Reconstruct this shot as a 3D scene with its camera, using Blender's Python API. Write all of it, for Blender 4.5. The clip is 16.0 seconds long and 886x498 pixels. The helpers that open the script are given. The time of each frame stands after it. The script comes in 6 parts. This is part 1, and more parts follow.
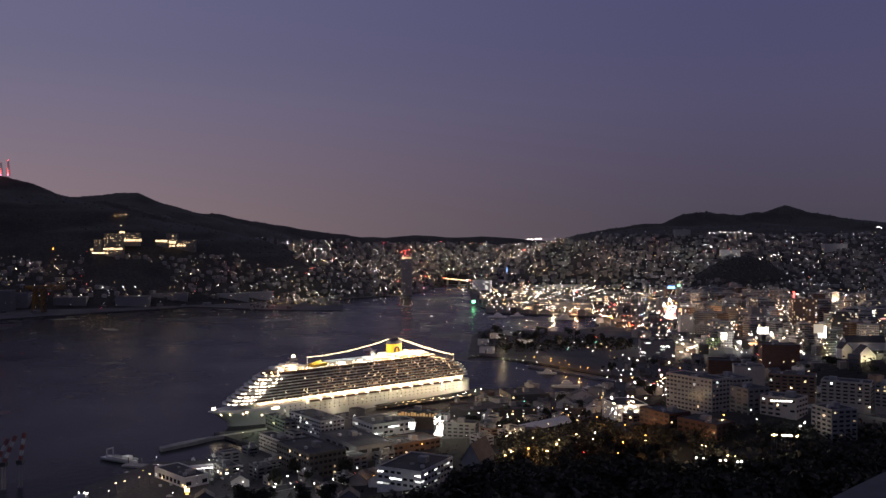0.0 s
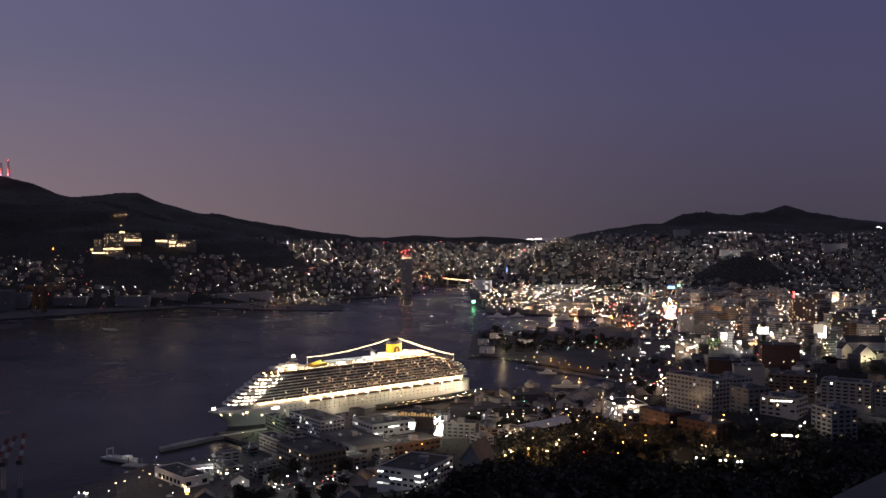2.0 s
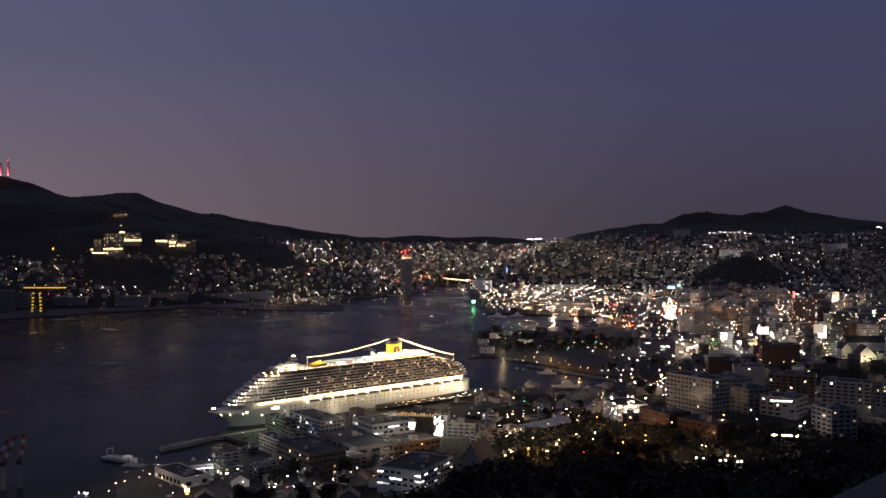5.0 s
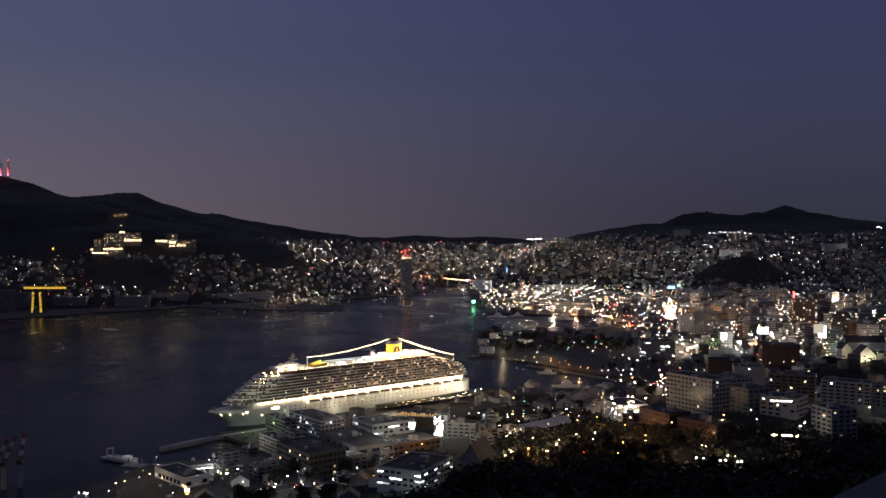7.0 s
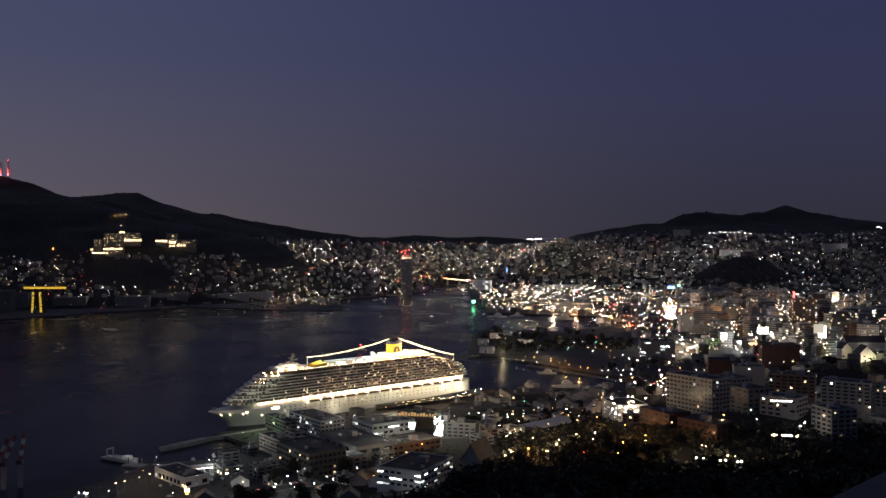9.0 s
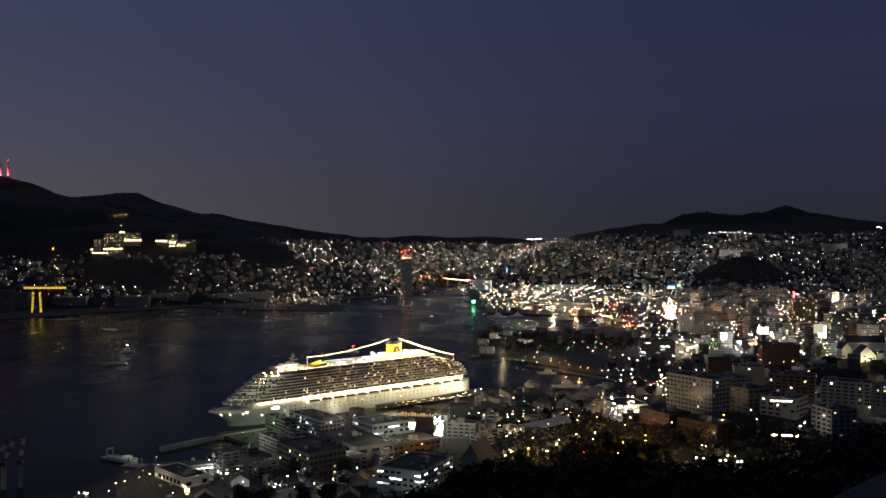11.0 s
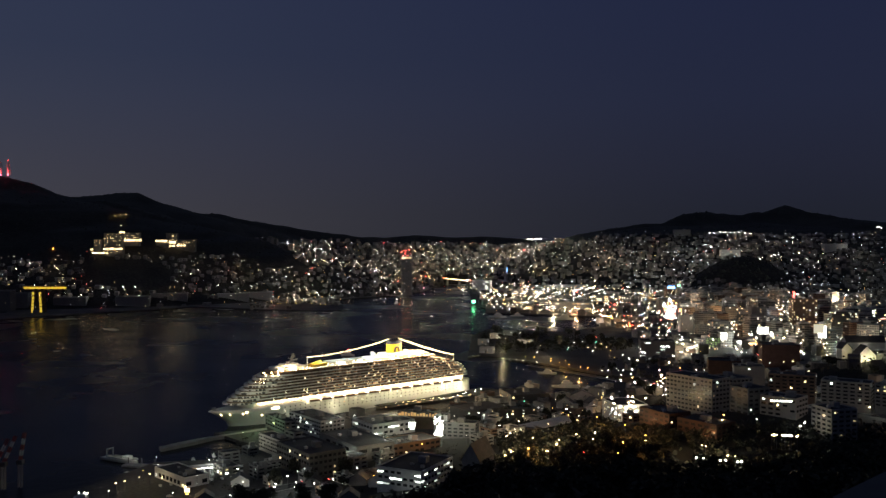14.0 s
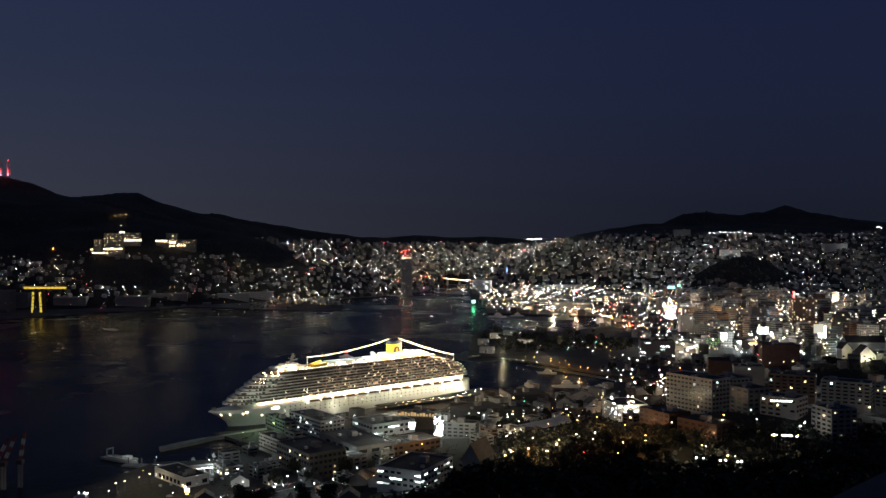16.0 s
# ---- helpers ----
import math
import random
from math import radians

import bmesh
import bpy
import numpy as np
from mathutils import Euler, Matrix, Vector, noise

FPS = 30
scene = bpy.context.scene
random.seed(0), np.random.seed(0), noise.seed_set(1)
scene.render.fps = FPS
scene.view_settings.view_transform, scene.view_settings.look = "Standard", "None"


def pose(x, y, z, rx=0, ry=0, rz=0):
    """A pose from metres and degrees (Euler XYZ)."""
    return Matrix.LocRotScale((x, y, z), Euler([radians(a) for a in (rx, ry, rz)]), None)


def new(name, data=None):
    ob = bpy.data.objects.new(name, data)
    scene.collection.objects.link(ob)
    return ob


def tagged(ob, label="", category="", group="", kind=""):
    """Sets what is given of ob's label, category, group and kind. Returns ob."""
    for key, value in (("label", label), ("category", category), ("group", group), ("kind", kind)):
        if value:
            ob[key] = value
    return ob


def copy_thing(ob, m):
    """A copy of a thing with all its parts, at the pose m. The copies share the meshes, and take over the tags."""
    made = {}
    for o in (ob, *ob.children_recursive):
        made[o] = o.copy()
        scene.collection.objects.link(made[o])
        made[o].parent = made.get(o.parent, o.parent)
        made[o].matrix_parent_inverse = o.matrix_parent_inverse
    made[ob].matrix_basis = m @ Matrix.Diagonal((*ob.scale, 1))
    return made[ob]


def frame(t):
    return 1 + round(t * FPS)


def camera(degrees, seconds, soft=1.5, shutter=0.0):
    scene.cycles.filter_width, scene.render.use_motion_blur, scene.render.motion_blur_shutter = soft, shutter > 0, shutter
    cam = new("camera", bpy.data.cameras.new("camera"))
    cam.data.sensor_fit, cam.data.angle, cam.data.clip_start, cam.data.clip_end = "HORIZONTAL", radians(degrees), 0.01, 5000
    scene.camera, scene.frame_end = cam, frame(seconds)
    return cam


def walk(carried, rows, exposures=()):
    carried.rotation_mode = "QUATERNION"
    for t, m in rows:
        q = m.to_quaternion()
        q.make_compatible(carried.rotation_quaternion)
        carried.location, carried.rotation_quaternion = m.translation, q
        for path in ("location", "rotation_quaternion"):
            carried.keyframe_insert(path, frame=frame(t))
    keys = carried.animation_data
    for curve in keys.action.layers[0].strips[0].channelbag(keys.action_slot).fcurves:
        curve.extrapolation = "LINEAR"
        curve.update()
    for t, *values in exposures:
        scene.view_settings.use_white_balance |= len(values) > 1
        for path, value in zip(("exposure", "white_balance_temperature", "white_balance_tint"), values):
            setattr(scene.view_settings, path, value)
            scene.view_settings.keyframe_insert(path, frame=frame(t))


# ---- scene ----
# Night falls over a harbour town, seen from a hilltop terrace. x east, y north, z up; the sea lies at z = 0.
cam = camera(53.07, 16.0, soft=1.42)
STAND = pose(0, 0, 170, 89.416, 0, 0)
walk(cam, [(0.0, STAND), (16.0, STAND)], exposures=[
    (0.0, -1.12, 6600, 13), (2.0, -1.08, 6700, 14), (4.2, -1.02, 6850, 15), (6.3, -0.95, 6200, 10), (7.0, -0.93, 6250, 10), (9.0, -0.88, 6300, 8),
    (11.3, -0.76, 6400, 0), (12.0, -0.74, 6400, 0), (12.2, -0.74, 6400, 7), (12.5, -0.73, 6850, 9), (12.7, -0.72, 6450, -1), (13.0, -0.71, 6450, -1),
    (14.0, -0.68, 6400, -1), (14.2, -0.68, 6100, 10), (14.5, -0.67, 6050, 12), (14.8, -0.66, 6100, 0), (15.0, -0.65, 5850, 0), (16.0, -0.62, 5800, 0)])

# ---- sky ----
world = bpy.data.worlds.new("dusk")
scene.world = world
world.use_nodes = True


def dusk_sky():
    nt = world.node_tree
    back = nt.nodes["Background"]
    tc = nt.nodes.new("ShaderNodeTexCoord")
    sep = nt.nodes.new("ShaderNodeSeparateXYZ")
    nt.links.new(tc.outputs["Generated"], sep.inputs[0])
    up = nt.nodes.new("ShaderNodeValToRGB")
    stops = [(0.0, (0.141, 0.125, 0.174)), (0.03, (0.157, 0.137, 0.197)), (0.08, (0.184, 0.160, 0.262)),
             (0.15, (0.198, 0.185, 0.347)), (0.27, (0.195, 0.194, 0.418)), (1.0, (0.320, 0.295, 0.380))]
    while len(up.color_ramp.elements) < len(stops):
        up.color_ramp.elements.new(0.5)
    for e, (p, c) in zip(up.color_ramp.elements, stops):
        e.position, e.color = p, (*c, 1)
    nt.links.new(sep.outputs["Z"], up.inputs[0])
    # the last warm glow low in the west, where the sun has set
    west = nt.nodes.new("ShaderNodeMapRange")
    west.inputs["From Min"].default_value, west.inputs["From Max"].default_value = 0.4, -0.75
    west.interpolation_type = "SMOOTHSTEP"
    nt.links.new(sep.outputs["X"], west.inputs["Value"])
    low = nt.nodes.new("ShaderNodeMapRange")
    low.inputs["From Min"].default_value, low.inputs["From Max"].default_value = 0.2, 0.02
    nt.links.new(sep.outputs["Z"], low.inputs["Value"])
    both = nt.nodes.new("ShaderNodeMath")
    both.operation = "MULTIPLY"
    nt.links.new(west.outputs[0], both.inputs[0])
    nt.links.new(low.outputs[0], both.inputs[1])
    wide = nt.nodes.new("ShaderNodeMixRGB")
    wide.blend_type = "ADD"
    wide.inputs[2].default_value = (0.213, 0.204, 0.241, 1)
    nt.links.new(west.outputs[0], wide.inputs[0])
    nt.links.new(up.outputs[0], wide.inputs[1])
    add = nt.nodes.new("ShaderNodeMixRGB")
    add.blend_type = "ADD"
    add.inputs[2].default_value = (0.268, 0.129, 0.056, 1)
    nt.links.new(both.outputs[0], add.inputs[0])
    nt.links.new(wide.outputs[0], add.inputs[1])
    # the unseen sky behind the lookout, nearer to the sunset, brightened to lift ground light
    rear = nt.nodes.new("ShaderNodeMapRange")
    rear.inputs["From Min"].default_value, rear.inputs["From Max"].default_value = 0.2, -1.0
    rear.inputs["To Min"].default_value, rear.inputs["To Max"].default_value = 1.0, 3.4
    nt.links.new(sep.outputs["Y"], rear.inputs["Value"])
    nt.links.new(rear.outputs[0], back.inputs["Strength"])
    nt.links.new(add.outputs[0], back.inputs["Color"])


dusk_sky()


# ---- nightfall, by a tinted shell ----
def dimming_shell():
    """Added tinted shell that dims the sky: evenly denser to one side, and turned."""
    m = bpy.data.materials.new("sky_dimmer")
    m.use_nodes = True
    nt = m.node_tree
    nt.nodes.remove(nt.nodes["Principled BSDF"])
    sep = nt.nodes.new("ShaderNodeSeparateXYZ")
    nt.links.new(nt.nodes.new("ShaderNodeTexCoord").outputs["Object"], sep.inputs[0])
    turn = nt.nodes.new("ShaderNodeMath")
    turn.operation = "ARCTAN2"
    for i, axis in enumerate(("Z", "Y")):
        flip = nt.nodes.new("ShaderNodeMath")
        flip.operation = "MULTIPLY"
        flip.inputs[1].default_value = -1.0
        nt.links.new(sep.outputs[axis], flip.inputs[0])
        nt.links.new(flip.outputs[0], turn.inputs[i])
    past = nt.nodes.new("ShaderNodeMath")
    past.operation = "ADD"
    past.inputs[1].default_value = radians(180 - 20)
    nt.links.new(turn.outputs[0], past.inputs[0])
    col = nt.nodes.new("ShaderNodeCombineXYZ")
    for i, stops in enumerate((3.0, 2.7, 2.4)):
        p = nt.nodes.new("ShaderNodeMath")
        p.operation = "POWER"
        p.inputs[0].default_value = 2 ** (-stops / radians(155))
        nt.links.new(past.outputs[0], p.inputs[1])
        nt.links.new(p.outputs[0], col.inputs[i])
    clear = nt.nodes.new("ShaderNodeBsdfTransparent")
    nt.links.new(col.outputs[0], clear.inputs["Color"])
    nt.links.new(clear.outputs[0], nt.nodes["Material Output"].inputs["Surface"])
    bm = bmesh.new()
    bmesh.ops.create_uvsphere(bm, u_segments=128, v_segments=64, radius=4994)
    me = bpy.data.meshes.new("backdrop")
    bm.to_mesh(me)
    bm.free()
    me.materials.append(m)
    return tagged(new("backdrop", me), "turning tinted shell that dims the sky into night", "sky", kind="structure")


SKY_SHELL = dimming_shell()


# ---- materials ----
def mat(name, color, rough=0.7, metal=0.0, vary=0.25, scale=0.3, fine=3.0, bump=0.0, spread="", amount=0.0):
    """A painted, stony or leafy surface: two scales of mottling, and a spread of tone over things or islands."""
    m = bpy.data.materials.new(name)
    m.use_nodes = True
    nt = m.node_tree
    b = nt.nodes["Principled BSDF"]
    b.inputs["Roughness"].default_value, b.inputs["Metallic"].default_value = rough, metal
    geo = nt.nodes.new("ShaderNodeNewGeometry")
    tone = None
    for sc, det in ((scale, 4.0), (fine, 3.0)):
        n = nt.nodes.new("ShaderNodeTexNoise")
        n.inputs["Scale"].default_value, n.inputs["Detail"].default_value = sc, det
        nt.links.new(geo.outputs["Position"], n.inputs["Vector"])
        r = nt.nodes.new("ShaderNodeMapRange")
        r.inputs["From Min"].default_value, r.inputs["From Max"].default_value = 0.25, 0.75
        r.inputs["To Min"].default_value, r.inputs["To Max"].default_value = 1 - vary, 1 + vary
        nt.links.new(n.outputs["Fac"], r.inputs["Value"])
        if tone is None:
            tone = r.outputs[0]
        else:
            mul = nt.nodes.new("ShaderNodeMath")
            mul.operation = "MULTIPLY"
            nt.links.new(tone, mul.inputs[0])
            nt.links.new(r.outputs[0], mul.inputs[1])
            tone = mul.outputs[0]
        last = n
    if spread:
        src = geo.outputs["Random Per Island"]
        if spread == "object":
            src = nt.nodes.new("ShaderNodeObjectInfo").outputs["Random"]
        r = nt.nodes.new("ShaderNodeMapRange")
        r.inputs["To Min"].default_value, r.inputs["To Max"].default_value = 1 - amount, 1 + amount
        nt.links.new(src, r.inputs["Value"])
        mul = nt.nodes.new("ShaderNodeMath")
        mul.operation = "MULTIPLY"
        nt.links.new(tone, mul.inputs[0])
        nt.links.new(r.outputs[0], mul.inputs[1])
        tone = mul.outputs[0]
    mix = nt.nodes.new("ShaderNodeMixRGB")
    mix.blend_type = "MULTIPLY"
    mix.inputs[0].default_value = 1
    mix.inputs[1].default_value = (*color, 1)
    nt.links.new(tone, mix.inputs[2])
    nt.links.new(mix.outputs[0], b.inputs["Base Color"])
    if bump:
        bp = nt.nodes.new("ShaderNodeBump")
        bp.inputs["Strength"].default_value = bump
        nt.links.new(last.outputs["Fac"], bp.inputs["Height"])
        nt.links.new(bp.outputs[0], b.inputs["Normal"])
    return m


def glow(name, color, strength, spread=0.0, colors=None, lit=False, single=False):
    """A lamp's glass, a lit window or a sign. spread: how far single lamps differ; colors: stops that they are drawn from."""
    m = bpy.data.materials.new(name)
    m.use_nodes = True
    nt = m.node_tree
    b = nt.nodes["Principled BSDF"]
    b.inputs["Base Color"].default_value = (*[min(1, 0.3 * c) for c in color], 1)
    b.inputs["Emission Color"].default_value = (*color, 1)
    b.inputs["Emission Strength"].default_value = strength
    if colors or spread:
        geo = nt.nodes.new("ShaderNodeNewGeometry")
        if colors:
            ramp = nt.nodes.new("ShaderNodeValToRGB")
            ramp.color_ramp.interpolation = "CONSTANT"
            while len(ramp.color_ramp.elements) < len(colors):
                ramp.color_ramp.elements.new(0.5)
            for e, (p, c) in zip(ramp.color_ramp.elements, colors):
                e.position, e.color = p, (*c, 1)
            nt.links.new(geo.outputs["Random Per Island"], ramp.inputs[0])
            nt.links.new(ramp.outputs[0], b.inputs["Emission Color"])
        if spread:
            a = nt.nodes.new("ShaderNodeMath")
            a.operation = "MULTIPLY"
            a.inputs[1].default_value = 37.0
            nt.links.new(geo.outputs["Random Per Island"], a.inputs[0])
            f = nt.nodes.new("ShaderNodeMath")
            f.operation = "FRACT"
            nt.links.new(a.outputs[0], f.inputs[0])
            p = nt.nodes.new("ShaderNodeMath")
            p.operation = "POWER"
            p.inputs[1].default_value = 6.0
            nt.links.new(f.outputs[0], p.inputs[0])
            r = nt.nodes.new("ShaderNodeMapRange")
            r.inputs["To Min"].default_value, r.inputs["To Max"].default_value = strength * (1 - spread), strength * (1 + 5 * spread)
            nt.links.new(p.outputs[0], r.inputs["Value"])
            nt.links.new(r.outputs[0], b.inputs["Emission Strength"])
    if single:
        q = nt.nodes.new("ShaderNodeMath")
        q.operation = "POWER"
        q.inputs[1].default_value = 2.2
        nt.links.new(nt.nodes.new("ShaderNodeObjectInfo").outputs["Random"], q.inputs[0])
        r = nt.nodes.new("ShaderNodeMapRange")
        r.inputs["To Min"].default_value, r.inputs["To Max"].default_value = strength * 0.12, strength * 2.6
        nt.links.new(q.outputs[0], r.inputs["Value"])
        nt.links.new(r.outputs[0], b.inputs["Emission Strength"])
    m.cycles.emission_sampling = "AUTO" if lit else "NONE"
    return m


def water_material():
    m = mat("sea_water", (0.009, 0.011, 0.015), rough=0.12, vary=0.15, scale=0.004, fine=0.02)
    nt = m.node_tree
    b = nt.nodes["Principled BSDF"]
    b.inputs["IOR"].default_value, b.inputs["Specular IOR Level"].default_value = 1.333, 0.09
    geo = nt.nodes.new("ShaderNodeNewGeometry")
    bp = nt.nodes.new("ShaderNodeBump")
    bp.inputs["Strength"].default_value, bp.inputs["Distance"].default_value = 0.5, 0.5
    n = nt.nodes.new("ShaderNodeTexNoise")
    n.inputs["Scale"].default_value, n.inputs["Detail"].default_value = 0.12, 5.0
    nt.links.new(geo.outputs["Position"], n.inputs["Vector"])
    nt.links.new(n.outputs["Fac"], bp.inputs["Height"])
    nt.links.new(bp.outputs[0], b.inputs["Normal"])
    # slicks: smoother and rougher water in long patches
    s = nt.nodes.new("ShaderNodeTexNoise")
    s.inputs["Scale"].default_value, s.inputs["Detail"].default_value = 0.006, 3.0
    nt.links.new(geo.outputs["Position"], s.inputs["Vector"])
    r = nt.nodes.new("ShaderNodeMapRange")
    r.inputs["From Min"].default_value, r.inputs["From Max"].default_value = 0.35, 0.65
    r.inputs["To Min"].default_value, r.inputs["To Max"].default_value = 0.20, 0.30
    nt.links.new(s.outputs["Fac"], r.inputs["Value"])
    nt.links.new(r.outputs[0], b.inputs["Roughness"])
    return m


def pane_material():
    m = mat("dark_glass", (0.035, 0.036, 0.040), rough=0.12, vary=0.2, spread="object", amount=0.4)
    return m


WATER = water_material()
PANE = pane_material()
SOIL = mat("wooded_ground", (0.030, 0.029, 0.024), 0.95, vary=0.5, scale=0.01, fine=0.15, bump=0.3)
PAVE = mat("city_paving", (0.075, 0.073, 0.072), 0.85, vary=0.35, scale=0.02, fine=0.4, bump=0.1)
ASPHALT = mat("asphalt", (0.05, 0.05, 0.052), 0.8, vary=0.25, scale=0.06, fine=2.0, bump=0.1)
CONCRETE = mat("concrete", (0.32, 0.31, 0.30), 0.85, vary=0.2, scale=0.15, fine=1.5, bump=0.1)
DARK_CONCRETE = mat("darker_concrete", (0.13, 0.13, 0.135), 0.9, vary=0.3, scale=0.15, fine=1.5, bump=0.1)
LEAF = mat("leaves", (0.036, 0.036, 0.024), 0.75, vary=0.4, scale=0.1, fine=1.0, spread="island", amount=0.45)
BARK = mat("bark", (0.10, 0.075, 0.055), 0.95, vary=0.35, scale=0.6, fine=5.0, bump=0.4)
WALLS = [mat("wall_cream", (0.42, 0.39, 0.35), 0.85, vary=0.12, spread="object", amount=0.25),
         mat("wall_white", (0.62, 0.61, 0.60), 0.8, vary=0.12, spread="object", amount=0.2),
         mat("wall_grey", (0.24, 0.235, 0.235), 0.85, vary=0.15, spread="object", amount=0.35),
         mat("wall_brown_tile", (0.24, 0.16, 0.12), 0.7, vary=0.15, spread="object", amount=0.3),
         mat("wall_brick_red", (0.085, 0.045, 0.038), 0.8, vary=0.2, spread="object", amount=0.25),
         mat("wall_dark_panel", (0.10, 0.095, 0.09), 0.6, vary=0.2, spread="object", amount=0.2)]
ROOF = mat("roof_felt", (0.075, 0.073, 0.074), 0.9, vary=0.3, scale=0.1, fine=1.0, spread="object", amount=0.35)
TILE = mat("roof_tile", (0.09, 0.085, 0.085), 0.7, vary=0.3, scale=0.3, fine=2.0, spread="object", amount=0.4)
HOUSE = mat("house_wall", (0.17, 0.158, 0.148), 0.85, vary=0.2, spread="island", amount=0.6)
HOUSE_ROOF = mat("house_roof", (0.12, 0.115, 0.12), 0.8, vary=0.3, spread="island", amount=0.6)
STEEL = mat("dark_steel", (0.12, 0.12, 0.125), 0.5, 0.6, vary=0.25)
PALE_STEEL = mat("pale_steel", (0.5, 0.5, 0.5), 0.5, 0.2, vary=0.2)
SHIP_WHITE = mat("ship_paint", (0.74, 0.73, 0.70), 0.45, vary=0.06, scale=0.1, fine=0.8)
# the shade of the balcony recesses is put into this brown
SHIP_SHADE = mat("ship_recess_shade", (0.17, 0.125, 0.09), 0.6, vary=0.2)
# kept dark so the crane's steel barely shows before its panels glow
CRANE_PAINT = mat("crane_paint", (0.16, 0.10, 0.03), 0.6, vary=0.25)
RED_PAINT = mat("red_paint", (0.30, 0.04, 0.03), 0.5, vary=0.15)
YELLOW = mat("yellow_paint", (0.75, 0.42, 0.03), 0.5, vary=0.12)
NAVY = mat("navy_paint", (0.02, 0.03, 0.08), 0.5, vary=0.15)
TEAK = mat("deck_planks", (0.34, 0.24, 0.16), 0.7, vary=0.2)
ORANGE = mat("orange_paint", (0.13, 0.06, 0.03), 0.5, vary=0.15)

W_LIGHT = [(0.0, (1.0, 0.78, 0.50)), (0.36, (1.0, 0.93, 0.82)), (0.66, (0.90, 0.95, 1.0)), (0.78, (1.0, 0.52, 0.18)),
           (0.935, (0.65, 1.0, 0.72)), (0.955, (1.0, 0.06, 0.05)), (0.993, (0.15, 0.4, 1.0))]
HILL_LIGHT = [(0.0, (0.80, 0.88, 1.0)), (0.45, (0.95, 0.95, 1.0)), (0.75, (1.0, 0.85, 0.62)), (0.93, (1.0, 0.55, 0.2)), (0.98, (1.0, 0.15, 0.1))]
TOWN_GLOW = glow("town_lamps", (1, 0.9, 0.75), 75, 0.88, W_LIGHT)
VALLEY_GLOW = glow("valley_lamps", (1, 0.9, 0.75), 48, 0.9, W_LIGHT)
WEST_GLOW = glow("west_lamps", (1, 0.9, 0.75), 32, 0.9, W_LIGHT)
HILL_GLOW = glow("hill_lamps", (0.9, 0.95, 1), 7, 0.9, HILL_LIGHT)
WARM_WIN = glow("lit_window_warm", (1.0, 0.70, 0.36), 6, single=True)
COOL_WIN = glow("lit_window_cool", (0.92, 0.97, 0.90), 6, single=True)
GREEN_WIN = glow("lit_window_greenish", (0.80, 1.0, 0.85), 6, single=True)
LAMP_WARM = glow("lamp_warm", (1.0, 0.62, 0.26), 36)
LAMP_ORANGE = glow("lamp_sodium", (1.0, 0.36, 0.06), 30)
LAMP_WHITE = glow("lamp_white", (1.0, 0.93, 0.80), 45)
LAMP_GREEN = glow("lamp_green", (0.1, 1.0, 0.35), 26)
LAMP_RED = glow("lamp_red", (1.0, 0.04, 0.04), 26)
LAMP_PINK = glow("lamp_pink", (1.0, 0.25, 0.45), 14)
SHIP_LAMP = glow("ship_lamp", (1.0, 0.70, 0.38), 22)
FAR_WIN = glow("far_windows", (1, 0.9, 0.75), 2.6, 0.8, [(0.0, (1.0, 0.74, 0.42)), (0.4, (1.0, 0.92, 0.78)), (0.7, (0.88, 0.97, 0.92)), (0.92, (1.0, 0.5, 0.2))])
CABIN_GLOW = glow("cabin_lamps", (1.0, 0.60, 0.33), 2.6, 0.7)
SHIP_WIN = glow("ship_window", (1.0, 0.70, 0.42), 6.5, single=True)
FORE_LAMP = glow("fore_lamp_glass", (1.0, 0.78, 0.54), 20)
CRANE_GLOW = glow("crane_steel_glow", (1.0, 0.60, 0.07), 1.3)


# ---- building helpers ----
def link(name, bm, materials, parent=None, label=""):
    me = bpy.data.meshes.new(name)
    bm.to_mesh(me)
    bm.free()
    for m in materials if isinstance(materials, (list, tuple)) else [materials]:
        me.materials.append(m)
    ob = new(name, me)
    ob.parent = parent
    return tagged(ob, label)


part = link


def share(name, me, parent, m, scale=(1, 1, 1)):
    """A piece on shared mesh data, at the pose m in its parent's space."""
    ob = new(name, me)
    ob.parent = parent
    ob.matrix_basis = m @ Matrix.Diagonal((*scale, 1))
    return ob


def empty(name, m, label, category, group="", kind=""):
    ob = new(name)
    ob.matrix_basis = m
    return tagged(ob, label, category, group, kind)


def box(bm, x0, y0, z0, x1, y1, z1, mi=0):
    v = [bm.verts.new(p) for p in ((x0, y0, z0), (x1, y0, z0), (x1, y1, z0), (x0, y1, z0),
                                   (x0, y0, z1), (x1, y0, z1), (x1, y1, z1), (x0, y1, z1))]
    for f in ((0, 3, 2, 1), (4, 5, 6, 7), (0, 1, 5, 4), (1, 2, 6, 5), (2, 3, 7, 6), (3, 0, 4, 7)):
        bm.faces.new([v[i] for i in f]).material_index = mi
    return v


def prism(bm, pts, z0, z1, mi=0, cap=True):
    """An upright prism over the plan pts."""
    a = [bm.verts.new((x, y, z0)) for x, y in pts]
    b = [bm.verts.new((x, y, z1)) for x, y in pts]
    n = len(pts)
    for i in range(n):
        j = (i + 1) % n
        bm.faces.new((a[i], a[j], b[j], b[i])).material_index = mi
    if cap:
        bm.faces.new(b).material_index = mi
        bm.faces.new(a[::-1]).material_index = mi


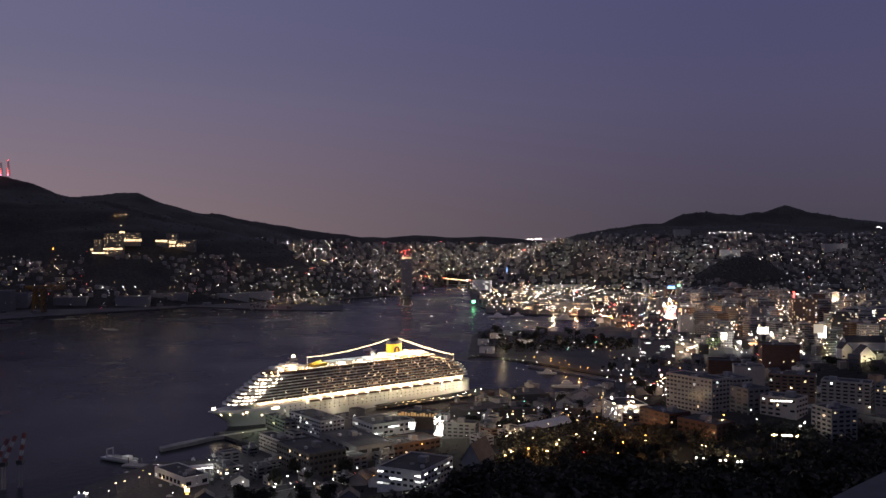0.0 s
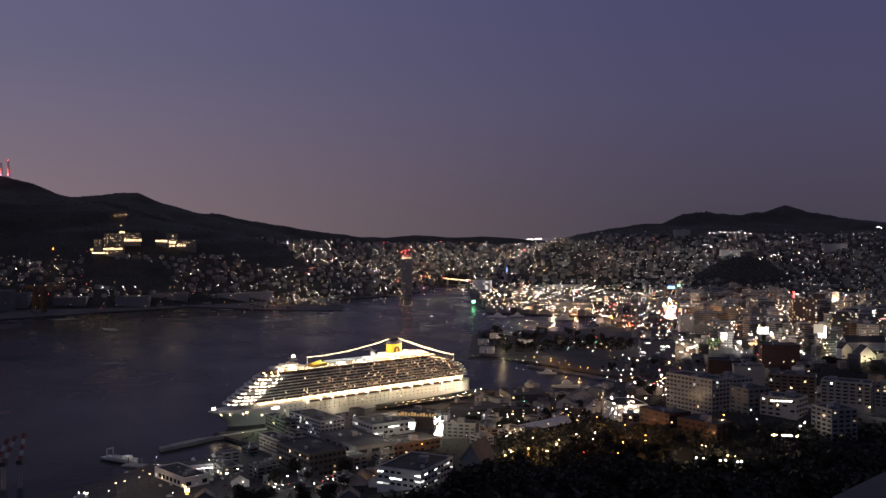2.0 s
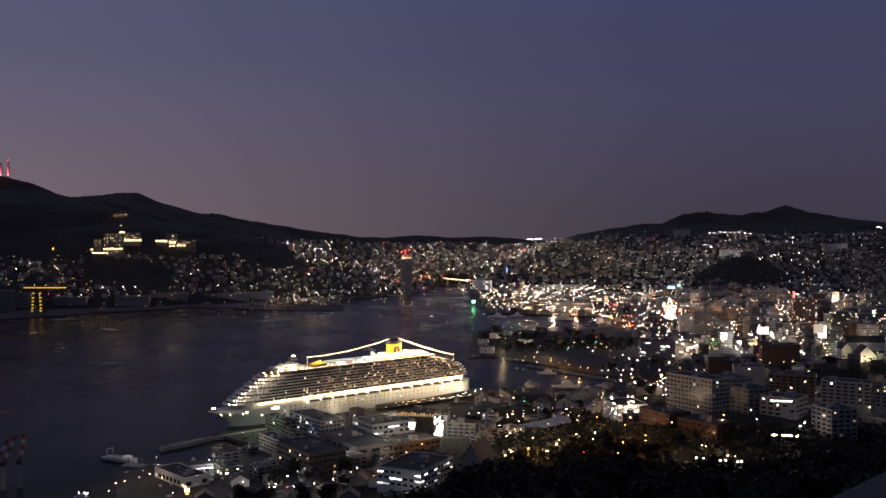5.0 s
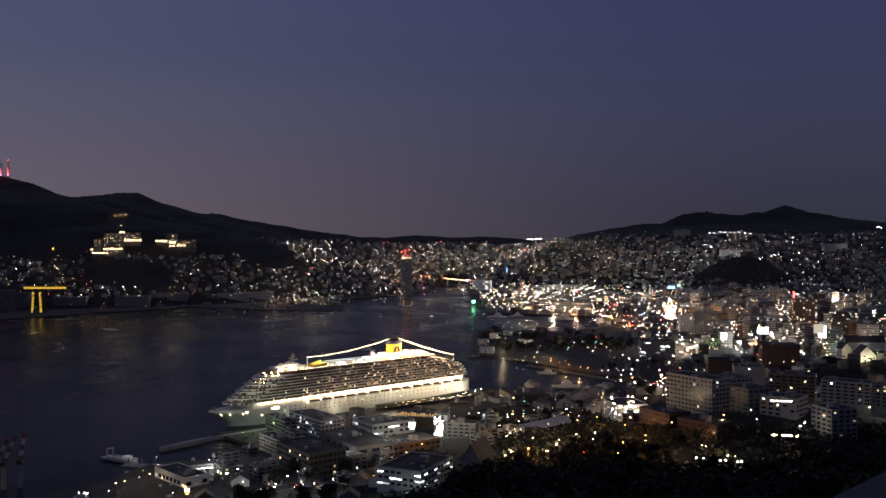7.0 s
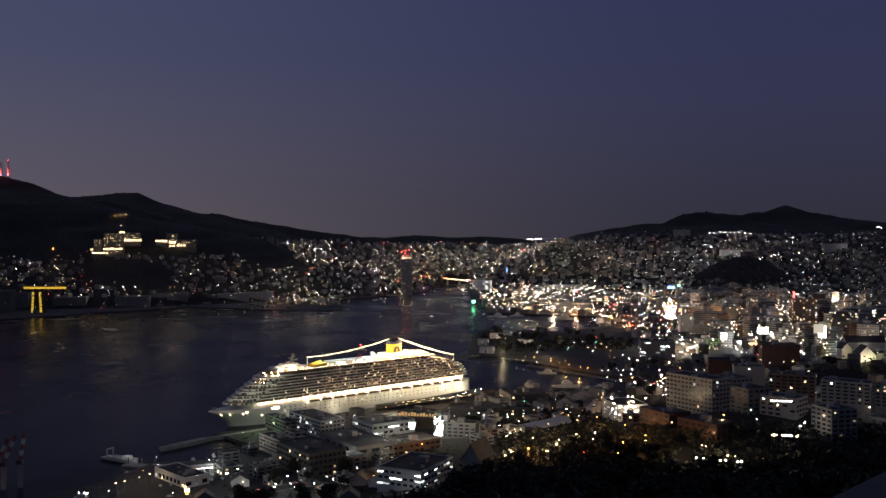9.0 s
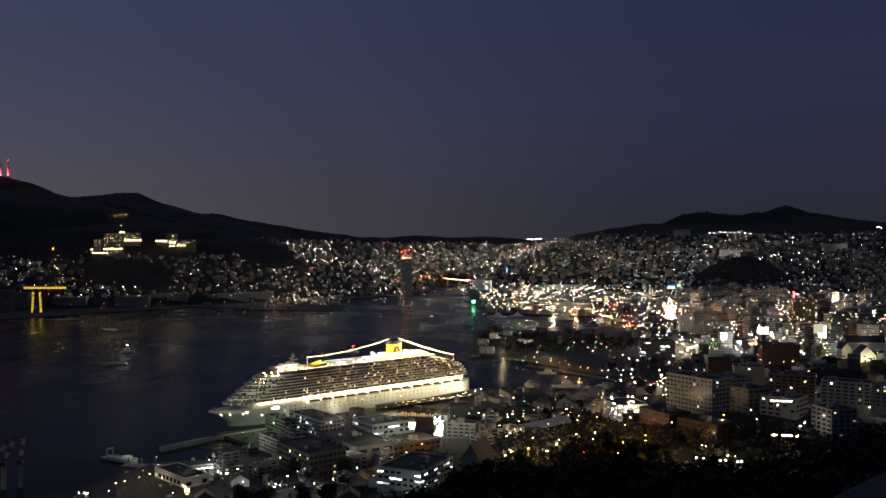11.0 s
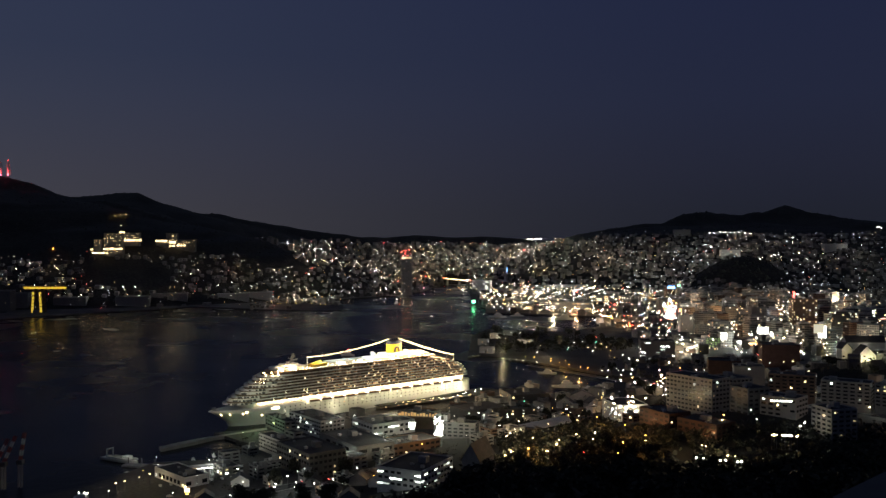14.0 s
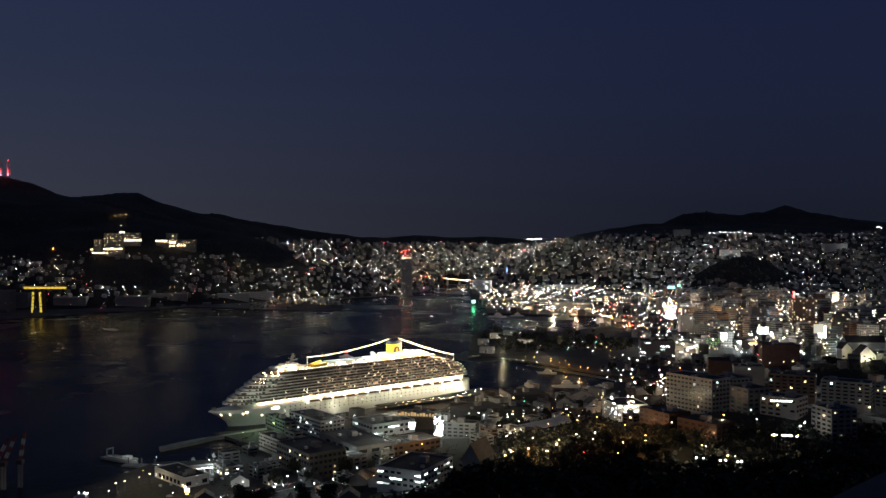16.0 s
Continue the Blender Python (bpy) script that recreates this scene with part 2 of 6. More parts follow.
def beam(bm, p, q, w, mi=0):
    """A square bar from p to q."""
    p, q = Vector(p), Vector(q)
    d = (q - p).normalized()
    s = d.cross(Vector((0, 0, 1)))
    s = s.normalized() if s.length > 1e-3 else Vector((1, 0, 0))
    u = d.cross(s)
    s, u = s * w / 2, u * w / 2
    a = [bm.verts.new(p + o) for o in (s + u, u - s, -s - u, s - u)]
    b = [bm.verts.new(q + o) for o in (s + u, u - s, -s - u, s - u)]
    for i in range(4):
        j = (i + 1) % 4
        bm.faces.new((a[i], a[j], b[j], b[i])).material_index = mi
    bm.faces.new(a[::-1]).material_index = mi
    bm.faces.new(b).material_index = mi


def ball(bm, c, r, mi=0, flat=1.0, n=8, rings=5):
    """A round lamp or dome."""
    c = Vector(c)
    top, bot = bm.verts.new(c + Vector((0, 0, r * flat))), bm.verts.new(c - Vector((0, 0, r * flat)))
    rows = []
    for i in range(1, rings):
        a = math.pi * i / rings
        rows.append([bm.verts.new(c + Vector((r * math.sin(a) * math.cos(2 * math.pi * k / n), r * math.sin(a) * math.sin(2 * math.pi * k / n), r * flat * math.cos(a)))) for k in range(n)])
    for k in range(n):
        j = (k + 1) % n
        bm.faces.new((top, rows[0][k], rows[0][j])).material_index = mi
        bm.faces.new((bot, rows[-1][j], rows[-1][k])).material_index = mi
        for a, b in zip(rows, rows[1:]):
            bm.faces.new((a[k], b[k], b[j], a[j])).material_index = mi


def shell(bm, w, deep, levels):
    """One closed wall body whose outline steps out and in with the height: levels of (z, overhang)."""
    rows = []
    for z, o in levels:
        rows.append([bm.verts.new(p) for p in ((-w / 2 - o, -o, z), (w / 2 + o, -o, z), (w / 2 + o, deep + o, z), (-w / 2 - o, deep + o, z))])
    for a, b in zip(rows, rows[1:]):
        for i in range(4):
            j = (i + 1) % 4
            bm.faces.new((a[i], a[j], b[j], b[i]))
    bm.faces.new(rows[0][::-1])
    bm.faces.new(rows[-1])


class Soup:
    """Very many small solids in one mesh."""

    def __init__(self):
        self.v, self.f, self.m = [], [], []

    def box(self, x, y, z, w, d, h, turn, mi=0, top=None, ridge=0.0):
        c, s = math.cos(turn), math.sin(turn)
        n = len(self.v)
        for zz in (z, z + h):
            for u, t in ((-w / 2, -d / 2), (w / 2, -d / 2), (w / 2, d / 2), (-w / 2, d / 2)):
                self.v.append((x + u * c - t * s, y + u * s + t * c, zz))
        for f in ((0, 1, 5, 4), (1, 2, 6, 5), (2, 3, 7, 6), (3, 0, 4, 7)):
            self.f.append([n + i for i in f])
            self.m.append(mi)
        tm = mi if top is None else top
        if ridge:
            for u in (-w / 2, w / 2):
                self.v.append((x + u * c, y + u * s, z + h + ridge))
            for f in ((4, 5, 9, 8), (6, 7, 8, 9)):
                self.f.append([n + i for i in f])
                self.m.append(tm)
            for f in ((5, 6, 9), (7, 4, 8)):
                self.f.append([n + i for i in f])
                self.m.append(mi)
        else:
            self.f.append([n + 4, n + 5, n + 6, n + 7])
            self.m.append(tm)

    def octa(self, x, y, z, r, mi=0, jag=0.0, flat=1.0):
        n = len(self.v)
        for dx, dy, dz in ((1, 0, 0), (0, 1, 0), (-1, 0, 0), (0, -1, 0), (0, 0, 1), (0, 0, -1)):
            q = r * (1 + jag * random.uniform(-1, 1))
            self.v.append((x + dx * q + jag * r * random.uniform(-0.6, 0.6), y + dy * q + jag * r * random.uniform(-0.6, 0.6), z + dz * q * flat))
        for f in ((0, 1, 4), (1, 2, 4), (2, 3, 4), (3, 0, 4), (1, 0, 5), (2, 1, 5), (3, 2, 5), (0, 3, 5)):
            self.f.append([n + i for i in f])
            self.m.append(mi)

    def done(self, name, materials, label, category, kind="stuff"):
        me = bpy.data.meshes.new(name)
        me.from_pydata(self.v, [], self.f)
        me.polygons.foreach_set("material_index", self.m)
        for m in materials:
            me.materials.append(m)
        me.update()
        return tagged(new(name, me), label, category, kind=kind)


def unit_box(name, material):
    """A shared box, one metre each way, standing on its base's middle."""
    bm = bmesh.new()
    box(bm, -0.5, -0.5, 0, 0.5, 0.5, 1)
    me = bpy.data.meshes.new(name)
    bm.to_mesh(me)
    bm.free()
    me.materials.append(material)
    return me


UNITS = {m.name: unit_box(m.name, m) for m in (PANE, WARM_WIN, COOL_WIN, GREEN_WIN, SHIP_WIN, SHIP_LAMP, ROOF, CONCRETE, STEEL, PALE_STEEL)}


def lamp_meshes():
    out = {}
    for key, m in (("warm", LAMP_WARM), ("orange", LAMP_ORANGE), ("white", LAMP_WHITE), ("green", LAMP_GREEN), ("red", LAMP_RED), ("pink", LAMP_PINK)):
        bm = bmesh.new()
        ball(bm, (0, 0, 0), 0.5, n=8, rings=5, flat=0.8)
        me = bpy.data.meshes.new("lamp_head")
        bm.to_mesh(me)
        bm.free()
        me.materials.append(m)
        out[key] = me
    return out


HEADS = lamp_meshes()
TURNING = []


def hooded_lamp(name, material, wide, tall):
    """A lamp: a glass on its -y side, in a hood hiding it once turned."""
    bm = bmesh.new()
    box(bm, -wide / 2, -0.05, -tall / 2, wide / 2, 0.0, tall / 2, 0)
    w, h, t = wide / 2 + 0.01, tall / 2 + 0.01, 0.12
    deep = max(0.3, 0.1 * tall)
    box(bm, -w - t, 0.004, -h - t, w + t, 0.3, h + t, 1)
    for x0, z0, x1, z1 in ((-w - t, h, w + t, h + t), (-w - t, -h - t, w + t, -h), (-w - t, -h, -w, h), (w, -h, w + t, h)):
        box(bm, x0, -deep, z0, x1, 0.0, z1, 1)
    me = bpy.data.meshes.new(name)
    bm.to_mesh(me)
    bm.free()
    me.materials.append(material)
    me.materials.append(STEEL)
    return me


def turning_lamp(name, me, parent, at, size, first, last):
    """Turns a hooded lamp between two (tilt, turn) in degrees to stand for switching."""
    lamp = share(name, me, parent, at @ pose(0, 0, 0, first[0], 0, first[1]), (size,) * 3)
    TURNING.append((lamp, at, first, last))


# ---- the lie of the land ----
EAST = [(-2600, -900), (-1500, 150), (-620, 480), (-400, 555), (-286.1, 571.3), (-266.5, 576.3), (-243.0, 600.1), (-217.0, 667.5), (-157.6, 677.9), (-160.1, 728.9), (-199.4, 769.6),
        (-158.4, 790.5), (42.4, 1006.0), (96.4, 968.8), (127.9, 927.6), (173.8, 987.0), (224.7, 1080.6), (179.2, 1141.8), (121.5, 1221.6),
        (54.5, 1293.9), (35.6, 1268.8), (50.3, 1545.4), (86.4, 1673.5), (222.0, 1611.8), (302.2, 1717.3), (342.5, 1946.5), (212.3, 2005.9),
        (99.5, 2053.0), (106.1, 2190.0), (74.3, 2285.3), (90.7, 3092.4), (96, 3700), (60, 4920), (1500, 4800), (3500, 3500), (4800, 1000), (4200, -2200), (0, -4800)]
WEST = [(-4850, 600), (-1400, 1500), (-938.0, 1876.9), (-803.5, 2053.0), (-630.3, 2227.1), (-536.0, 2190.0), (-414.0, 2136.5), (-239.1, 2119.3), (-254.2, 2265.6), (-309.5, 2503.1),
        (-177.8, 2682.0), (-71.8, 2888.4), (2.1, 3370.1), (-21, 3700), (-40, 4920), (-1500, 4750), (-3500, 3500)]
INASA = [(-2600, 3100, 300), (-1900, 3150, 400), (-1536.9, 3100.0, 394.9), (-1435.0, 3080.0, 371.9), (-1293.0, 3000.0, 309.4), (-1163.1, 3000.0, 309.4), (-1039.1, 3000.0, 278.9),
         (-886.4, 3000.0, 236.9), (-733.7, 3000.0, 191.0), (-580.9, 3000.0, 141.3), (-456.8, 3000.0, 91.6)]
FAR_WEST = [(-2600, 4000, 330), (-1782.9, 4250.0, 375.6), (-1580.0, 4250.0, 394.5), (-1441.1, 4200.0, 394.6), (-1353.0, 4200.0, 351.8), (-1215.6, 4300.0, 306.9), (-1091.3, 4350.0, 300.2), (-963.8, 4400.0, 265.3), (-842.5, 4500.0, 247.4),
            (-678.0, 4550.0, 219.3), (-480.5, 4600.0, 193.4), (-278.4, 4650.0, 181.8), (-145.1, 4650.0, 199.6), (17.8, 4650.0, 190.7), (195.5, 4650.0, 190.7), (402.8, 4650.0, 178.9), (580.5, 4650.0, 167.0)]
FAR_EAST = [(626.0, 4550.0, 172.9), (741.8, 4550.0, 210.6), (848.2, 4500.0, 233.0), (1008.8, 4450.0, 252.2), (1300, 4400, 250), (2200, 4200, 200)]
KONPIRA = [(744.7, 3700.0, 172.4), (862.4, 3700.0, 224.2), (1017.2, 3750.0, 279.8), (1127.5, 3800.0, 288.5), (1272.7, 3800.0, 278.9), (1338.4, 3850.0, 295.0), (1392.3, 3850.0, 292.6),
           (1504.7, 3900.0, 326.4), (1563.0, 3800.0, 286.1), (1616.1, 3700.0, 276.0), (1687.2, 3600.0, 250.2), (1747.4, 3500.0, 216.8), (2200, 3300, 190)]


def inside(poly, x, y):
    r = np.zeros(np.shape(x), bool)
    for (ax, ay), (bx, by) in zip(poly, poly[1:] + poly[:1]):
        if ay != by:
            r ^= ((ay > y) != (by > y)) & (x < (bx - ax) * (y - ay) / (by - ay) + ax)
    return r


def ridge(x, y, line, slope, steep, shelf=450, crest=0.45):
    """The height of a mountain that falls away on both sides of a crest line."""
    best = np.full(np.shape(x), -1e3)
    for (ax, ay, az), (bx, by, bz) in zip(line, line[1:]):
        dx, dy = bx - ax, by - ay
        t = np.clip(((x - ax) * dx + (y - ay) * dy) / (dx * dx + dy * dy), 0, 1)
        d = np.hypot(x - ax - t * dx, y - ay - t * dy)
        z = az + t * (bz - az)
        best = np.maximum(best, z - crest * np.minimum(d, 110) - slope * np.maximum(0, d - 110) - steep * np.maximum(0, d - shelf))
    return best


def knoll(x, y, cx, cy, h, r, ry=None):
    return h * np.exp(-((x - cx) / r) ** 2 - ((y - cy) / (ry or r)) ** 2)


def height(x, y):
    """The ground's height, sea bed included."""
    x, y = np.asarray(x, float), np.asarray(y, float)
    land = inside(EAST, x, y) | inside(WEST, x, y) | ((y > 3480) & (np.abs(x) < 300))
    r = np.hypot(x, y) + 1e-6
    # the lookout's own hill, steep to the harbour, slopes and east spur fitted to camera view
    side = np.where(y > 1, x / np.maximum(y, 1), np.sign(x) * 9)
    k = np.interp(side, [-0.35, -0.12, -0.02, 0.12, 0.30, 0.50], [0.40, 0.335, 0.275, 0.257, 0.252, 0.240])
    edge = np.interp(side, [-0.3, 0.0, 0.2, 0.5], [260, 290, 330, 370])
    near = np.where(r < edge, 157 - k * r, 157 - k * edge - 0.42 * (r - edge))
    near = np.where(y < 0, np.maximum(near, 157 - 0.10 * r), near)
    z = np.full(x.shape, 2.3)
    z = np.maximum(z, near)
    z = np.maximum(z, knoll(x, y, 40, 520, 26, 90, 70))
    z = np.maximum(z, knoll(x, y, 250, 640, 46, 190, 110))
    z = np.maximum(z, knoll(x, y, 480, 900, 50, 170, 120))
    z = np.maximum(z, ridge(x, y, INASA, 0.19, 0.26))
    z = np.maximum(z, ridge(x, y, FAR_WEST, 0.30, 0.2))
    z = np.maximum(z, ridge(x, y, FAR_EAST, 0.30, 0.2))
    z = np.maximum(z, ridge(x, y, KONPIRA, 0.12, 0.23))
    z = np.maximum(z, knoll(x, y, 930, 2750, 118, 170, 150))
    z = np.maximum(z, knoll(x, y, 1250, 2250, 70, 160, 200))
    z = np.maximum(z, 2.3 + 150 * np.clip((y - 3050) / 1550, 0, 1) ** 1.25)
    ripple = 4 * np.sin(x / 83 + 1.3 * np.sin(y / 117)) * np.sin(y / 97 + np.sin(x / 71))
    z = z + ripple * np.clip((z - 40) / 120, 0, 1) * np.clip((r - 420) / 400, 0, 1)
    return np.where(land, z, -6.0)


def ground_at(x, y):
    return max(2.5, float(height(np.array([x]), np.array([y]))[0]))


def ground_sheet():
    """One sheet all round the lookout, out to the horizon."""
    az = np.concatenate([np.linspace(-33, 33, 260), np.linspace(36, 324, 70)])
    rad = np.concatenate([np.geomspace(2.0, 1400, 120), np.linspace(1420, 4980, 180)])
    a, r = np.meshgrid(np.radians(az), rad)
    x, y = r * np.sin(a), r * np.cos(a)
    z = height(x, y)
    n, m = x.shape
    verts = np.stack([x, y, z], -1).reshape(-1, 3).tolist()
    faces = [(i * m + j, i * m + (j + 1) % m, (i + 1) * m + (j + 1) % m, (i + 1) * m + j) for i in range(n - 1) for j in range(m)]
    faces.append(tuple(range(m - 1, -1, -1)))
    me = bpy.data.meshes.new("ground")
    me.from_pydata(verts, [], [f[::-1] for f in faces])
    me.materials.append(SOIL)
    for p in me.polygons:
        p.use_smooth = True
    tagged(new("ground", me), "dark wooded hills and ground round the harbour", "ground", kind="structure")


def plate(name, poly, z0, z1, material, label):
    bm = bmesh.new()
    prism(bm, poly, z0, z1)
    bmesh.ops.recalc_face_normals(bm, faces=bm.faces)
    bmesh.ops.triangulate(bm, faces=bm.faces)
    return tagged(link(name, bm, material), label, "quay", kind="structure")


def sea():
    bm = bmesh.new()
    bmesh.ops.create_grid(bm, x_segments=8, y_segments=8, size=4990)
    ob = link("water", bm, WATER)
    tagged(ob, "dark calm harbour water reflecting the evening sky", "water", kind="structure")


ground_sheet()
sea()
plate("pavement_east", EAST, -5, 2.5, PAVE, "dark paved quays and streets of the east shore")
plate("pavement_west", WEST, -5, 2.5, PAVE, "dark paved quays and yards of the west shore")
plate("pavement_jetty", [(-229.9, 716.5), (-225.9, 709.5), (-207.0, 732.0), (-194.5, 750.5), (-155.1, 781.5), (-157.4, 789.5), (-210.0, 742.5)], -5, 2.7, CONCRETE,
      "long pale concrete jetty reaching out from the quay")


# ---- the cruise ship ----
SHIP_AT = pose(-195.8, 807.1, 0, 0, 0, 41.77)


def half_beam(s, z):
    """Half the hull's width at s metres aft of the stem, flaring towards the deck at the bow."""
    f = max(0.0, min(1.0, z / 16))
    s0 = -20 * f ** 1.6
    t = max(0.0, min(1.0, (s - s0) / (70 - 10 * f)))
    b = 16.2 * (1 - (1 - t) ** 2.2) ** 0.8
    if s > 270:
        b *= 1 - 0.12 * ((s - 270) / 20) ** 2
    return b


def deck_plan(s0, s1, b, inset=0.0, nose=14.0):
    """The plan of a deck with a rounded front and a blunt stern; the near side is -y."""
    pts = []
    for i in range(13):
        a = math.pi * (0.5 + i / 12)
        pts.append((s0 + nose + inset + nose * math.cos(a), (b - inset) * math.sin(a)))
    pts = [(x, max(-half_beam(x, 16) + inset, min(half_beam(x, 16) - inset, y))) for x, y in pts]
    pts += [(s1 - 5, -(b - inset)), (s1 - inset, -(b - inset) * 0.72), (s1 - inset, (b - inset) * 0.72), (s1 - 5, b - inset)]
    return pts[::-1]


DECK_ENDS = [288, 288, 285, 282, 279, 275, 268, 256, 240]


def cruise_ship():
    ship = empty("cruise_ship", SHIP_AT, "large white cruise ship, floodlit and moored at the quay", "cruise ship")
    # hull
    bm = bmesh.new()
    zs = [-4, 0, 4, 8, 12, 16.2]
    ss = [0, 6, 12, 20, 30, 42, 56, 75, 110, 160, 210, 260, 275, 285, 289]
    rows = []
    for z in zs:
        f = max(0.0, min(1.0, z / 16))
        s0 = -20 * f ** 1.6
        line = [s0 + (s - 0) * (289 - s0) / 289 for s in ss]
        rows.append([[bm.verts.new((s, q * half_beam(s, z), z)) for s in line] for q in (-1, 1)])
    for a, b in zip(rows, rows[1:]):
        for q in (0, 1):
            for i in range(len(ss) - 1):
                f = (a[q][i], a[q][i + 1], b[q][i + 1], b[q][i])
                bm.faces.new(f if q == 0 else f[::-1])
        bm.faces.new((a[0][-1], a[1][-1], b[1][-1], b[0][-1]))
    for i in range(len(ss) - 1):
        bm.faces.new((rows[-1][0][i], rows[-1][0][i + 1], rows[-1][1][i + 1], rows[-1][1][i]))
    bmesh.ops.remove_doubles(bm, verts=bm.verts, dist=0.01)
    hull = part("hull", bm, SHIP_WHITE, ship)
    for p in hull.data.polygons:
        p.use_smooth = abs(p.normal.z) < 0.8
    # portholes and mooring openings low in the hull
    port = UNITS["dark_glass"]
    litport = UNITS["ship_window"]
    for row, z in enumerate((7.0, 10.2, 13.2)):
        for i in range(40):
            s = 50 + i * 5.6
            lit = random.random() < 0.12
            share("porthole", litport if lit else port, hull, pose(s, -half_beam(s, z) - 0.02, z), (1.1, 0.12, 0.9))
    for s, z, w in ((-9, 12.6, 1.4), (-2, 12.2, 0.8), (9, 12.0, 1.6), (12, 13.0, 2.2), (27, 9.0, 1.0), (40, 14.2, 9.0)):
        bm = bmesh.new()
        b = half_beam(s, z)
        q = (half_beam(s + 1, z) - half_beam(s - 1, z)) / 2
        ball(bm, (s, -b - 0.2, z), 1.0, n=8)
        for v in bm.verts:
            v.co.x = s + (v.co.x - s) * w / 2
            v.co.y = -half_beam(v.co.x, z) - 0.15 + (v.co.y + b + 0.2) * 0.3
        part("mooring_light", bm, SHIP_LAMP, hull)
    # promenade deck: set back, brightly lit
    bm = bmesh.new()
    prism(bm, deck_plan(12, 284, 13.2), 16.2, 21)
    part("promenade_wall", bm, SHIP_WHITE, ship)
    for i in range(66):
        s = 26 + i * 3.85
        bm_y = -13.2 if s > 60 else -min(13.2, half_beam(s, 16) - 0.4)
        share("promenade_window", litport, ship, pose(s, bm_y - 0.05, 18.0), (2.2, 0.12, 1.3))
    # cabin decks
    lamp_bm = bmesh.new()
    ball(lamp_bm, (0, 0, 0), 0.55, n=6, rings=4)
    lamp = bpy.data.meshes.new("deck_lamp")
    lamp_bm.to_mesh(lamp)
    lamp_bm.free()
    lamp.materials.append(SHIP_LAMP)
    for k in range(9):
        z = 20.6 + k * 2.75
        s0 = -3 + k * 4.4
        s1 = DECK_ENDS[k]
        b = 16.4 if k < 8 else 15.2
        bm = bmesh.new()
        prism(bm, deck_plan(s0 - 1.5, s1, b, nose=24), z - 0.25, z + 0.55)
        deck = part("deck", bm, SHIP_WHITE, ship)
        # the rounded bulwark round the fore end
        bm = bmesh.new()
        ring = deck_plan(s0 - 1.8, s1, b + 0.05, nose=24)[4:]
        rise = 2.2 if k % 2 else 1.3
        lo = [bm.verts.new((x, y, z - 0.3)) for x, y in ring]
        hi = [bm.verts.new((x + 0.5, y, z + rise)) for x, y in ring]
        li = [bm.verts.new((x + 0.5, y * 0.96, z - 0.3)) for x, y in ring]
        ti = [bm.verts.new((x + 0.9, y * 0.96, z + rise)) for x, y in ring]
        for i in range(len(ring) - 1):
            for p, q in ((lo, hi), (hi, ti), (ti, li), (li, lo)):
                bm.faces.new((p[i], p[i + 1], q[i + 1], q[i]))
        bmesh.ops.recalc_face_normals(bm, faces=bm.faces)
        part("bulwark", bm, SHIP_WHITE, deck)
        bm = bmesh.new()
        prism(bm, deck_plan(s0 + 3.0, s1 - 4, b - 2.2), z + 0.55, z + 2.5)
        part("cabin_wall", bm, SHIP_SHADE, deck, "recessed cabin front behind the balconies, their shade in its colour")
        for i in range(62):
            s = s0 + 26 + i * 4.0
            if s > s1 - 14:
                break
            if i % 2:
                share("partition", UNITS["dark_steel"], deck, pose(s + 2, -b + 1.2, z + 0.5), (0.12, 2.0, 2.0))
            if random.random() < (0.10 if s < 95 else 0.06 + 0.01 * k):
                share("cabin_window", litport, deck, pose(s, -b + 2.12, z + 0.75), (random.uniform(0.6, 1.3) * random.choice((1, 1, 1, 1.9)), 0.1, random.uniform(0.5, 1.0)))
    # the lamps under the boat deck and along the top
    for i in range(15):
        s = 74 + i * 14.2
        share("floodlight", lamp, ship, pose(s, -16.9, 17.2), (2.0 + 0.16 * i, 0.8, 1.5 + 0.1 * i))
    for i in range(64):
        s = 22 + i * 4.05
        q = half_beam(s, 16) - 0.2
        share("promenade_lamp", UNITS["ship_lamp"], ship, pose(s, -min(q, 15.6), 19.7), (2.6 if s > 70 else 1.9, 0.3, 0.5 + 0.003 * s))
    # lifeboats between the floodlights
    bm = bmesh.new()
    for i in range(9):
        a = i / 8
        w = 1.9 * math.sin(math.pi * (0.08 + 0.84 * a)) ** 0.5
        ring = [bm.verts.new((-5.6 + 11.2 * a, w * math.cos(q), 1.55 * math.sin(q) * (1.0 if math.sin(q) < 0 else 0.85) + 0.3)) for q in (i2 * math.pi / 4 for i2 in range(8))]
        if i:
            for j in range(8):
                f = bm.faces.new((prev[j], prev[(j + 1) % 8], ring[(j + 1) % 8], ring[j]))
                f.material_index = 1 if 0 <= j <= 3 else 0
        else:
            bm.faces.new(ring)
        prev = ring
    bm.faces.new(prev[::-1])
    boat = part("lifeboat", bm, [SHIP_WHITE, ORANGE], ship, "white lifeboat with a dull orange canopy")
    boat.matrix_basis = pose(81, -18.9, 15.6) @ Matrix.Diagonal((1.12, 1.2, 1.2, 1))
    for i in range(1, 14):
        share("lifeboat", boat.data, ship, pose(81 + i * 14.2, -18.9, 15.6), (1.12, 1.2, 1.2))
    # top decks: sun deck, glass roof, slides, screens
    bm = bmesh.new()
    prism(bm, deck_plan(40, 238, 14.8), 45.6, 46.4)
    part("sun_deck", bm, TEAK, ship)
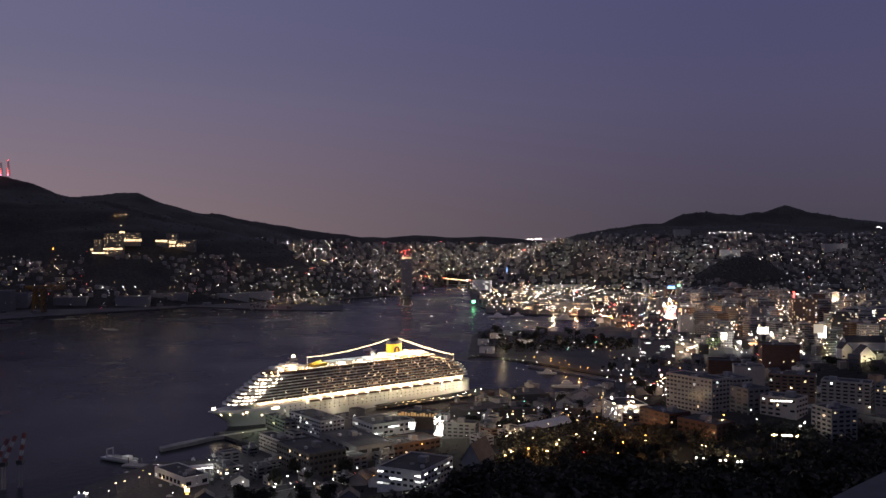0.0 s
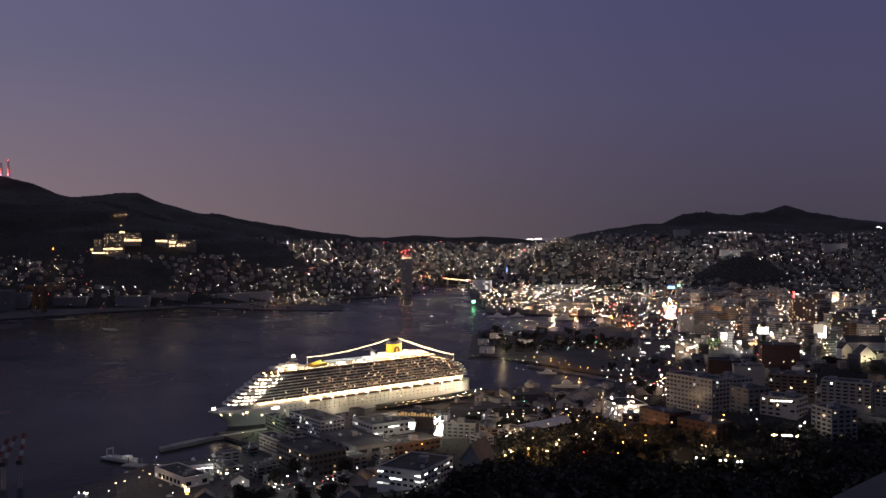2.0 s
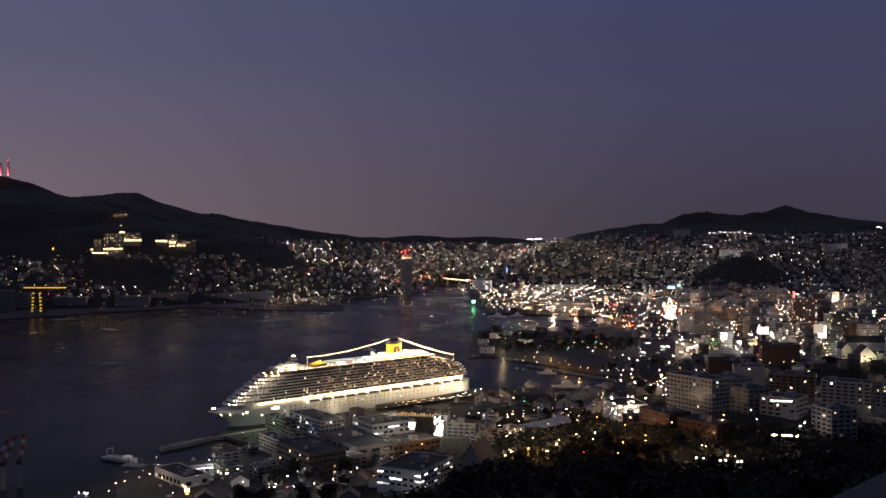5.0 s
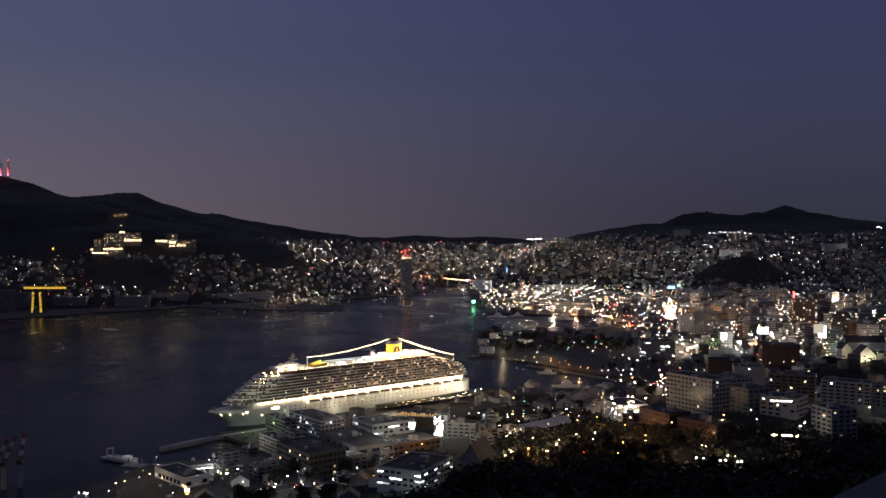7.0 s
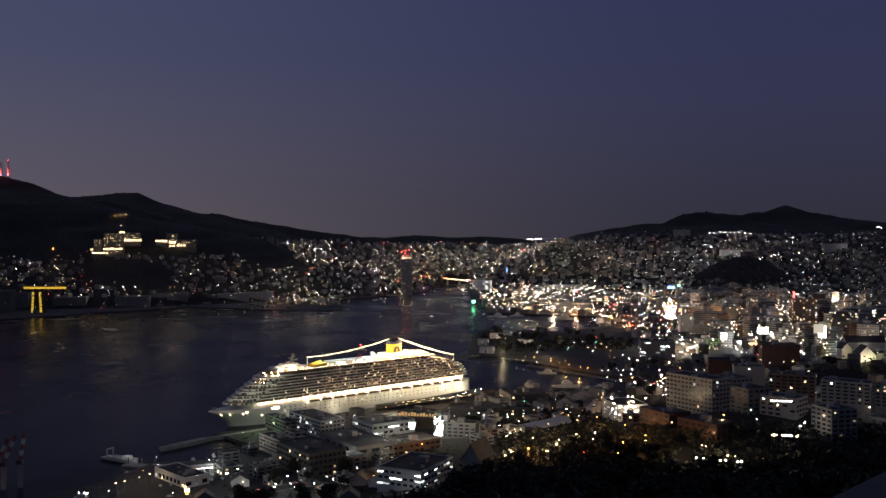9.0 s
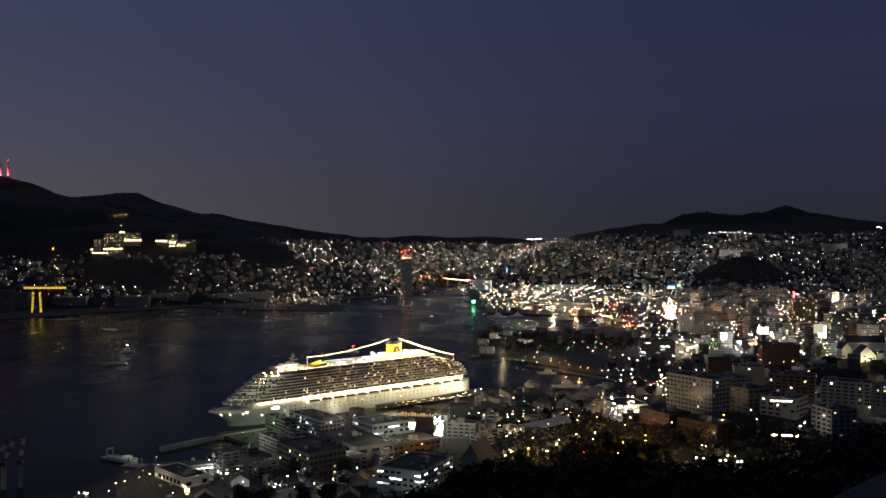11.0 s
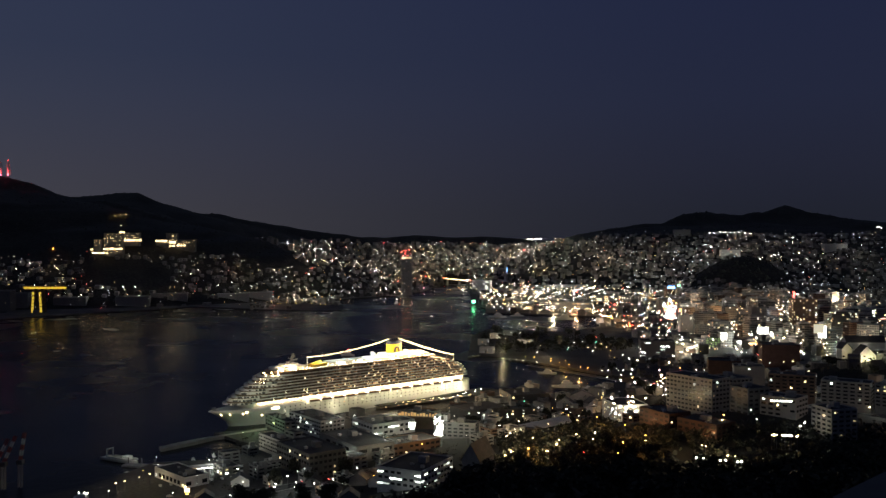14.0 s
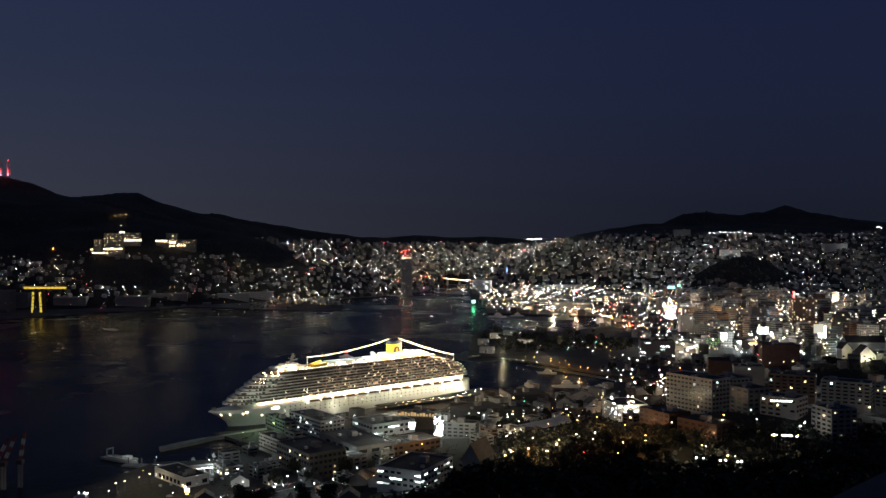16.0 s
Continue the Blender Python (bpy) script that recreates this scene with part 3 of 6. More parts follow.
    for name, x0, y0, z0, x1, y1, z1, m, lab in (
            ("deckhouse", 47, -9, 46.4, 78, 9, 49.4, SHIP_WHITE, ""), ("deckhouse", 56, -6, 49.4, 72, 6, 51.6, SHIP_WHITE, ""),
            ("deckhouse", 158, -10, 46.4, 234, 10, 49.2, SHIP_WHITE, ""), ("deckhouse", 176, -7, 49.2, 216, 7, 52.0, SHIP_WHITE, ""),
            ("deckhouse", 216, -5, 49.2, 230, 5, 51.0, SHIP_WHITE, "")):
        bm = bmesh.new()
        box(bm, x0, y0, z0, x1, y1, z1)
        bmesh.ops.bevel(bm, geom=bm.edges, offset=0.5, segments=1, affect="EDGES")
        part(name, bm, m, ship, lab)
    bm = bmesh.new()
    for i in range(12):
        s = 108 + i * 4
        for q in (-1, 1):
            beam(bm, (s, q * 11, 46.4), (s, q * 5, 49.5), 0.35)
        beam(bm, (s, -5, 49.5), (s, 5, 49.5), 0.35)
    for y, z in ((-11, 46.6), (-5, 49.5), (5, 49.5), (11, 46.6)):
        beam(bm, (108, y, z), (152, y, z), 0.35)
    roof = part("glass_roof", bm, PALE_STEEL, ship, "white-framed sliding glass roof over the pool")
    bm = bmesh.new()
    beam(bm, (86, -6, 47), (104, -6, 48.6), 2.6)
    beam(bm, (88, 2, 47), (102, 2, 50), 2.2)
    part("awning", bm, YELLOW, ship, "yellow canvas awning on the sun deck")
    # funnel
    bm = bmesh.new()
    outline = [(9.5 * math.cos(i * math.pi / 8), 5.2 * math.sin(i * math.pi / 8)) for i in range(16)]
    prism(bm, outline, 0, 12.2)
    f = part("funnel", bm, YELLOW, ship, "yellow funnel with a dark top")
    f.matrix_basis = pose(193, 0, 48.5)
    bm = bmesh.new()
    prism(bm, [(x * 1.03, y * 1.03) for x, y in outline], 12.2, 15.2)
    for i in range(4):
        prism(bm, [(x * 0.12 - 4.5 + 3 * i, y * 0.2) for x, y in outline], 15.2, 17.8)
    part("funnel_top", bm, NAVY, f, "dark blue funnel top with exhaust pipes")
    bm = bmesh.new()
    for i in range(18):
        a0, a1 = math.radians(i * 20), math.radians(i * 20 + 20)
        beam(bm, (3.0 * math.cos(a0), -5.32, 6 + 3.0 * math.sin(a0)), (3.0 * math.cos(a1), -5.32, 6 + 3.0 * math.sin(a1)), 1.3)
    part("emblem", bm, NAVY, f, "plain dark ring on the funnel")
    # radar mast
    bm = bmesh.new()
    beam(bm, (66, 0, 51), (69, 0, 61), 1.6)
    beam(bm, (66, -4, 56), (66, 4, 56), 0.6)
    beam(bm, (63, 0, 53), (74, 0, 55), 0.8)
    ball(bm, (70, 3, 54.5), 1.6)
    ball(bm, (60, -3, 53.0), 1.4)
    part("radar_mast", bm, STEEL, ship)
    # white satellite domes
    for s, y in ((163, -5), (168, 5), (205, -4)):
        bm = bmesh.new()
        ball(bm, (s, y, 52), 2.2, n=10, rings=6)
        part("satellite_dome", bm, SHIP_WHITE, ship)
    # festoon lights from mast to funnel to stern
    for (a, b, n, sag) in (((85, -1, 56), (184, -1, 66), 46, 3.0), ((202, -3, 65), (273, -6, 42.5), 34, 1.0), ((202, 3, 65), (273, 6, 42.5), 34, 1.0)):
        bm = bmesh.new()
        pts = []
        for i in range(n + 1):
            t = i / n
            p = Vector(a).lerp(Vector(b), t)
            p.z -= sag * 4 * t * (1 - t)
            pts.append(p)
        for p, q in zip(pts, pts[1:]):
            beam(bm, p, q, 0.12)
        cable = part("festoon_cable", bm, STEEL, ship)
        for p in pts:
            share("bulb", lamp, cable, Matrix.Translation(p), (0.75, 0.75, 0.75))
    bm = bmesh.new()
    beam(bm, (85, 0, 46), (85, 0, 57), 0.5)
    beam(bm, (273, -6, 36), (273, -6, 43), 0.4)
    beam(bm, (273, 6, 36), (273, 6, 43), 0.4)
    part("festoon_posts", bm, PALE_STEEL, ship)
    rnd = random.Random(3)
    for i in range(110):
        s = rnd.choice((rnd.uniform(44, 84), rnd.uniform(105, 155), rnd.uniform(155, 236), rnd.uniform(180, 236)))
        share("deck_lamp", lamp, ship, pose(s, rnd.uniform(-14, 3), 47.4 + (3.5 if 170 < s < 225 and rnd.random() < 0.5 else 0)), (rnd.uniform(0.7, 2.3),) * 3)
    for k, z in ((6, 38.2), (7, 41.0), (8, 43.8), (8, 46.0)):
        for i in range(5):
            a = 0.35 + 0.28 * i
            s = -3 + k * 4.4 + 14 - 14 * math.cos(a * 0.9) + rnd.uniform(-1.5, 2.5)
            if rnd.random() < 0.75:
                share("fore_lamp", lamp, ship, pose(s, -15.0 * math.sin(a) + 1.0, z), (rnd.uniform(0.6, 1.5),) * 3)
    # lamps along the fore decks, the stem and the mast
    fore = hooded_lamp("fore_floodlight", FORE_LAMP, 1.5, 1.0)
    for k in range(8):
        z, s0 = 20.6 + k * 2.75, -4.8 + k * 4.4
        for i in range(7):
            a = 0.45 + 0.155 * i + rnd.uniform(-0.03, 0.03)
            x = s0 + 24 * (1 - math.cos(a))
            y = -min(16.4 * math.sin(a), half_beam(x, 16))
            out = Vector((-math.cos(a) / 24, -math.sin(a) / 16.4)).normalized()
            face = math.degrees(math.atan2(out.x, -out.y))
            if rnd.random() < 0.9:
                turning_lamp("fore_floodlight", fore, ship, pose(x + 0.36 * out.x, y + 0.36 * out.y, z + 0.5), rnd.uniform(0.9, 1.5), (0, face), (0, face + 180))
    turning_lamp("stem_floodlight", fore, ship, pose(-15, -1.5, 18.2), 2.2, (0, -25), (-130, -25))
    turning_lamp("mast_floodlight", fore, ship, pose(67.5, -2.6, 58.5), 2.2, (0, -25), (-130, -25))
    # the small lights behind the balconies
    bm = bmesh.new()
    for k in range(9):
        z, b = 20.6 + k * 2.75, 16.4 if k < 8 else 15.2
        for i in range(80):
            s = 78 + 4 * k + i * 2.6
            if s < DECK_ENDS[k] - 8 and rnd.random() < (0.8 if s > 150 else 0.5):
                box(bm, s, -b + 1.95, z + 1.0, s + rnd.uniform(0.3, 1.3), -b + 2.1, z + rnd.uniform(1.4, 1.9))
    tagged(part("balcony_lights", bm, CABIN_GLOW, ship, "many small warm lights behind the balconies"), kind="stuff")
    for i in range(52):
        s = 60 + i * 3.45
        share("rail_lamp", lamp, ship, pose(s, -14.9, 47.2), (0.5, 0.5, 0.5))
    for q in range(9):
        share("stern_lamp", lamp, ship, pose(DECK_ENDS[q] - 2, -14 + q * 0.2, 21.8 + 2.75 * q), (0.5, 0.5, 0.5))
    return ship


cruise_ship()


def lamp_light(name, x, y, z, watts, color, radius=1.0):
    d = bpy.data.lights.new(name, "POINT")
    d.energy, d.color, d.shadow_soft_size = watts, color, radius
    ob = new(name, d)
    ob.location = (x, y, z)
    return ob


def ship_lights():
    """Floodlights at her boats and upper decks; bare fill lamps added off side and bow."""
    for i in range(15):
        p = SHIP_AT @ Vector((74 + i * 14.2, -17.9, 17.4))
        lamp_light("ship_floodlight", *p, 1500 + 220 * i, (1.0, 0.80, 0.52), 0.5)
    # fill lamps hung off the hull to brighten it, on no fitting
    for i, watts in enumerate((1500, 5200, 2600, 3000, 3600, 4200, 5500, 11000, 13000)):
        p = SHIP_AT @ Vector((82 + i * 24.0, -22.0, 8.0))
        lamp_light("ship_side_light", *p, watts * 0.85, (1.0, 0.84, 0.56), 0.5)
    # fill lamps added in the air before the bow terraces
    for s, y, z, watts in ((-22, -14, 30, 3000), (2, -26, 38, 3200), (22, -26, 46, 2800)):
        p = SHIP_AT @ Vector((s, y, z))
        lamp_light("ship_bow_light", *p, watts, (1.0, 0.92, 0.80), 0.8)
    for s, y, z in ((50, -8, 50), (62, -10, 53), (100, -4, 53), (125, 0, 53), (150, -6, 54), (172, -9, 56), (205, -11, 56), (228, -9, 55), (247, -6, 50)):
        p = SHIP_AT @ Vector((s, y, z))
        lamp_light("ship_deck_light", *p, 14000 if s < 80 else 30000 if s < 160 else 60000, (0.72, 0.92, 1.0) if 90 < s < 160 else (1.0, 0.72, 0.42), 1.0)


ship_lights()


# ---- houses and lights of the town, too many to count ----
def scatter(n, region, seed):
    """n places on land within region: x0, x1, y0, y1, and a test."""
    rnd = random.Random(seed)
    x0, x1, y0, y1, test = region
    out = []
    while len(out) < n:
        m = (n - len(out)) * 6 + 50
        xs = np.array([rnd.uniform(x0, x1) for _ in range(m)])
        ys = np.array([rnd.uniform(y0, y1) for _ in range(m)])
        zs = height(xs, ys)
        ok = (zs > 1) & test(xs, ys, zs)
        out += [p for p, o in zip(zip(xs, ys, np.maximum(zs, 2.5)), ok) if o]
    return out[:n]


def shown(x, y):
    return np.abs(x) < 0.52 * y + 60


def houses(name, label, places, lamps, seed, size=(7, 13), tall=(4, 8), glowing=TOWN_GLOW, lamp_size=(0.7, 1.4)):
    rnd = random.Random(seed)
    soup = Soup()
    for x, y, z in places:
        w, d, h = rnd.uniform(*size), rnd.uniform(*size), rnd.uniform(*tall)
        soup.box(x, y, z - 4, w, d, h + 4, rnd.uniform(-0.5, 0.5), 0, 1, ridge=rnd.choice((0, 2.0, 2.6)) if h < 9 else 0)
    for x, y, z in lamps:
        soup.octa(x, y, z + rnd.choice((4, 7, 10, 14, 19)) * rnd.uniform(0.7, 1.2), lamp_size[0] + (lamp_size[1] - lamp_size[0]) * rnd.random() ** 2 * 1.25, 2)
    soup.done(name, [HOUSE, HOUSE_ROOF, glowing], label, "houses")


def town():
    west = scatter(1700, (-1700, -60, 2000, 3300, lambda x, y, z: shown(x, y) & (z < 120) & ((z > 14) | (x > -480) | (np.sin(x * 0.37) * np.sin(y * 0.41) > 0.8)) & (np.sin(x / 90 + 2 * np.sin(y / 160)) + np.sin(y / 70 + x / 210) > -1.15)), 11)
    houses("west_town", "many small houses on the west shore with scattered lit windows", west[:800], west[560:1500], 12, glowing=WEST_GLOW, lamp_size=(0.35, 1.0))
    far = scatter(6800, (-700, 1400, 2950, 4550, lambda x, y, z: shown(x, y) & (z < 165)), 13)
    houses("valley_town", "dense far town filling the valley, full of small lights", far[:2800], far[2300:6700], 14, tall=(5, 20), size=(9, 18), lamp_size=(0.3, 0.78), glowing=VALLEY_GLOW)
    hill = scatter(3600, (560, 1800, 2150, 3500, lambda x, y, z: shown(x, y) & (z > 12) & (z < 190) & (np.hypot(x - 930, y - 2750) > 150)), 15)
    houses("hillside_town", "small houses packed up the eastern hillsides with bluish lights", hill[:2000], hill[1500:3400], 16, glowing=HILL_GLOW, lamp_size=(0.26, 0.75))
    core = scatter(4400, (100, 1150, 1250, 3000, lambda x, y, z: shown(x, y) & (z < 12) & ~((x < 330) & (y < 1800))), 17)
    houses("downtown_low_blocks", "low blocks of the town centre crowded between towers, brightly lit", core[:700], core[500:4000], 18, size=(10, 22), tall=(6, 16), lamp_size=(0.22, 0.85))
    near = scatter(260, (180, 620, 700, 1250, lambda x, y, z: shown(x, y) & (z < 60) & (x > 225 + 0.2 * (y - 1080))), 19)
    houses("old_quarter", "small houses of the old quarter among trees, dimly lit", near[:170], near[170:250], 20, glowing=TOWN_GLOW, lamp_size=(0.4, 0.8))


town()


# ---- buildings one by one ----
def building(kind, label, x, y, z, w, h, deep, turn=0.0, wall=0, floor=3.1, bay=4.8, lit=0.1, cool=0.5, windows=True, roof_bits=True, ribbon=False, category="building", group="", sink=6.0):
    """A flat-roofed block: walls with floor ledges, recessed roof with parapet, windows bay by bay, plant on the roof."""
    rnd = random.Random(int(abs(x) * 7 + y * 3))
    b = empty(kind, pose(x, y, z, 0, 0, turn), label, category, group)
    n = max(1, round(h / floor))
    fl = h / n
    bm = bmesh.new()
    shell(bm, w, deep, [(-sink, 0)] + [q for i in range(1, n + 1) for q in ((i * fl - 0.36, 0), (i * fl - 0.35, 0.2), (i * fl - 0.06, 0.2), (i * fl - 0.05, 0))] + [(h, 0)])
    part("wall", bm, WALLS[wall], b)
    bm = bmesh.new()
    t = 0.4
    for x0, y0, x1, y1 in ((-w / 2, 0, w / 2, t), (-w / 2, deep - t, w / 2, deep), (-w / 2, t, -w / 2 + t, deep - t), (w / 2 - t, t, w / 2, deep - t)):
        box(bm, x0, y0, h + 0.004, x1, y1, h + 0.9)
    part("parapet", bm, WALLS[wall], b)
    share("roof", UNITS["roof_felt"], b, pose(0, deep / 2, h + 0.004), (w - 2 * t - 0.01, deep - 2 * t - 0.01, 0.15))
    if roof_bits:
        share("stair_tower", UNITS["concrete"], b, pose(rnd.uniform(-0.3, 0.3) * w, deep * 0.55, h + 0.15), (min(6, w * 0.25), min(5, deep * 0.4), 2.6 + rnd.random() * 1.5))
        if y < 800:
            for i in range(2):
                share("roof_unit", UNITS["concrete"], b, pose(rnd.uniform(-0.4, 0.4) * w, deep * rnd.uniform(0.15, 0.85), h + 0.15), (rnd.uniform(1.2, 3), rnd.uniform(1, 2), rnd.uniform(0.8, 1.5)))
        share("water_tank", UNITS["pale_steel"], b, pose(rnd.uniform(-0.35, 0.35) * w, deep * 0.25, h + 0.15), (2.2, 2.0, 1.8))
    if windows:
        faces = [(w, lambda u: (u, -0.03), 0)]
        s = 1 if x * math.cos(radians(turn)) + y * math.sin(radians(turn)) < 0 else -1
        faces.append((deep, lambda u: (s * (w / 2 + 0.03), deep / 2 + u), 90))
        for length, place, rot in faces:
            m = max(1, int(length / bay))
            for i in range(n):
                for j in range(m):
                    u = (j + 0.5) * length / m - length / 2
                    px, py = place(u)
                    q = rnd.random()
                    if q < lit:
                        me = UNITS["lit_window_cool"] if rnd.random() < cool else UNITS["lit_window_warm"]
                        share("window", me, b, pose(px, py, i * fl + 0.9, 0, 0, rot), ((length / m * 0.85, 0.1, fl * 0.22) if ribbon else (rnd.uniform(0.8, 1.9), 0.1, rnd.uniform(0.8, 1.3))))
                    elif y < 780 and rnd.random() < 0.93:
                        share("window", UNITS["dark_glass"], b, pose(px, py, i * fl + 0.9, 0, 0, rot), (length / m * 0.62, 0.1, fl * 0.45))
    return b


def landmark_buildings():
    B = building
    B("office_building", "white five-storey office block with lit windows by the quay", -120.2, 768.7, 4.0, 55.9, 12.5, 23.4, -52.3, 1, lit=0.22, cool=0.9, bay=3.6)
    B("office_building", "grey low office wing beside the white block", -148.0, 779.0, 4.0, 43.0, 9.0, 10.9, -56.4, 2, lit=0.08)
    B("office_building", "beige three-storey building with many small windows", -134.6, 691.6, 4.0, 41.6, 11.0, 13.0, -52.5, 0, lit=0.05, bay=2.8)
    B("glass_office", "dark office block with a wide glass front and one lit floor", -108.2, 636.1, 4.0, 49.8, 16.0, 29.8, -53.0, 5, lit=0.14, cool=0.4, floor=4.0, bay=3.6)
    B("warehouse", "pale grey flat-roofed warehouse", -81.8, 685.2, 4.0, 62.2, 11.0, 32.6, -55.9, 2, floor=6, bay=9, lit=0.04)
    B("office_building", "white building with a lit upper floor and terraces", -69.7, 763.8, 4.0, 36.0, 9.0, 42.3, -56.1, 1, lit=0.3, cool=0.9, floor=4.5, ribbon=True)
    B("terminal_building", "dark terminal block with an orange-lit roof edge", -22.3, 785.8, 4.0, 28.5, 13.0, 16, -12, 3, lit=0.0, floor=5.0, windows=False)
    B("hall", "brown-roofed hall with orange-lit end wall", -45.9, 688.2, 4.0, 25.2, 8.0, 45.0, -54.0, 3, lit=0.05, floor=4.0)
    B("school", "long white school with two ribbons of lit windows", -28.2, 565.5, 12.0, 32.2, 11.0, 45.0, -26.8, 1, lit=0.42, cool=0.95, floor=3.7, bay=4.5, ribbon=True)
    B("shop", "low grey building with a green-lit terrace", 12.7, 738.5, 5.0, 29.2, 11.8, 14, -14, 2, lit=0.1)
    B("office_building", "grey block with a pale gable end by the terminal", 13.2, 823.5, 4.0, 35.6, 9.0, 44.5, -61.6, 5, lit=0.2)
    B("office_building", "dark long block behind the garden", 48.5, 835.3, 4.0, 30.6, 8.0, 36.5, -75.1, 5, lit=0.2)
    B("office_building", "low dark hall by the marina", 65.1, 921.3, 4.0, 37.2, 7.0, 41.2, -75.7, 5, lit=0.15)
    B("pier_shed", "flat white shed beside the car park", -188.9, 610.6, 3.0, 42.4, 6.0, 18.1, -45.1, 1, lit=0.25, floor=5.5)
    for x0, x1, yt, yb in ((845, 862, 598, 612), (866, 884, 588, 600), (890, 912, 584, 594), (848, 872, 612, 626), (915, 940, 600, 610)):
        yy = 263000.0 / (yb - 425)
        B("pavilion", "low pale pavilion in the seaside park", (x0 + x1 - 1568) / 3140 * yy, yy, 2.5, (x1 - x0) / 1570 * yy, (yb - yt) / 1570 * yy * 0.7, 12, -20, 1, floor=4, bay=5, lit=0.25, cool=0.7, roof_bits=False, group="park pavilions")
    # the slopes to the east
    B("apartment_building", "long cream apartment block of eight storeys on the slope", 190.2, 686.1, 38.0, 45.6, 26.0, 20.0, -57.1, 0, lit=0.07, cool=0.3, bay=3.8)
    B("apartment_building", "cream apartment wing with bays of balconies", 219.2, 694.8, 38.0, 23.0, 24.0, 20.0, -66.1, 0, lit=0.05, cool=0.3, bay=3.8)
    B("apartment_building", "grey apartment block with balconies", 215.9, 645.9, 40.0, 19.1, 22.0, 20.0, -65.9, 2, lit=0.07)
    B("hotel", "cream hotel with a lit band under the roof", 237.8, 628.9, 38.0, 26.2, 20.0, 20.0, -44.1, 0, lit=0.06)
    B("apartment_building", "white narrow apartment block", 254.6, 595.7, 36.0, 20.7, 21.0, 20.0, -75.4, 0, lit=0.06)
    B("apartment_building", "brown tiled apartment block with lit windows", 297.9, 757.6, 36.0, 37.8, 18.0, 20.0, -26.2, 3, lit=0.14, cool=0.8)
    B("apartment_building", "long cream apartment block with an orange-lit edge", 333.5, 734.0, 34.0, 38.0, 18.0, 20.0, -31.8, 0, lit=0.1)
    B("apartment_building", "grey apartment block at the slope's edge", 358.3, 718.5, 34.0, 15.3, 18.0, 20.0, -46.1, 2, lit=0.1)
    B("office_building", "dark red brick block with a flat roof", 362.4, 950.0, 32.5, 38.7, 24.2, 26, -10, 4, lit=0.04)
    B("office_building", "cream block with a tower wing", 276.6, 800.0, 35.8, 26.5, 19.4, 20, -14, 0, lit=0.06)
    B("office_building", "red-brown low block behind the apartments", 279.8, 880.0, 33.6, 30.8, 15.7, 22, -14, 4, lit=0.04)
    B("school", "low red brick school wing lit in orange", 152.8, 641.4, 36.0, 32.2, 10.0, 20.0, -62.6, 4, lit=0.12, cool=0.0, floor=3.8)
    B("school", "red brick school hall lit in orange", 174.1, 608.0, 34.0, 33.5, 11.0, 20.0, -54.6, 4, lit=0.12, cool=0.0, floor=3.8)
    B("shop", "three-storey corner house bright with shop lights", 155.0, 824.1, 6.0, 37.6, 13.0, 29.6, -79.6, 1, lit=0.45, cool=0.4, bay=4)
    B("office_building", "grey office with lit upper ribbons by the car park", 300.3, 1238.9, 2.5, 47.3, 26.0, 26, -6, 2, lit=0.25, cool=0.95, floor=4.5, bay=6, ribbon=True)
    # the far shore
    for x0, x1, yt, yb in ((96, 150, 527, 546), (155, 200, 524, 542), (205, 262, 526, 544), (268, 330, 520, 540), (385, 440, 520, 536), (440, 482, 518, 534), (20, 48, 520, 548), (-20, 16, 516, 552)):
        yy = 263000.0 / (yb - 425)
        B("shipyard_shed", "long grey shipyard shed on the west quay", (x0 + x1 - 1568) / 3140 * yy, yy, 2.5, (x1 - x0) / 1570 * yy, (yb - yt) / 1570 * yy, 50, 12, 2, floor=9, bay=16, lit=0.08, cool=0.8, roof_bits=False, group="shipyard sheds")
    for x0, x1, yt, yb in ((872, 905, 504, 522), (905, 960, 507, 524), (868, 900, 524, 540), (910, 975, 526, 544), (985, 1040, 498, 516), (1050, 1085, 512, 540)):
        yy = 263000.0 / (yb - 425)
        B("station_building", "long low building near the terminal with rows of lights", (x0 + x1 - 1568) / 3140 * yy, yy, 2.5, (x1 - x0) / 1570 * yy, (yb - yt) / 1570 * yy * 0.6, 40, -6, 2, floor=5, bay=7, lit=0.35, cool=0.35, ribbon=True, roof_bits=False, group="terminal buildings")
    tower = B("skyscraper", "slim tall tower with red lamps on its top", -112.5, 2737.9, 2.5, 33.1, 115.1, 30, 0, 2, lit=0.12, floor=4.0, bay=6, roof_bits=False)
    top = 66 / 1570 * 2740
    for i in range(4):
        share("crown_lamp", UNITS["lit_window_warm"], tower, pose(-11 + 7.4 * i, -0.6, top - 5), (5.2, 0.6, 4.0))
        share("beacon", HEADS["red"], tower, pose(-12 + 8 * i, 6.0, top + 5 + 6 * (i % 2)), (2.0, 2.0, 2.4))
    for x in (-9, 9):
        share("crane_mast", UNITS["dark_steel"], tower, pose(x, 8, top), (1.2, 1.2, 16))
    B("terminal_building", "lit glass terminal at the river mouth", 122.5, 2826.3, 2.5, 57.6, 37.8, 40, -8, 1, lit=0.6, cool=0.9, floor=6, bay=8, ribbon=True)
    B("office_building", "lit waterside office on the west shore", -643.9, 2411.2, 2.5, 46.1, 30.7, 30, 10, 1, lit=0.55, cool=0.8, floor=6, bay=7, ribbon=True)
    B("shopping_centre", "long waterside shopping centre with rows of warm lights", 301.4, 2069.2, 2.5, 98.8, 22.4, 60, -4, 2, lit=0.45, cool=0.3, floor=6, bay=9, ribbon=True)
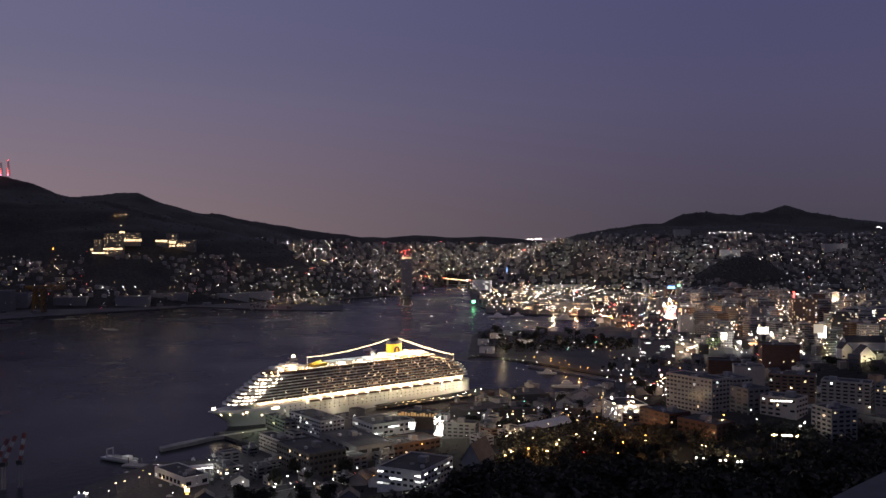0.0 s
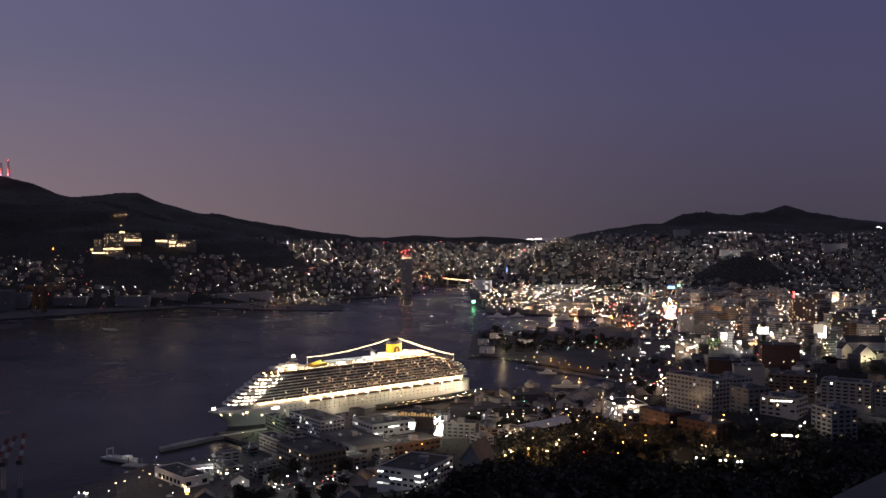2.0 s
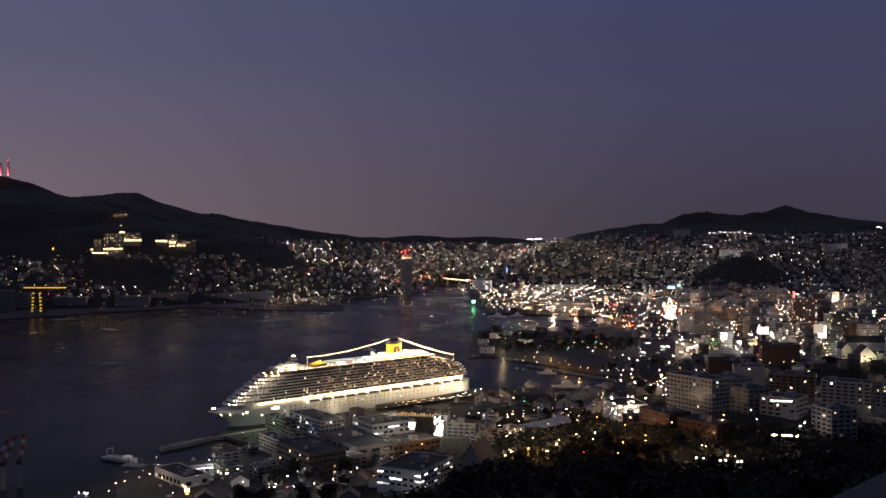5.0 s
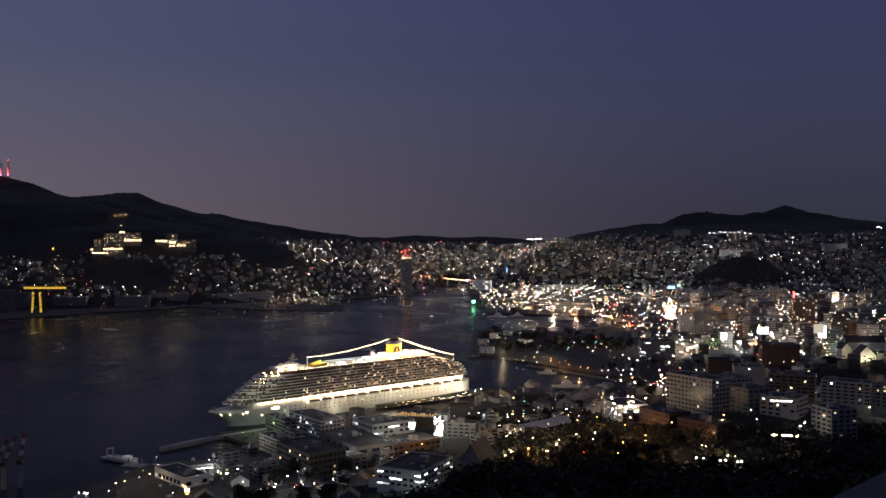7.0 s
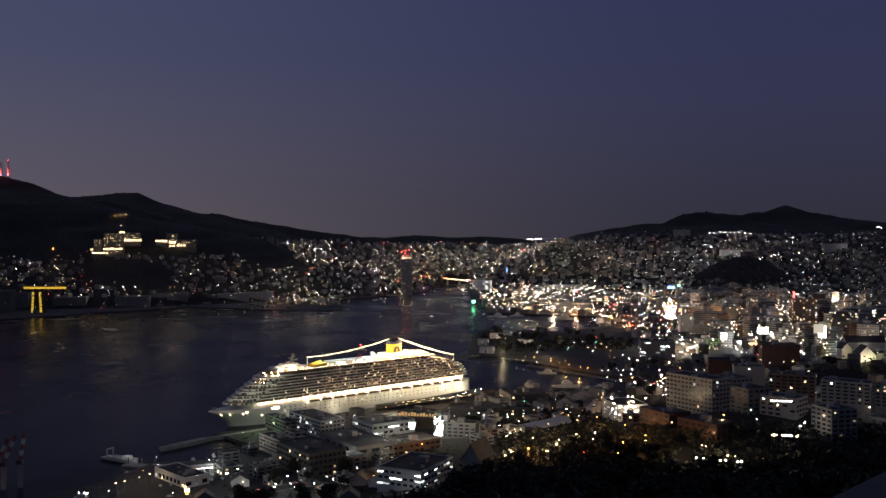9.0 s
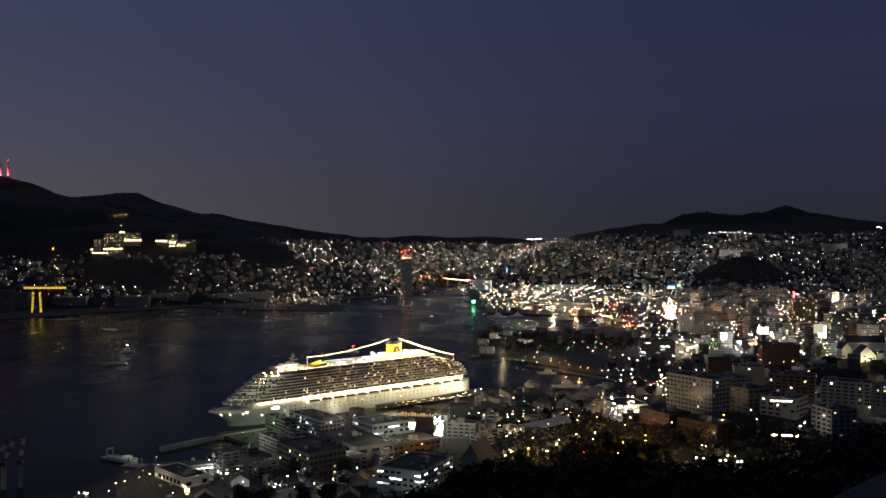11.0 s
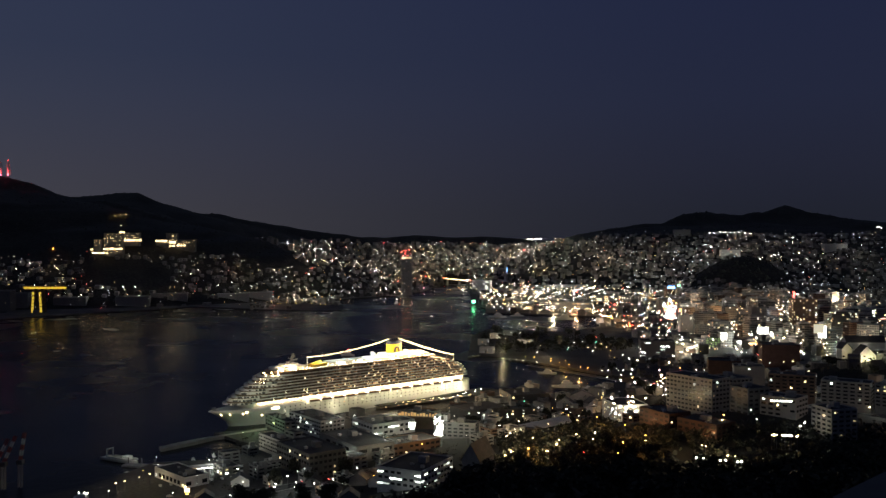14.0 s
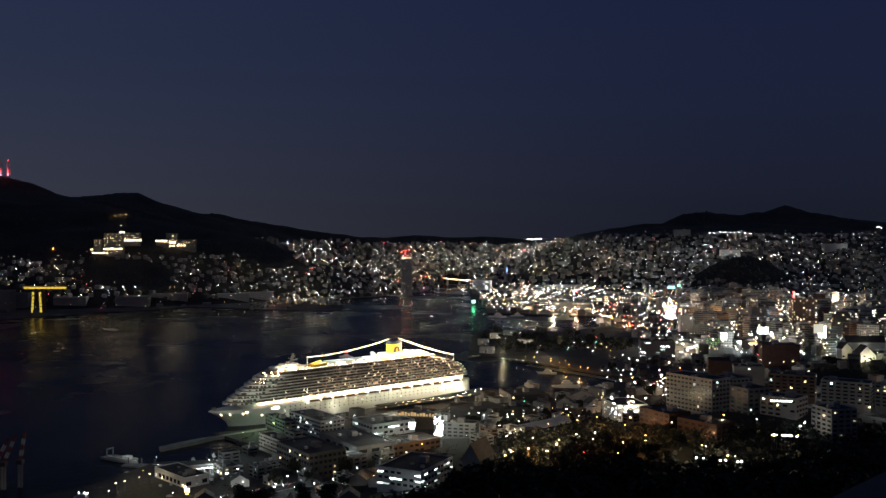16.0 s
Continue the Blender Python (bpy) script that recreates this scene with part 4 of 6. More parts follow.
    B("tower_block", "slim grey tower block in the town centre", 535.1, 1501.2, 2.5, 24.9, 52.6, 22, -6, 2, lit=0.08, floor=4, bay=5)
    B("tower_block", "dark tower block with a warm grid of lit windows", 613.6, 1501.2, 2.5, 40.2, 66.9, 26, -6, 3, lit=0.3, cool=0.2, floor=4, bay=5)
    B("office_building", "white office block in the town centre", 421.2, 1518.5, 2.5, 29.0, 36.8, 24, -6, 1, lit=0.08, floor=5, bay=6)


landmark_buildings()


def near_town():
    """Small flat-roofed blocks between the larger buildings by the quay and on the slopes."""
    rnd = random.Random(19)
    taken = [(o.matrix_basis.translation.x, o.matrix_basis.translation.y) for o in scene.objects if o.parent is None and o.get("category") == "building"]
    free = lambda p, d: all(math.hypot(p[0] - a, p[1] - b) > d for a, b in taken)
    for n, region in ((34, (-200, 120, 620, 930, lambda x, y, z: (z < 12) & (x > -0.27 * y) & (x + 120 > (y - 830) * 1.12 + 20) & ~((x > -0.07 * y) & (x < 0.03 * y)))), (8, (-130, 0, 560, 650, lambda x, y, z: z < 12)),
                      (16, (10, 170, 800, 1000, lambda x, y, z: (z < 12) & (x > (y - 830) * 0.9 - 60) & (x > 0.0 * y))), (40, (150, 520, 660, 1150, lambda x, y, z: shown(x, y) & (x > 0.17 * y)))):
        for p in scatter(n * 4, region, rnd.randrange(999)):
            if n == 0:
                break
            if not free(p, 19):
                continue
            n -= 1
            taken.append(p[:2])
            building("town_house", rnd.choice(("small grey flat-roofed town house", "small pale flat-roofed town house", "small brown flat-roofed shop house")), p[0], p[1], p[2], rnd.uniform(8, 17), rnd.choice((4, 5, 6, 8, 9)), rnd.uniform(8, 14),
                     rnd.uniform(-56, -44), rnd.choice((0, 1, 2, 2, 3)), lit=0.2, bay=5.0, cool=0.6, roof_bits=rnd.random() < 0.6, category="building", group="small town houses")


near_town()


def midtown():
    """The towers and blocks of the town centre, each a thing of its own."""
    rnd = random.Random(41)
    names = ("office_block", "apartment_block", "hotel_block")
    labels = ("grey office block of the town centre with a few lit windows", "pale apartment block of the town centre", "slim hotel block of the town centre with lit signs")
    places = scatter(230, (170, 1000, 1300, 2750, lambda x, y, z: shown(x, y) & (z < 14) & (x > 0.28 * y - 60) & ~((x < 345) & (y < 2010)) & ~((x > 0.236 * y) & (x < 0.277 * y) & (y < 1880))), 43)
    for x, y, z in sorted(places, key=lambda p: p[1]):
        k = rnd.randrange(3)
        w, deep = rnd.uniform(14, 34), rnd.uniform(12, 24)
        h = rnd.choice((14, 20, 26, 32, 38)) * rnd.uniform(0.85, 1.2)
        b = empty(names[k], pose(x, y, z, 0, 0, rnd.uniform(-25, 25)), labels[k], "building", "town centre blocks")
        bm = bmesh.new()
        n = max(2, round(h / 3.6))
        shell(bm, w, deep, [(-2, 0)] + [q for i in range(1, n) for q in ((i * h / n - 0.51, 0), (i * h / n - 0.5, 0.3), (i * h / n - 0.01, 0.3), (i * h / n, 0))] + [(h - 0.4, 0), (h - 0.39, 0.2), (h + 0.7, 0.2)])
        part("wall", bm, WALLS[rnd.choice((0, 0, 2, 2, 2, 3))], b)
        share("roof_house", UNITS["concrete"], b, pose(rnd.uniform(-0.2, 0.2) * w, deep / 2, h + 0.7), (w * 0.35, deep * 0.4, rnd.uniform(2, 5)))
        bm = bmesh.new()
        lit = rnd.choice((0.04, 0.07, 0.1, 0.16))
        side = -1 if x > 0 else 1
        for length, flank in ((w, False), (deep, True)):
            m = max(3, int(length / 3.3))
            for fl in range(n):
                z0, z1 = (fl + 0.28) * h / n, (fl + 0.72) * h / n
                for j in range(m):
                    u0, u1 = (j + 0.18) * length / m, (j + 0.82) * length / m
                    mi = 1 if rnd.random() < lit else 0
                    if flank:
                        box(bm, *sorted((side * w / 2 - 0.05, side * w / 2 + 0.06))[:1], u0, z0, max(side * w / 2 - 0.05, side * w / 2 + 0.06), u1, z1, mi)
                    else:
                        box(bm, u0 - w / 2, -0.06, z0, u1 - w / 2, 0.05, z1, mi)
        tagged(part("window_front", bm, [PANE, FAR_WIN], b), kind="stuff")


midtown()


# ---- trees ----
def tree_model(seed, tall, wide):
    """A tapered trunk with limbs under a ragged crown of many leaf sprays."""
    rnd = random.Random(seed)
    t = empty("tree", pose(0, 0, -500), "dark broad-leaved tree on the hillside", "tree", "hillside trees")
    bm = bmesh.new()
    rows = []
    for i in range(5):
        a = i / 4
        r = (0.42 - 0.28 * a) * tall / 11
        rows.append([bm.verts.new((r * math.cos(q * math.pi / 3) + 0.3 * a * a, r * math.sin(q * math.pi / 3), a * tall * 0.6 - 1.5)) for q in range(6)])
    for p, q in zip(rows, rows[1:]):
        for j in range(6):
            bm.faces.new((p[j], p[(j + 1) % 6], q[(j + 1) % 6], q[j]))
    heads = []
    for i in range(9):
        a = rnd.uniform(0, 6.283)
        e = Vector((math.cos(a) * wide * rnd.uniform(0.15, 0.38), math.sin(a) * wide * rnd.uniform(0.15, 0.38), tall * rnd.uniform(0.5, 0.86)))
        beam(bm, (0.1, 0, tall * rnd.uniform(0.25, 0.45)), e, 0.22)
        heads.append(e)
    part("trunk", bm, BARK, t)
    v, f = [], []
    for i in range(520):
        h = rnd.choice(heads)
        d = Vector((rnd.gauss(0, 1), rnd.gauss(0, 1), rnd.gauss(0, 0.8))).normalized() * rnd.uniform(0.55, 1.0) * wide * 0.22
        c = h + d
        s = rnd.uniform(0.45, 1.0) * wide / 9
        u = Vector((rnd.uniform(-1, 1), rnd.uniform(-1, 1), rnd.uniform(-0.5, 0.5))).normalized() * s
        w = u.cross(Vector((rnd.uniform(-1, 1), rnd.uniform(-1, 1), rnd.uniform(-1, 1)))).normalized() * s * 0.7
        n = len(v)
        v += [c - u, c - 0.3 * u + w, c + u, c - 0.3 * u - w]
        f.append((n, n + 1, n + 2, n + 3))
    me = bpy.data.meshes.new("crown")
    me.from_pydata(v, [], f)
    me.materials.append(LEAF)
    c = new("crown", me)
    c.parent = t
    return t


def trees():
    models = [tree_model(s, t, w) for s, t, w in ((1, 11, 9), (2, 13, 10), (3, 9, 8), (4, 12, 12))]
    rnd = random.Random(8)
    spots = scatter(150, (-60, 220, 170, 430, lambda x, y, z: (x > -0.14 * y) & (x < 0.52 * y) & (z > 24)), 21)
    spots += scatter(70, (20, 200, 450, 620, lambda x, y, z: (x > 0.05 * y) & (x < 0.24 * y)), 22)
    spots += scatter(45, (150, 330, 430, 560, lambda x, y, z: (x > 0.24 * y) & (x < 0.52 * y)), 23)
    spots += scatter(60, (60, 300, 1330, 1600, lambda x, y, z: (x > 90) & (x < 290)), 24)
    spots += scatter(16, (-130, -64, 540, 640, lambda x, y, z: z < 60), 25)
    spots += scatter(15, (15, 140, 735, 900, lambda x, y, z: (z < 30) & (x > (y - 830) * 0.9 - 40) & (np.hypot(x - 84, y - 745) > 30)), 27)
    spots += scatter(40, (200, 560, 800, 1200, lambda x, y, z: shown(x, y)), 26)
    first = set()
    for x, y, z in spots:
        k = rnd.randrange(4)
        s = rnd.uniform(0.75, 1.25)
        m = pose(x, y, z - 0.3, 0, 0, rnd.uniform(0, 360))
        if k in first:
            c = copy_thing(models[k], m)
        else:
            c = models[k]
            c.matrix_basis = m
            first.add(k)
        c.scale = (s, s, s)


trees()


def woods():
    """Forest on the mountains and the lookout's slopes."""
    soup = Soup()
    rnd = random.Random(31)
    for n, region, r in ((3500, (-2300, -200, 2500, 4600, lambda x, y, z: shown(x, y) & (z > 60)), 5), (3500, (500, 2300, 2600, 4600, lambda x, y, z: shown(x, y) & (z > 90)), 5),
                         (500, (700, 1200, 2500, 3000, lambda x, y, z: (np.hypot(x - 930, y - 2750) < 190)), 7)):
        for x, y, z in scatter(n, region, rnd.randrange(999)):
            q = r * rnd.uniform(0.6, 1.2)
            soup.octa(x, y, z - q * 0.25, q, 0, 0.4, 0.8)
    # nearer thickets, as sprays of leaves
    for n, region, r, m in ((1500, (-180, 240, 60, 420, lambda x, y, z: (z > 16) & (x > -0.2 * y - 20) & (x < 0.56 * y + 20)), 3.6, 26), (520, (10, 200, 440, 640, lambda x, y, z: (x > 0.03 * y) & (x < 0.26 * y)), 3.2, 26),
                            (420, (140, 345, 505, 606, lambda x, y, z: (x > 0.28 * y) & (x < 0.56 * y)), 4.2, 30), (560, (100, 340, 400, 600, lambda x, y, z: (x > 0.2 * y) & (x < 0.56 * y) & (y < 610 - 0.25 * x)), 6.0, 34), (420, (60, 300, 1290, 1600, lambda x, y, z: (y < 1640 - 0.45 * x) & (y > 1290 + 0.2 * x)), 4.0, 14),
                            (620, (45, 260, 600, 800, lambda x, y, z: (x > 0.06 * y) & (x < 0.3 * y) & (z < 60) & ~((x > 128) & (y > 612)) & (np.hypot(x - 82, (y - 728) * 0.7) > 30)), 4.4, 22), (420, (-75, 50, 330, 590, lambda x, y, z: (z > 9) & (x > -0.125 * y + 8) & (x < 0.1 * y) & ((y < 520) | (x > 8))), 5.0, 30), (160, (-200, 20, 560, 760, lambda x, y, z: z < 40), 2.0, 18), (150, (0, 200, 760, 1000, lambda x, y, z: x > (y - 830) * 0.9 - 40), 3.0, 18), (200, (200, 560, 740, 1250, lambda x, y, z: shown(x, y)), 3.6, 16), (90, (400, 560, 820, 1000, lambda x, y, z: shown(x, y)), 4.0, 20)):
        for x, y, z in scatter(n, region, rnd.randrange(999)):
            q = r * rnd.uniform(0.6, 1.25)
            for i in range(m):
                c = Vector((x + rnd.gauss(0, 0.5) * q, y + rnd.gauss(0, 0.5) * q, z + q * abs(rnd.gauss(0.6, 0.5))))
                u = Vector((rnd.uniform(-1, 1), rnd.uniform(-1, 1), rnd.uniform(-0.6, 0.6))).normalized() * q * rnd.uniform(0.2, 0.42)
                w = u.cross(Vector((rnd.uniform(-1, 1), rnd.uniform(-1, 1), rnd.uniform(-1, 1)))).normalized() * u.length * 0.7
                k = len(soup.v)
                soup.v += [tuple(c - u), tuple(c - 0.3 * u + w), tuple(c + u), tuple(c - 0.3 * u - w)]
                soup.f.append([k, k + 1, k + 2, k + 3])
                soup.m.append(0)
    soup.done("woods", [LEAF], "dark forest covering the mountain slopes", "forest")


woods()


# ---- the lookout's parapet ----
def parapet():
    bm = bmesh.new()
    prism(bm, [(5.15, 11.7), (6.2, 8.2), (13.0, 12.0), (8.9, 15.3)], 166.1, 166.6)
    prism(bm, [(6.4, 10.4), (6.8, 9.2), (12.0, 12.2), (9.4, 13.6)], 140, 166.09)
    bmesh.ops.recalc_face_normals(bm, faces=bm.faces)
    tagged(link("terrace_roof", bm, DARK_CONCRETE), "pale bluish concrete edge of the lookout terrace", "terrace", kind="structure")


parapet()


# ---- street lamps ----
POLES = {}


def pole_mesh(h):
    if h not in POLES:
        bm = bmesh.new()
        beam(bm, (0, 0, -0.5), (0, 0, h - 0.4), 0.22)
        beam(bm, (0, 0, h - 0.5), (0.9, 0, h + 0.1), 0.14)
        box(bm, -0.25, -0.25, -0.5, 0.25, 0.25, 0.5)
        me = bpy.data.meshes.new("pole")
        bm.to_mesh(me)
        bm.free()
        me.materials.append(STEEL)
        POLES[h] = me
    return POLES[h]


def street_lamp(color, size, h, x, y, z, watts=0, turn=0, kind="street_lamp", group="street lamps"):
    """A lamp head at x, y, z on a post h metres high."""
    words = {"warm": "warm white", "orange": "orange sodium", "white": "cold white", "green": "green", "red": "red", "pink": "pink"}[color]
    t = empty(kind, pose(x, y, z - h, 0, 0, turn), "%s %s on a steel post" % (words, kind.replace("_", " ")), "street lamp", group)
    share("pole", pole_mesh(h), t, Matrix.Identity(4))
    size *= 0.58
    share("lamp_head", HEADS[color], t, pose(0, 0, h), (size, size, size))
    if watts:
        tone = {"warm": (1, 0.75, 0.45), "orange": (1, 0.5, 0.16), "white": (1, 0.96, 0.88), "green": (0.4, 1, 0.5), "red": (1, 0.15, 0.1), "pink": (1, 0.4, 0.6)}[color]
        lamp_light("street_light", x, y, z + 0.8, watts, tone, 0.6)


def street_lamps():
    L = street_lamp
    # quay, car park and harbour road
    L("white", 1.6, 8, -129.6, 634.4, 10.5, 3000)
    L("white", 1.2, 8, -142.7, 615.4, 10.5)
    L("warm", 1.5, 7, -201.3, 607.4, 9.5, 2500)
    L("warm", 1.2, 7, -205.6, 598.4, 9.5)
    L("warm", 1.2, 7, -211.8, 588.9, 9.5)
    L("warm", 1.3, 7, -215.4, 583.4, 9.5, 2000)
    L("warm", 2.0, 7, -167.6, 575.4, 9.5, 2500)
    L("warm", 1.3, 7, -189.6, 597.4, 9.5)
    L("orange", 1.8, 6, -162.6, 561.9, 8.5, 1500)
    L("white", 1.1, 6, -204.6, 635.9, 8.5)
    L("white", 1.3, 8, -105.0, 597.9, 10.5, 2500)
    L("white", 1.5, 8, -84.4, 579.9, 10.5, 2500)
    L("white", 1.3, 8, -73.0, 589.4, 10.5)
    L("white", 1.5, 8, -109.4, 578.4, 10.5, 2500)
    L("white", 1.3, 8, -117.1, 558.9, 10.5)
    L("white", 1.3, 8, -108.9, 571.9, 10.5)
    L("white", 1.0, 6, -172.8, 565.9, 8.5)
    L("white", 1.0, 6, -214.9, 568.4, 8.5)
    L("white", 1.4, 6, -136.4, 578.9, 8.5, 2000)
    L("white", 1.2, 6, -133.6, 590.9, 8.5)
    L("white", 1.2, 7, -96.3, 575.4, 9.5)
    L("warm", 1.2, 7, -88.8, 569.9, 9.5)
    # the town below the garden
    L("warm", 1.9, 7, 29.0, 711.0, 14.8, 2500)
    L("orange", 2.0, 7, -16.1, 683.4, 12.5, 1800)
    L("orange", 2.0, 7, -46.6, 597.9, 10.5, 4000)
    L("warm", 1.5, 6, 65.5, 789.4, 8.8, 9000)
    L("orange", 1.8, 5, 58.9, 775.4, 8.7, 3000)
    L("warm", 1.4, 6, 57.5, 703.5, 17.8)
    L("warm", 2.1, 6, 48.2, 624.5, 20.6, 10000)
    L("warm", 1.9, 6, 43.4, 618.5, 19.6, 8000)
    L("warm", 1.8, 6, 49.8, 604.0, 19.6, 6000)
    L("warm", 2.1, 6, 71.6, 612.5, 23.9, 10000)
    L("orange", 1.4, 6, 64.8, 623.0, 23.4)
    L("warm", 1.9, 6, 80.0, 623.1, 26.2, 10000)
    L("warm", 1.6, 6, 83.0, 631.1, 27.1)
    L("warm", 1.3, 6, 66.4, 654.5, 23.8)
    L("warm", 1.4, 6, 95.4, 627.6, 29.4)
    L("warm", 1.4, 6, 105.0, 618.6, 30.7)
    L("white", 1.6, 6, 108.6, 632.6, 32.3)
    L("orange", 1.2, 6, 116.4, 588.1, 28.5)
    L("red", 1.4, 4, 95.9, 603.1, 25.3)
    L("white", 1.2, 6, 33.3, 599.5, 16.9)
    L("white", 1.4, 6, 122.9, 930.9, 8.5)
    L("warm", 1.2, 6, 83.1, 910.9, 8.5)
    L("green", 1.3, 6, 81.4, 885.4, 8.5)
    L("green", 1.4, 5, -12.6, 790.9, 7.5)
    L("green", 1.6, 6, -15.0, 734.9, 9.1, 1500)
    L("white", 1.6, 6, -27.7, 773.9, 8.5, 4000)
    L("white", 1.3, 6, 48.5, 759.4, 10.6)
    # among the houses and trees to the east
    L("warm", 1.5, 6, 137.4, 599.6, 34.3, 700)
    L("orange", 1.8, 6, 122.4, 603.1, 32.2, 2500)
    L("warm", 1.4, 6, 128.9, 575.1, 27.6)
    L("warm", 1.5, 6, 170.1, 581.7, 35.1)
    for x, y, z in ((159.9, 559.1, 32.4), (164.1, 557.6, 32.4), (170.7, 554.6, 32.2), (173.4, 553.1, 32.0), (176.8, 553.6, 32.4), (183.5, 550.6, 32.0), (185.6, 550.6, 32.2)):
        L("white", 2.0, 11, x, y, z)
    for x, y, z in ((-1035.5, 2803.9, 246.8), (-1028.5, 2829.0, 251.2), (-1015.7, 2843.5, 249.8), (-970.3, 2673.1, 214.3)):
        L("warm", 3.5, 6, x, y, z)
    L("orange", 5.0, 6, -1072.1, 2439.4, 146.9)
    L("warm", 1.6, 6, 179.6, 558.1, 34.0, 1000)
    L("warm", 1.6, 6, 186.9, 565.1, 31.9)
    L("white", 2.0, 6, 240.1, 595.3, 44.9, 2500)
    L("white", 1.9, 6, 245.0, 599.8, 46.2)
    L("warm", 1.5, 6, 193.0, 612.3, 45.5, 500)
    L("white", 1.3, 6, 215.5, 608.3, 47.0)
    L("orange", 1.6, 6, 196.9, 620.8, 47.3, 500)
    L("white", 1.6, 6, 168.1, 812.9, 9.2, 9000)
    L("orange", 1.6, 6, 169.7, 852.4, 8.5, 5000)
    L("white", 1.2, 6, 224.7, 905.4, 11.2)
    L("red", 1.6, 5, 232.9, 978.9, 8.9)
    L("orange", 1.6, 6, 242.6, 1003.4, 9.4)
    L("warm", 1.6, 6, 256.6, 1041.9, 8.5)
    L("white", 1.5, 6, 226.9, 1068.4, 8.5)
    L("white", 1.2, 6, 213.6, 1059.4, 8.5)
    L("white", 1.2, 6, 193.4, 1041.9, 8.5)
    L("green", 1.4, 6, 241.8, 1399.4, 8.5)
    L("green", 2.0, 6, 183.2, 1305.9, 8.5)
    L("red", 1.8, 6, 253.0, 1464.4, 8.5)
    L("orange", 1.8, 7, 161.3, 1170.9, 9.5, 5000)
    L("orange", 1.6, 7, 146.7, 1204.4, 9.5, 5000)
    L("orange", 1.4, 7, 174.1, 1118.4, 9.5, 3000)
    L("warm", 1.4, 6, 44.1, 1235.4, 8.5)
    L("warm", 1.4, 6, 50.9, 1399.4, 8.5)
    L("white", 1.6, 6, 133.1, 1535.4, 8.5)
    L("orange", 1.2, 6, 114.5, 1229.4, 8.5)
    rnd = random.Random(77)
    for i in range(30):
        # the seaside park
        u, v = rnd.random(), rnd.random()
        x, y = 75 + 190 * u, 1300 + 210 * v - 120 * u
        L(rnd.choice(("warm", "warm", "white", "orange", "white")), rnd.uniform(0.6, 1.5), 5, x, y, 8.0)
    # lanes of the near quarters and of the slopes
    for n, region, tones in ((22, (-210, 20, 560, 790, lambda x, y, z: z < 9), ("white", "white", "warm", "orange")),
                             (24, (10, 175, 790, 1000, lambda x, y, z: (z < 10) & (x > (y - 830) * 0.9 - 60)), ("white", "warm", "white", "green", "orange")),
                             (24, (150, 520, 640, 1150, lambda x, y, z: shown(x, y) & (x > 0.2 * y)), ("warm", "white", "orange", "warm", "white"))):
        for x, y, z in scatter(n, region, 600 + n):
            L(rnd.choice(tones), 0.3 + 0.8 * rnd.random() ** 2, 7, x, y, z + 7, kind="lane_lamp", group="lane lamps")
    # tall lamps added over the tree tops to brighten the garden
    for x, y in ((46, 640), (58, 600), (78, 655), (92, 612), (112, 645), (126, 612), (98, 690), (60, 700), (135, 590), (168, 566)):
        L(rnd.choice(("warm", "warm", "orange")), 1.2, 14, x, y, ground_at(x, y) + 14, 12000, kind="garden_lamp", group="garden lamps")


street_lamps()


def lamp_row(name, label, color, a, b, n, size, h=7.0, wobble=0.0, z=2.5):
    """A row of lamps along a street or quay."""
    rnd = random.Random(n * 13 + int(a[1]))
    for i in range(n):
        t = i / max(1, n - 1)
        x, y = a[0] + (b[0] - a[0]) * t + rnd.uniform(-wobble, wobble), a[1] + (b[1] - a[1]) * t + rnd.uniform(-wobble, wobble)
        k = color if isinstance(color, str) else rnd.choice(color)
        q = size * rnd.uniform(0.35, 0.95)
        o = empty(name, pose(x, y, z), label, "street lamp", "lamps along the water")
        share("pole", pole_mesh(h), o, Matrix.Identity(4))
        share("lamp_head", HEADS[k], o, pose(0, 0, h), (q, q, q))


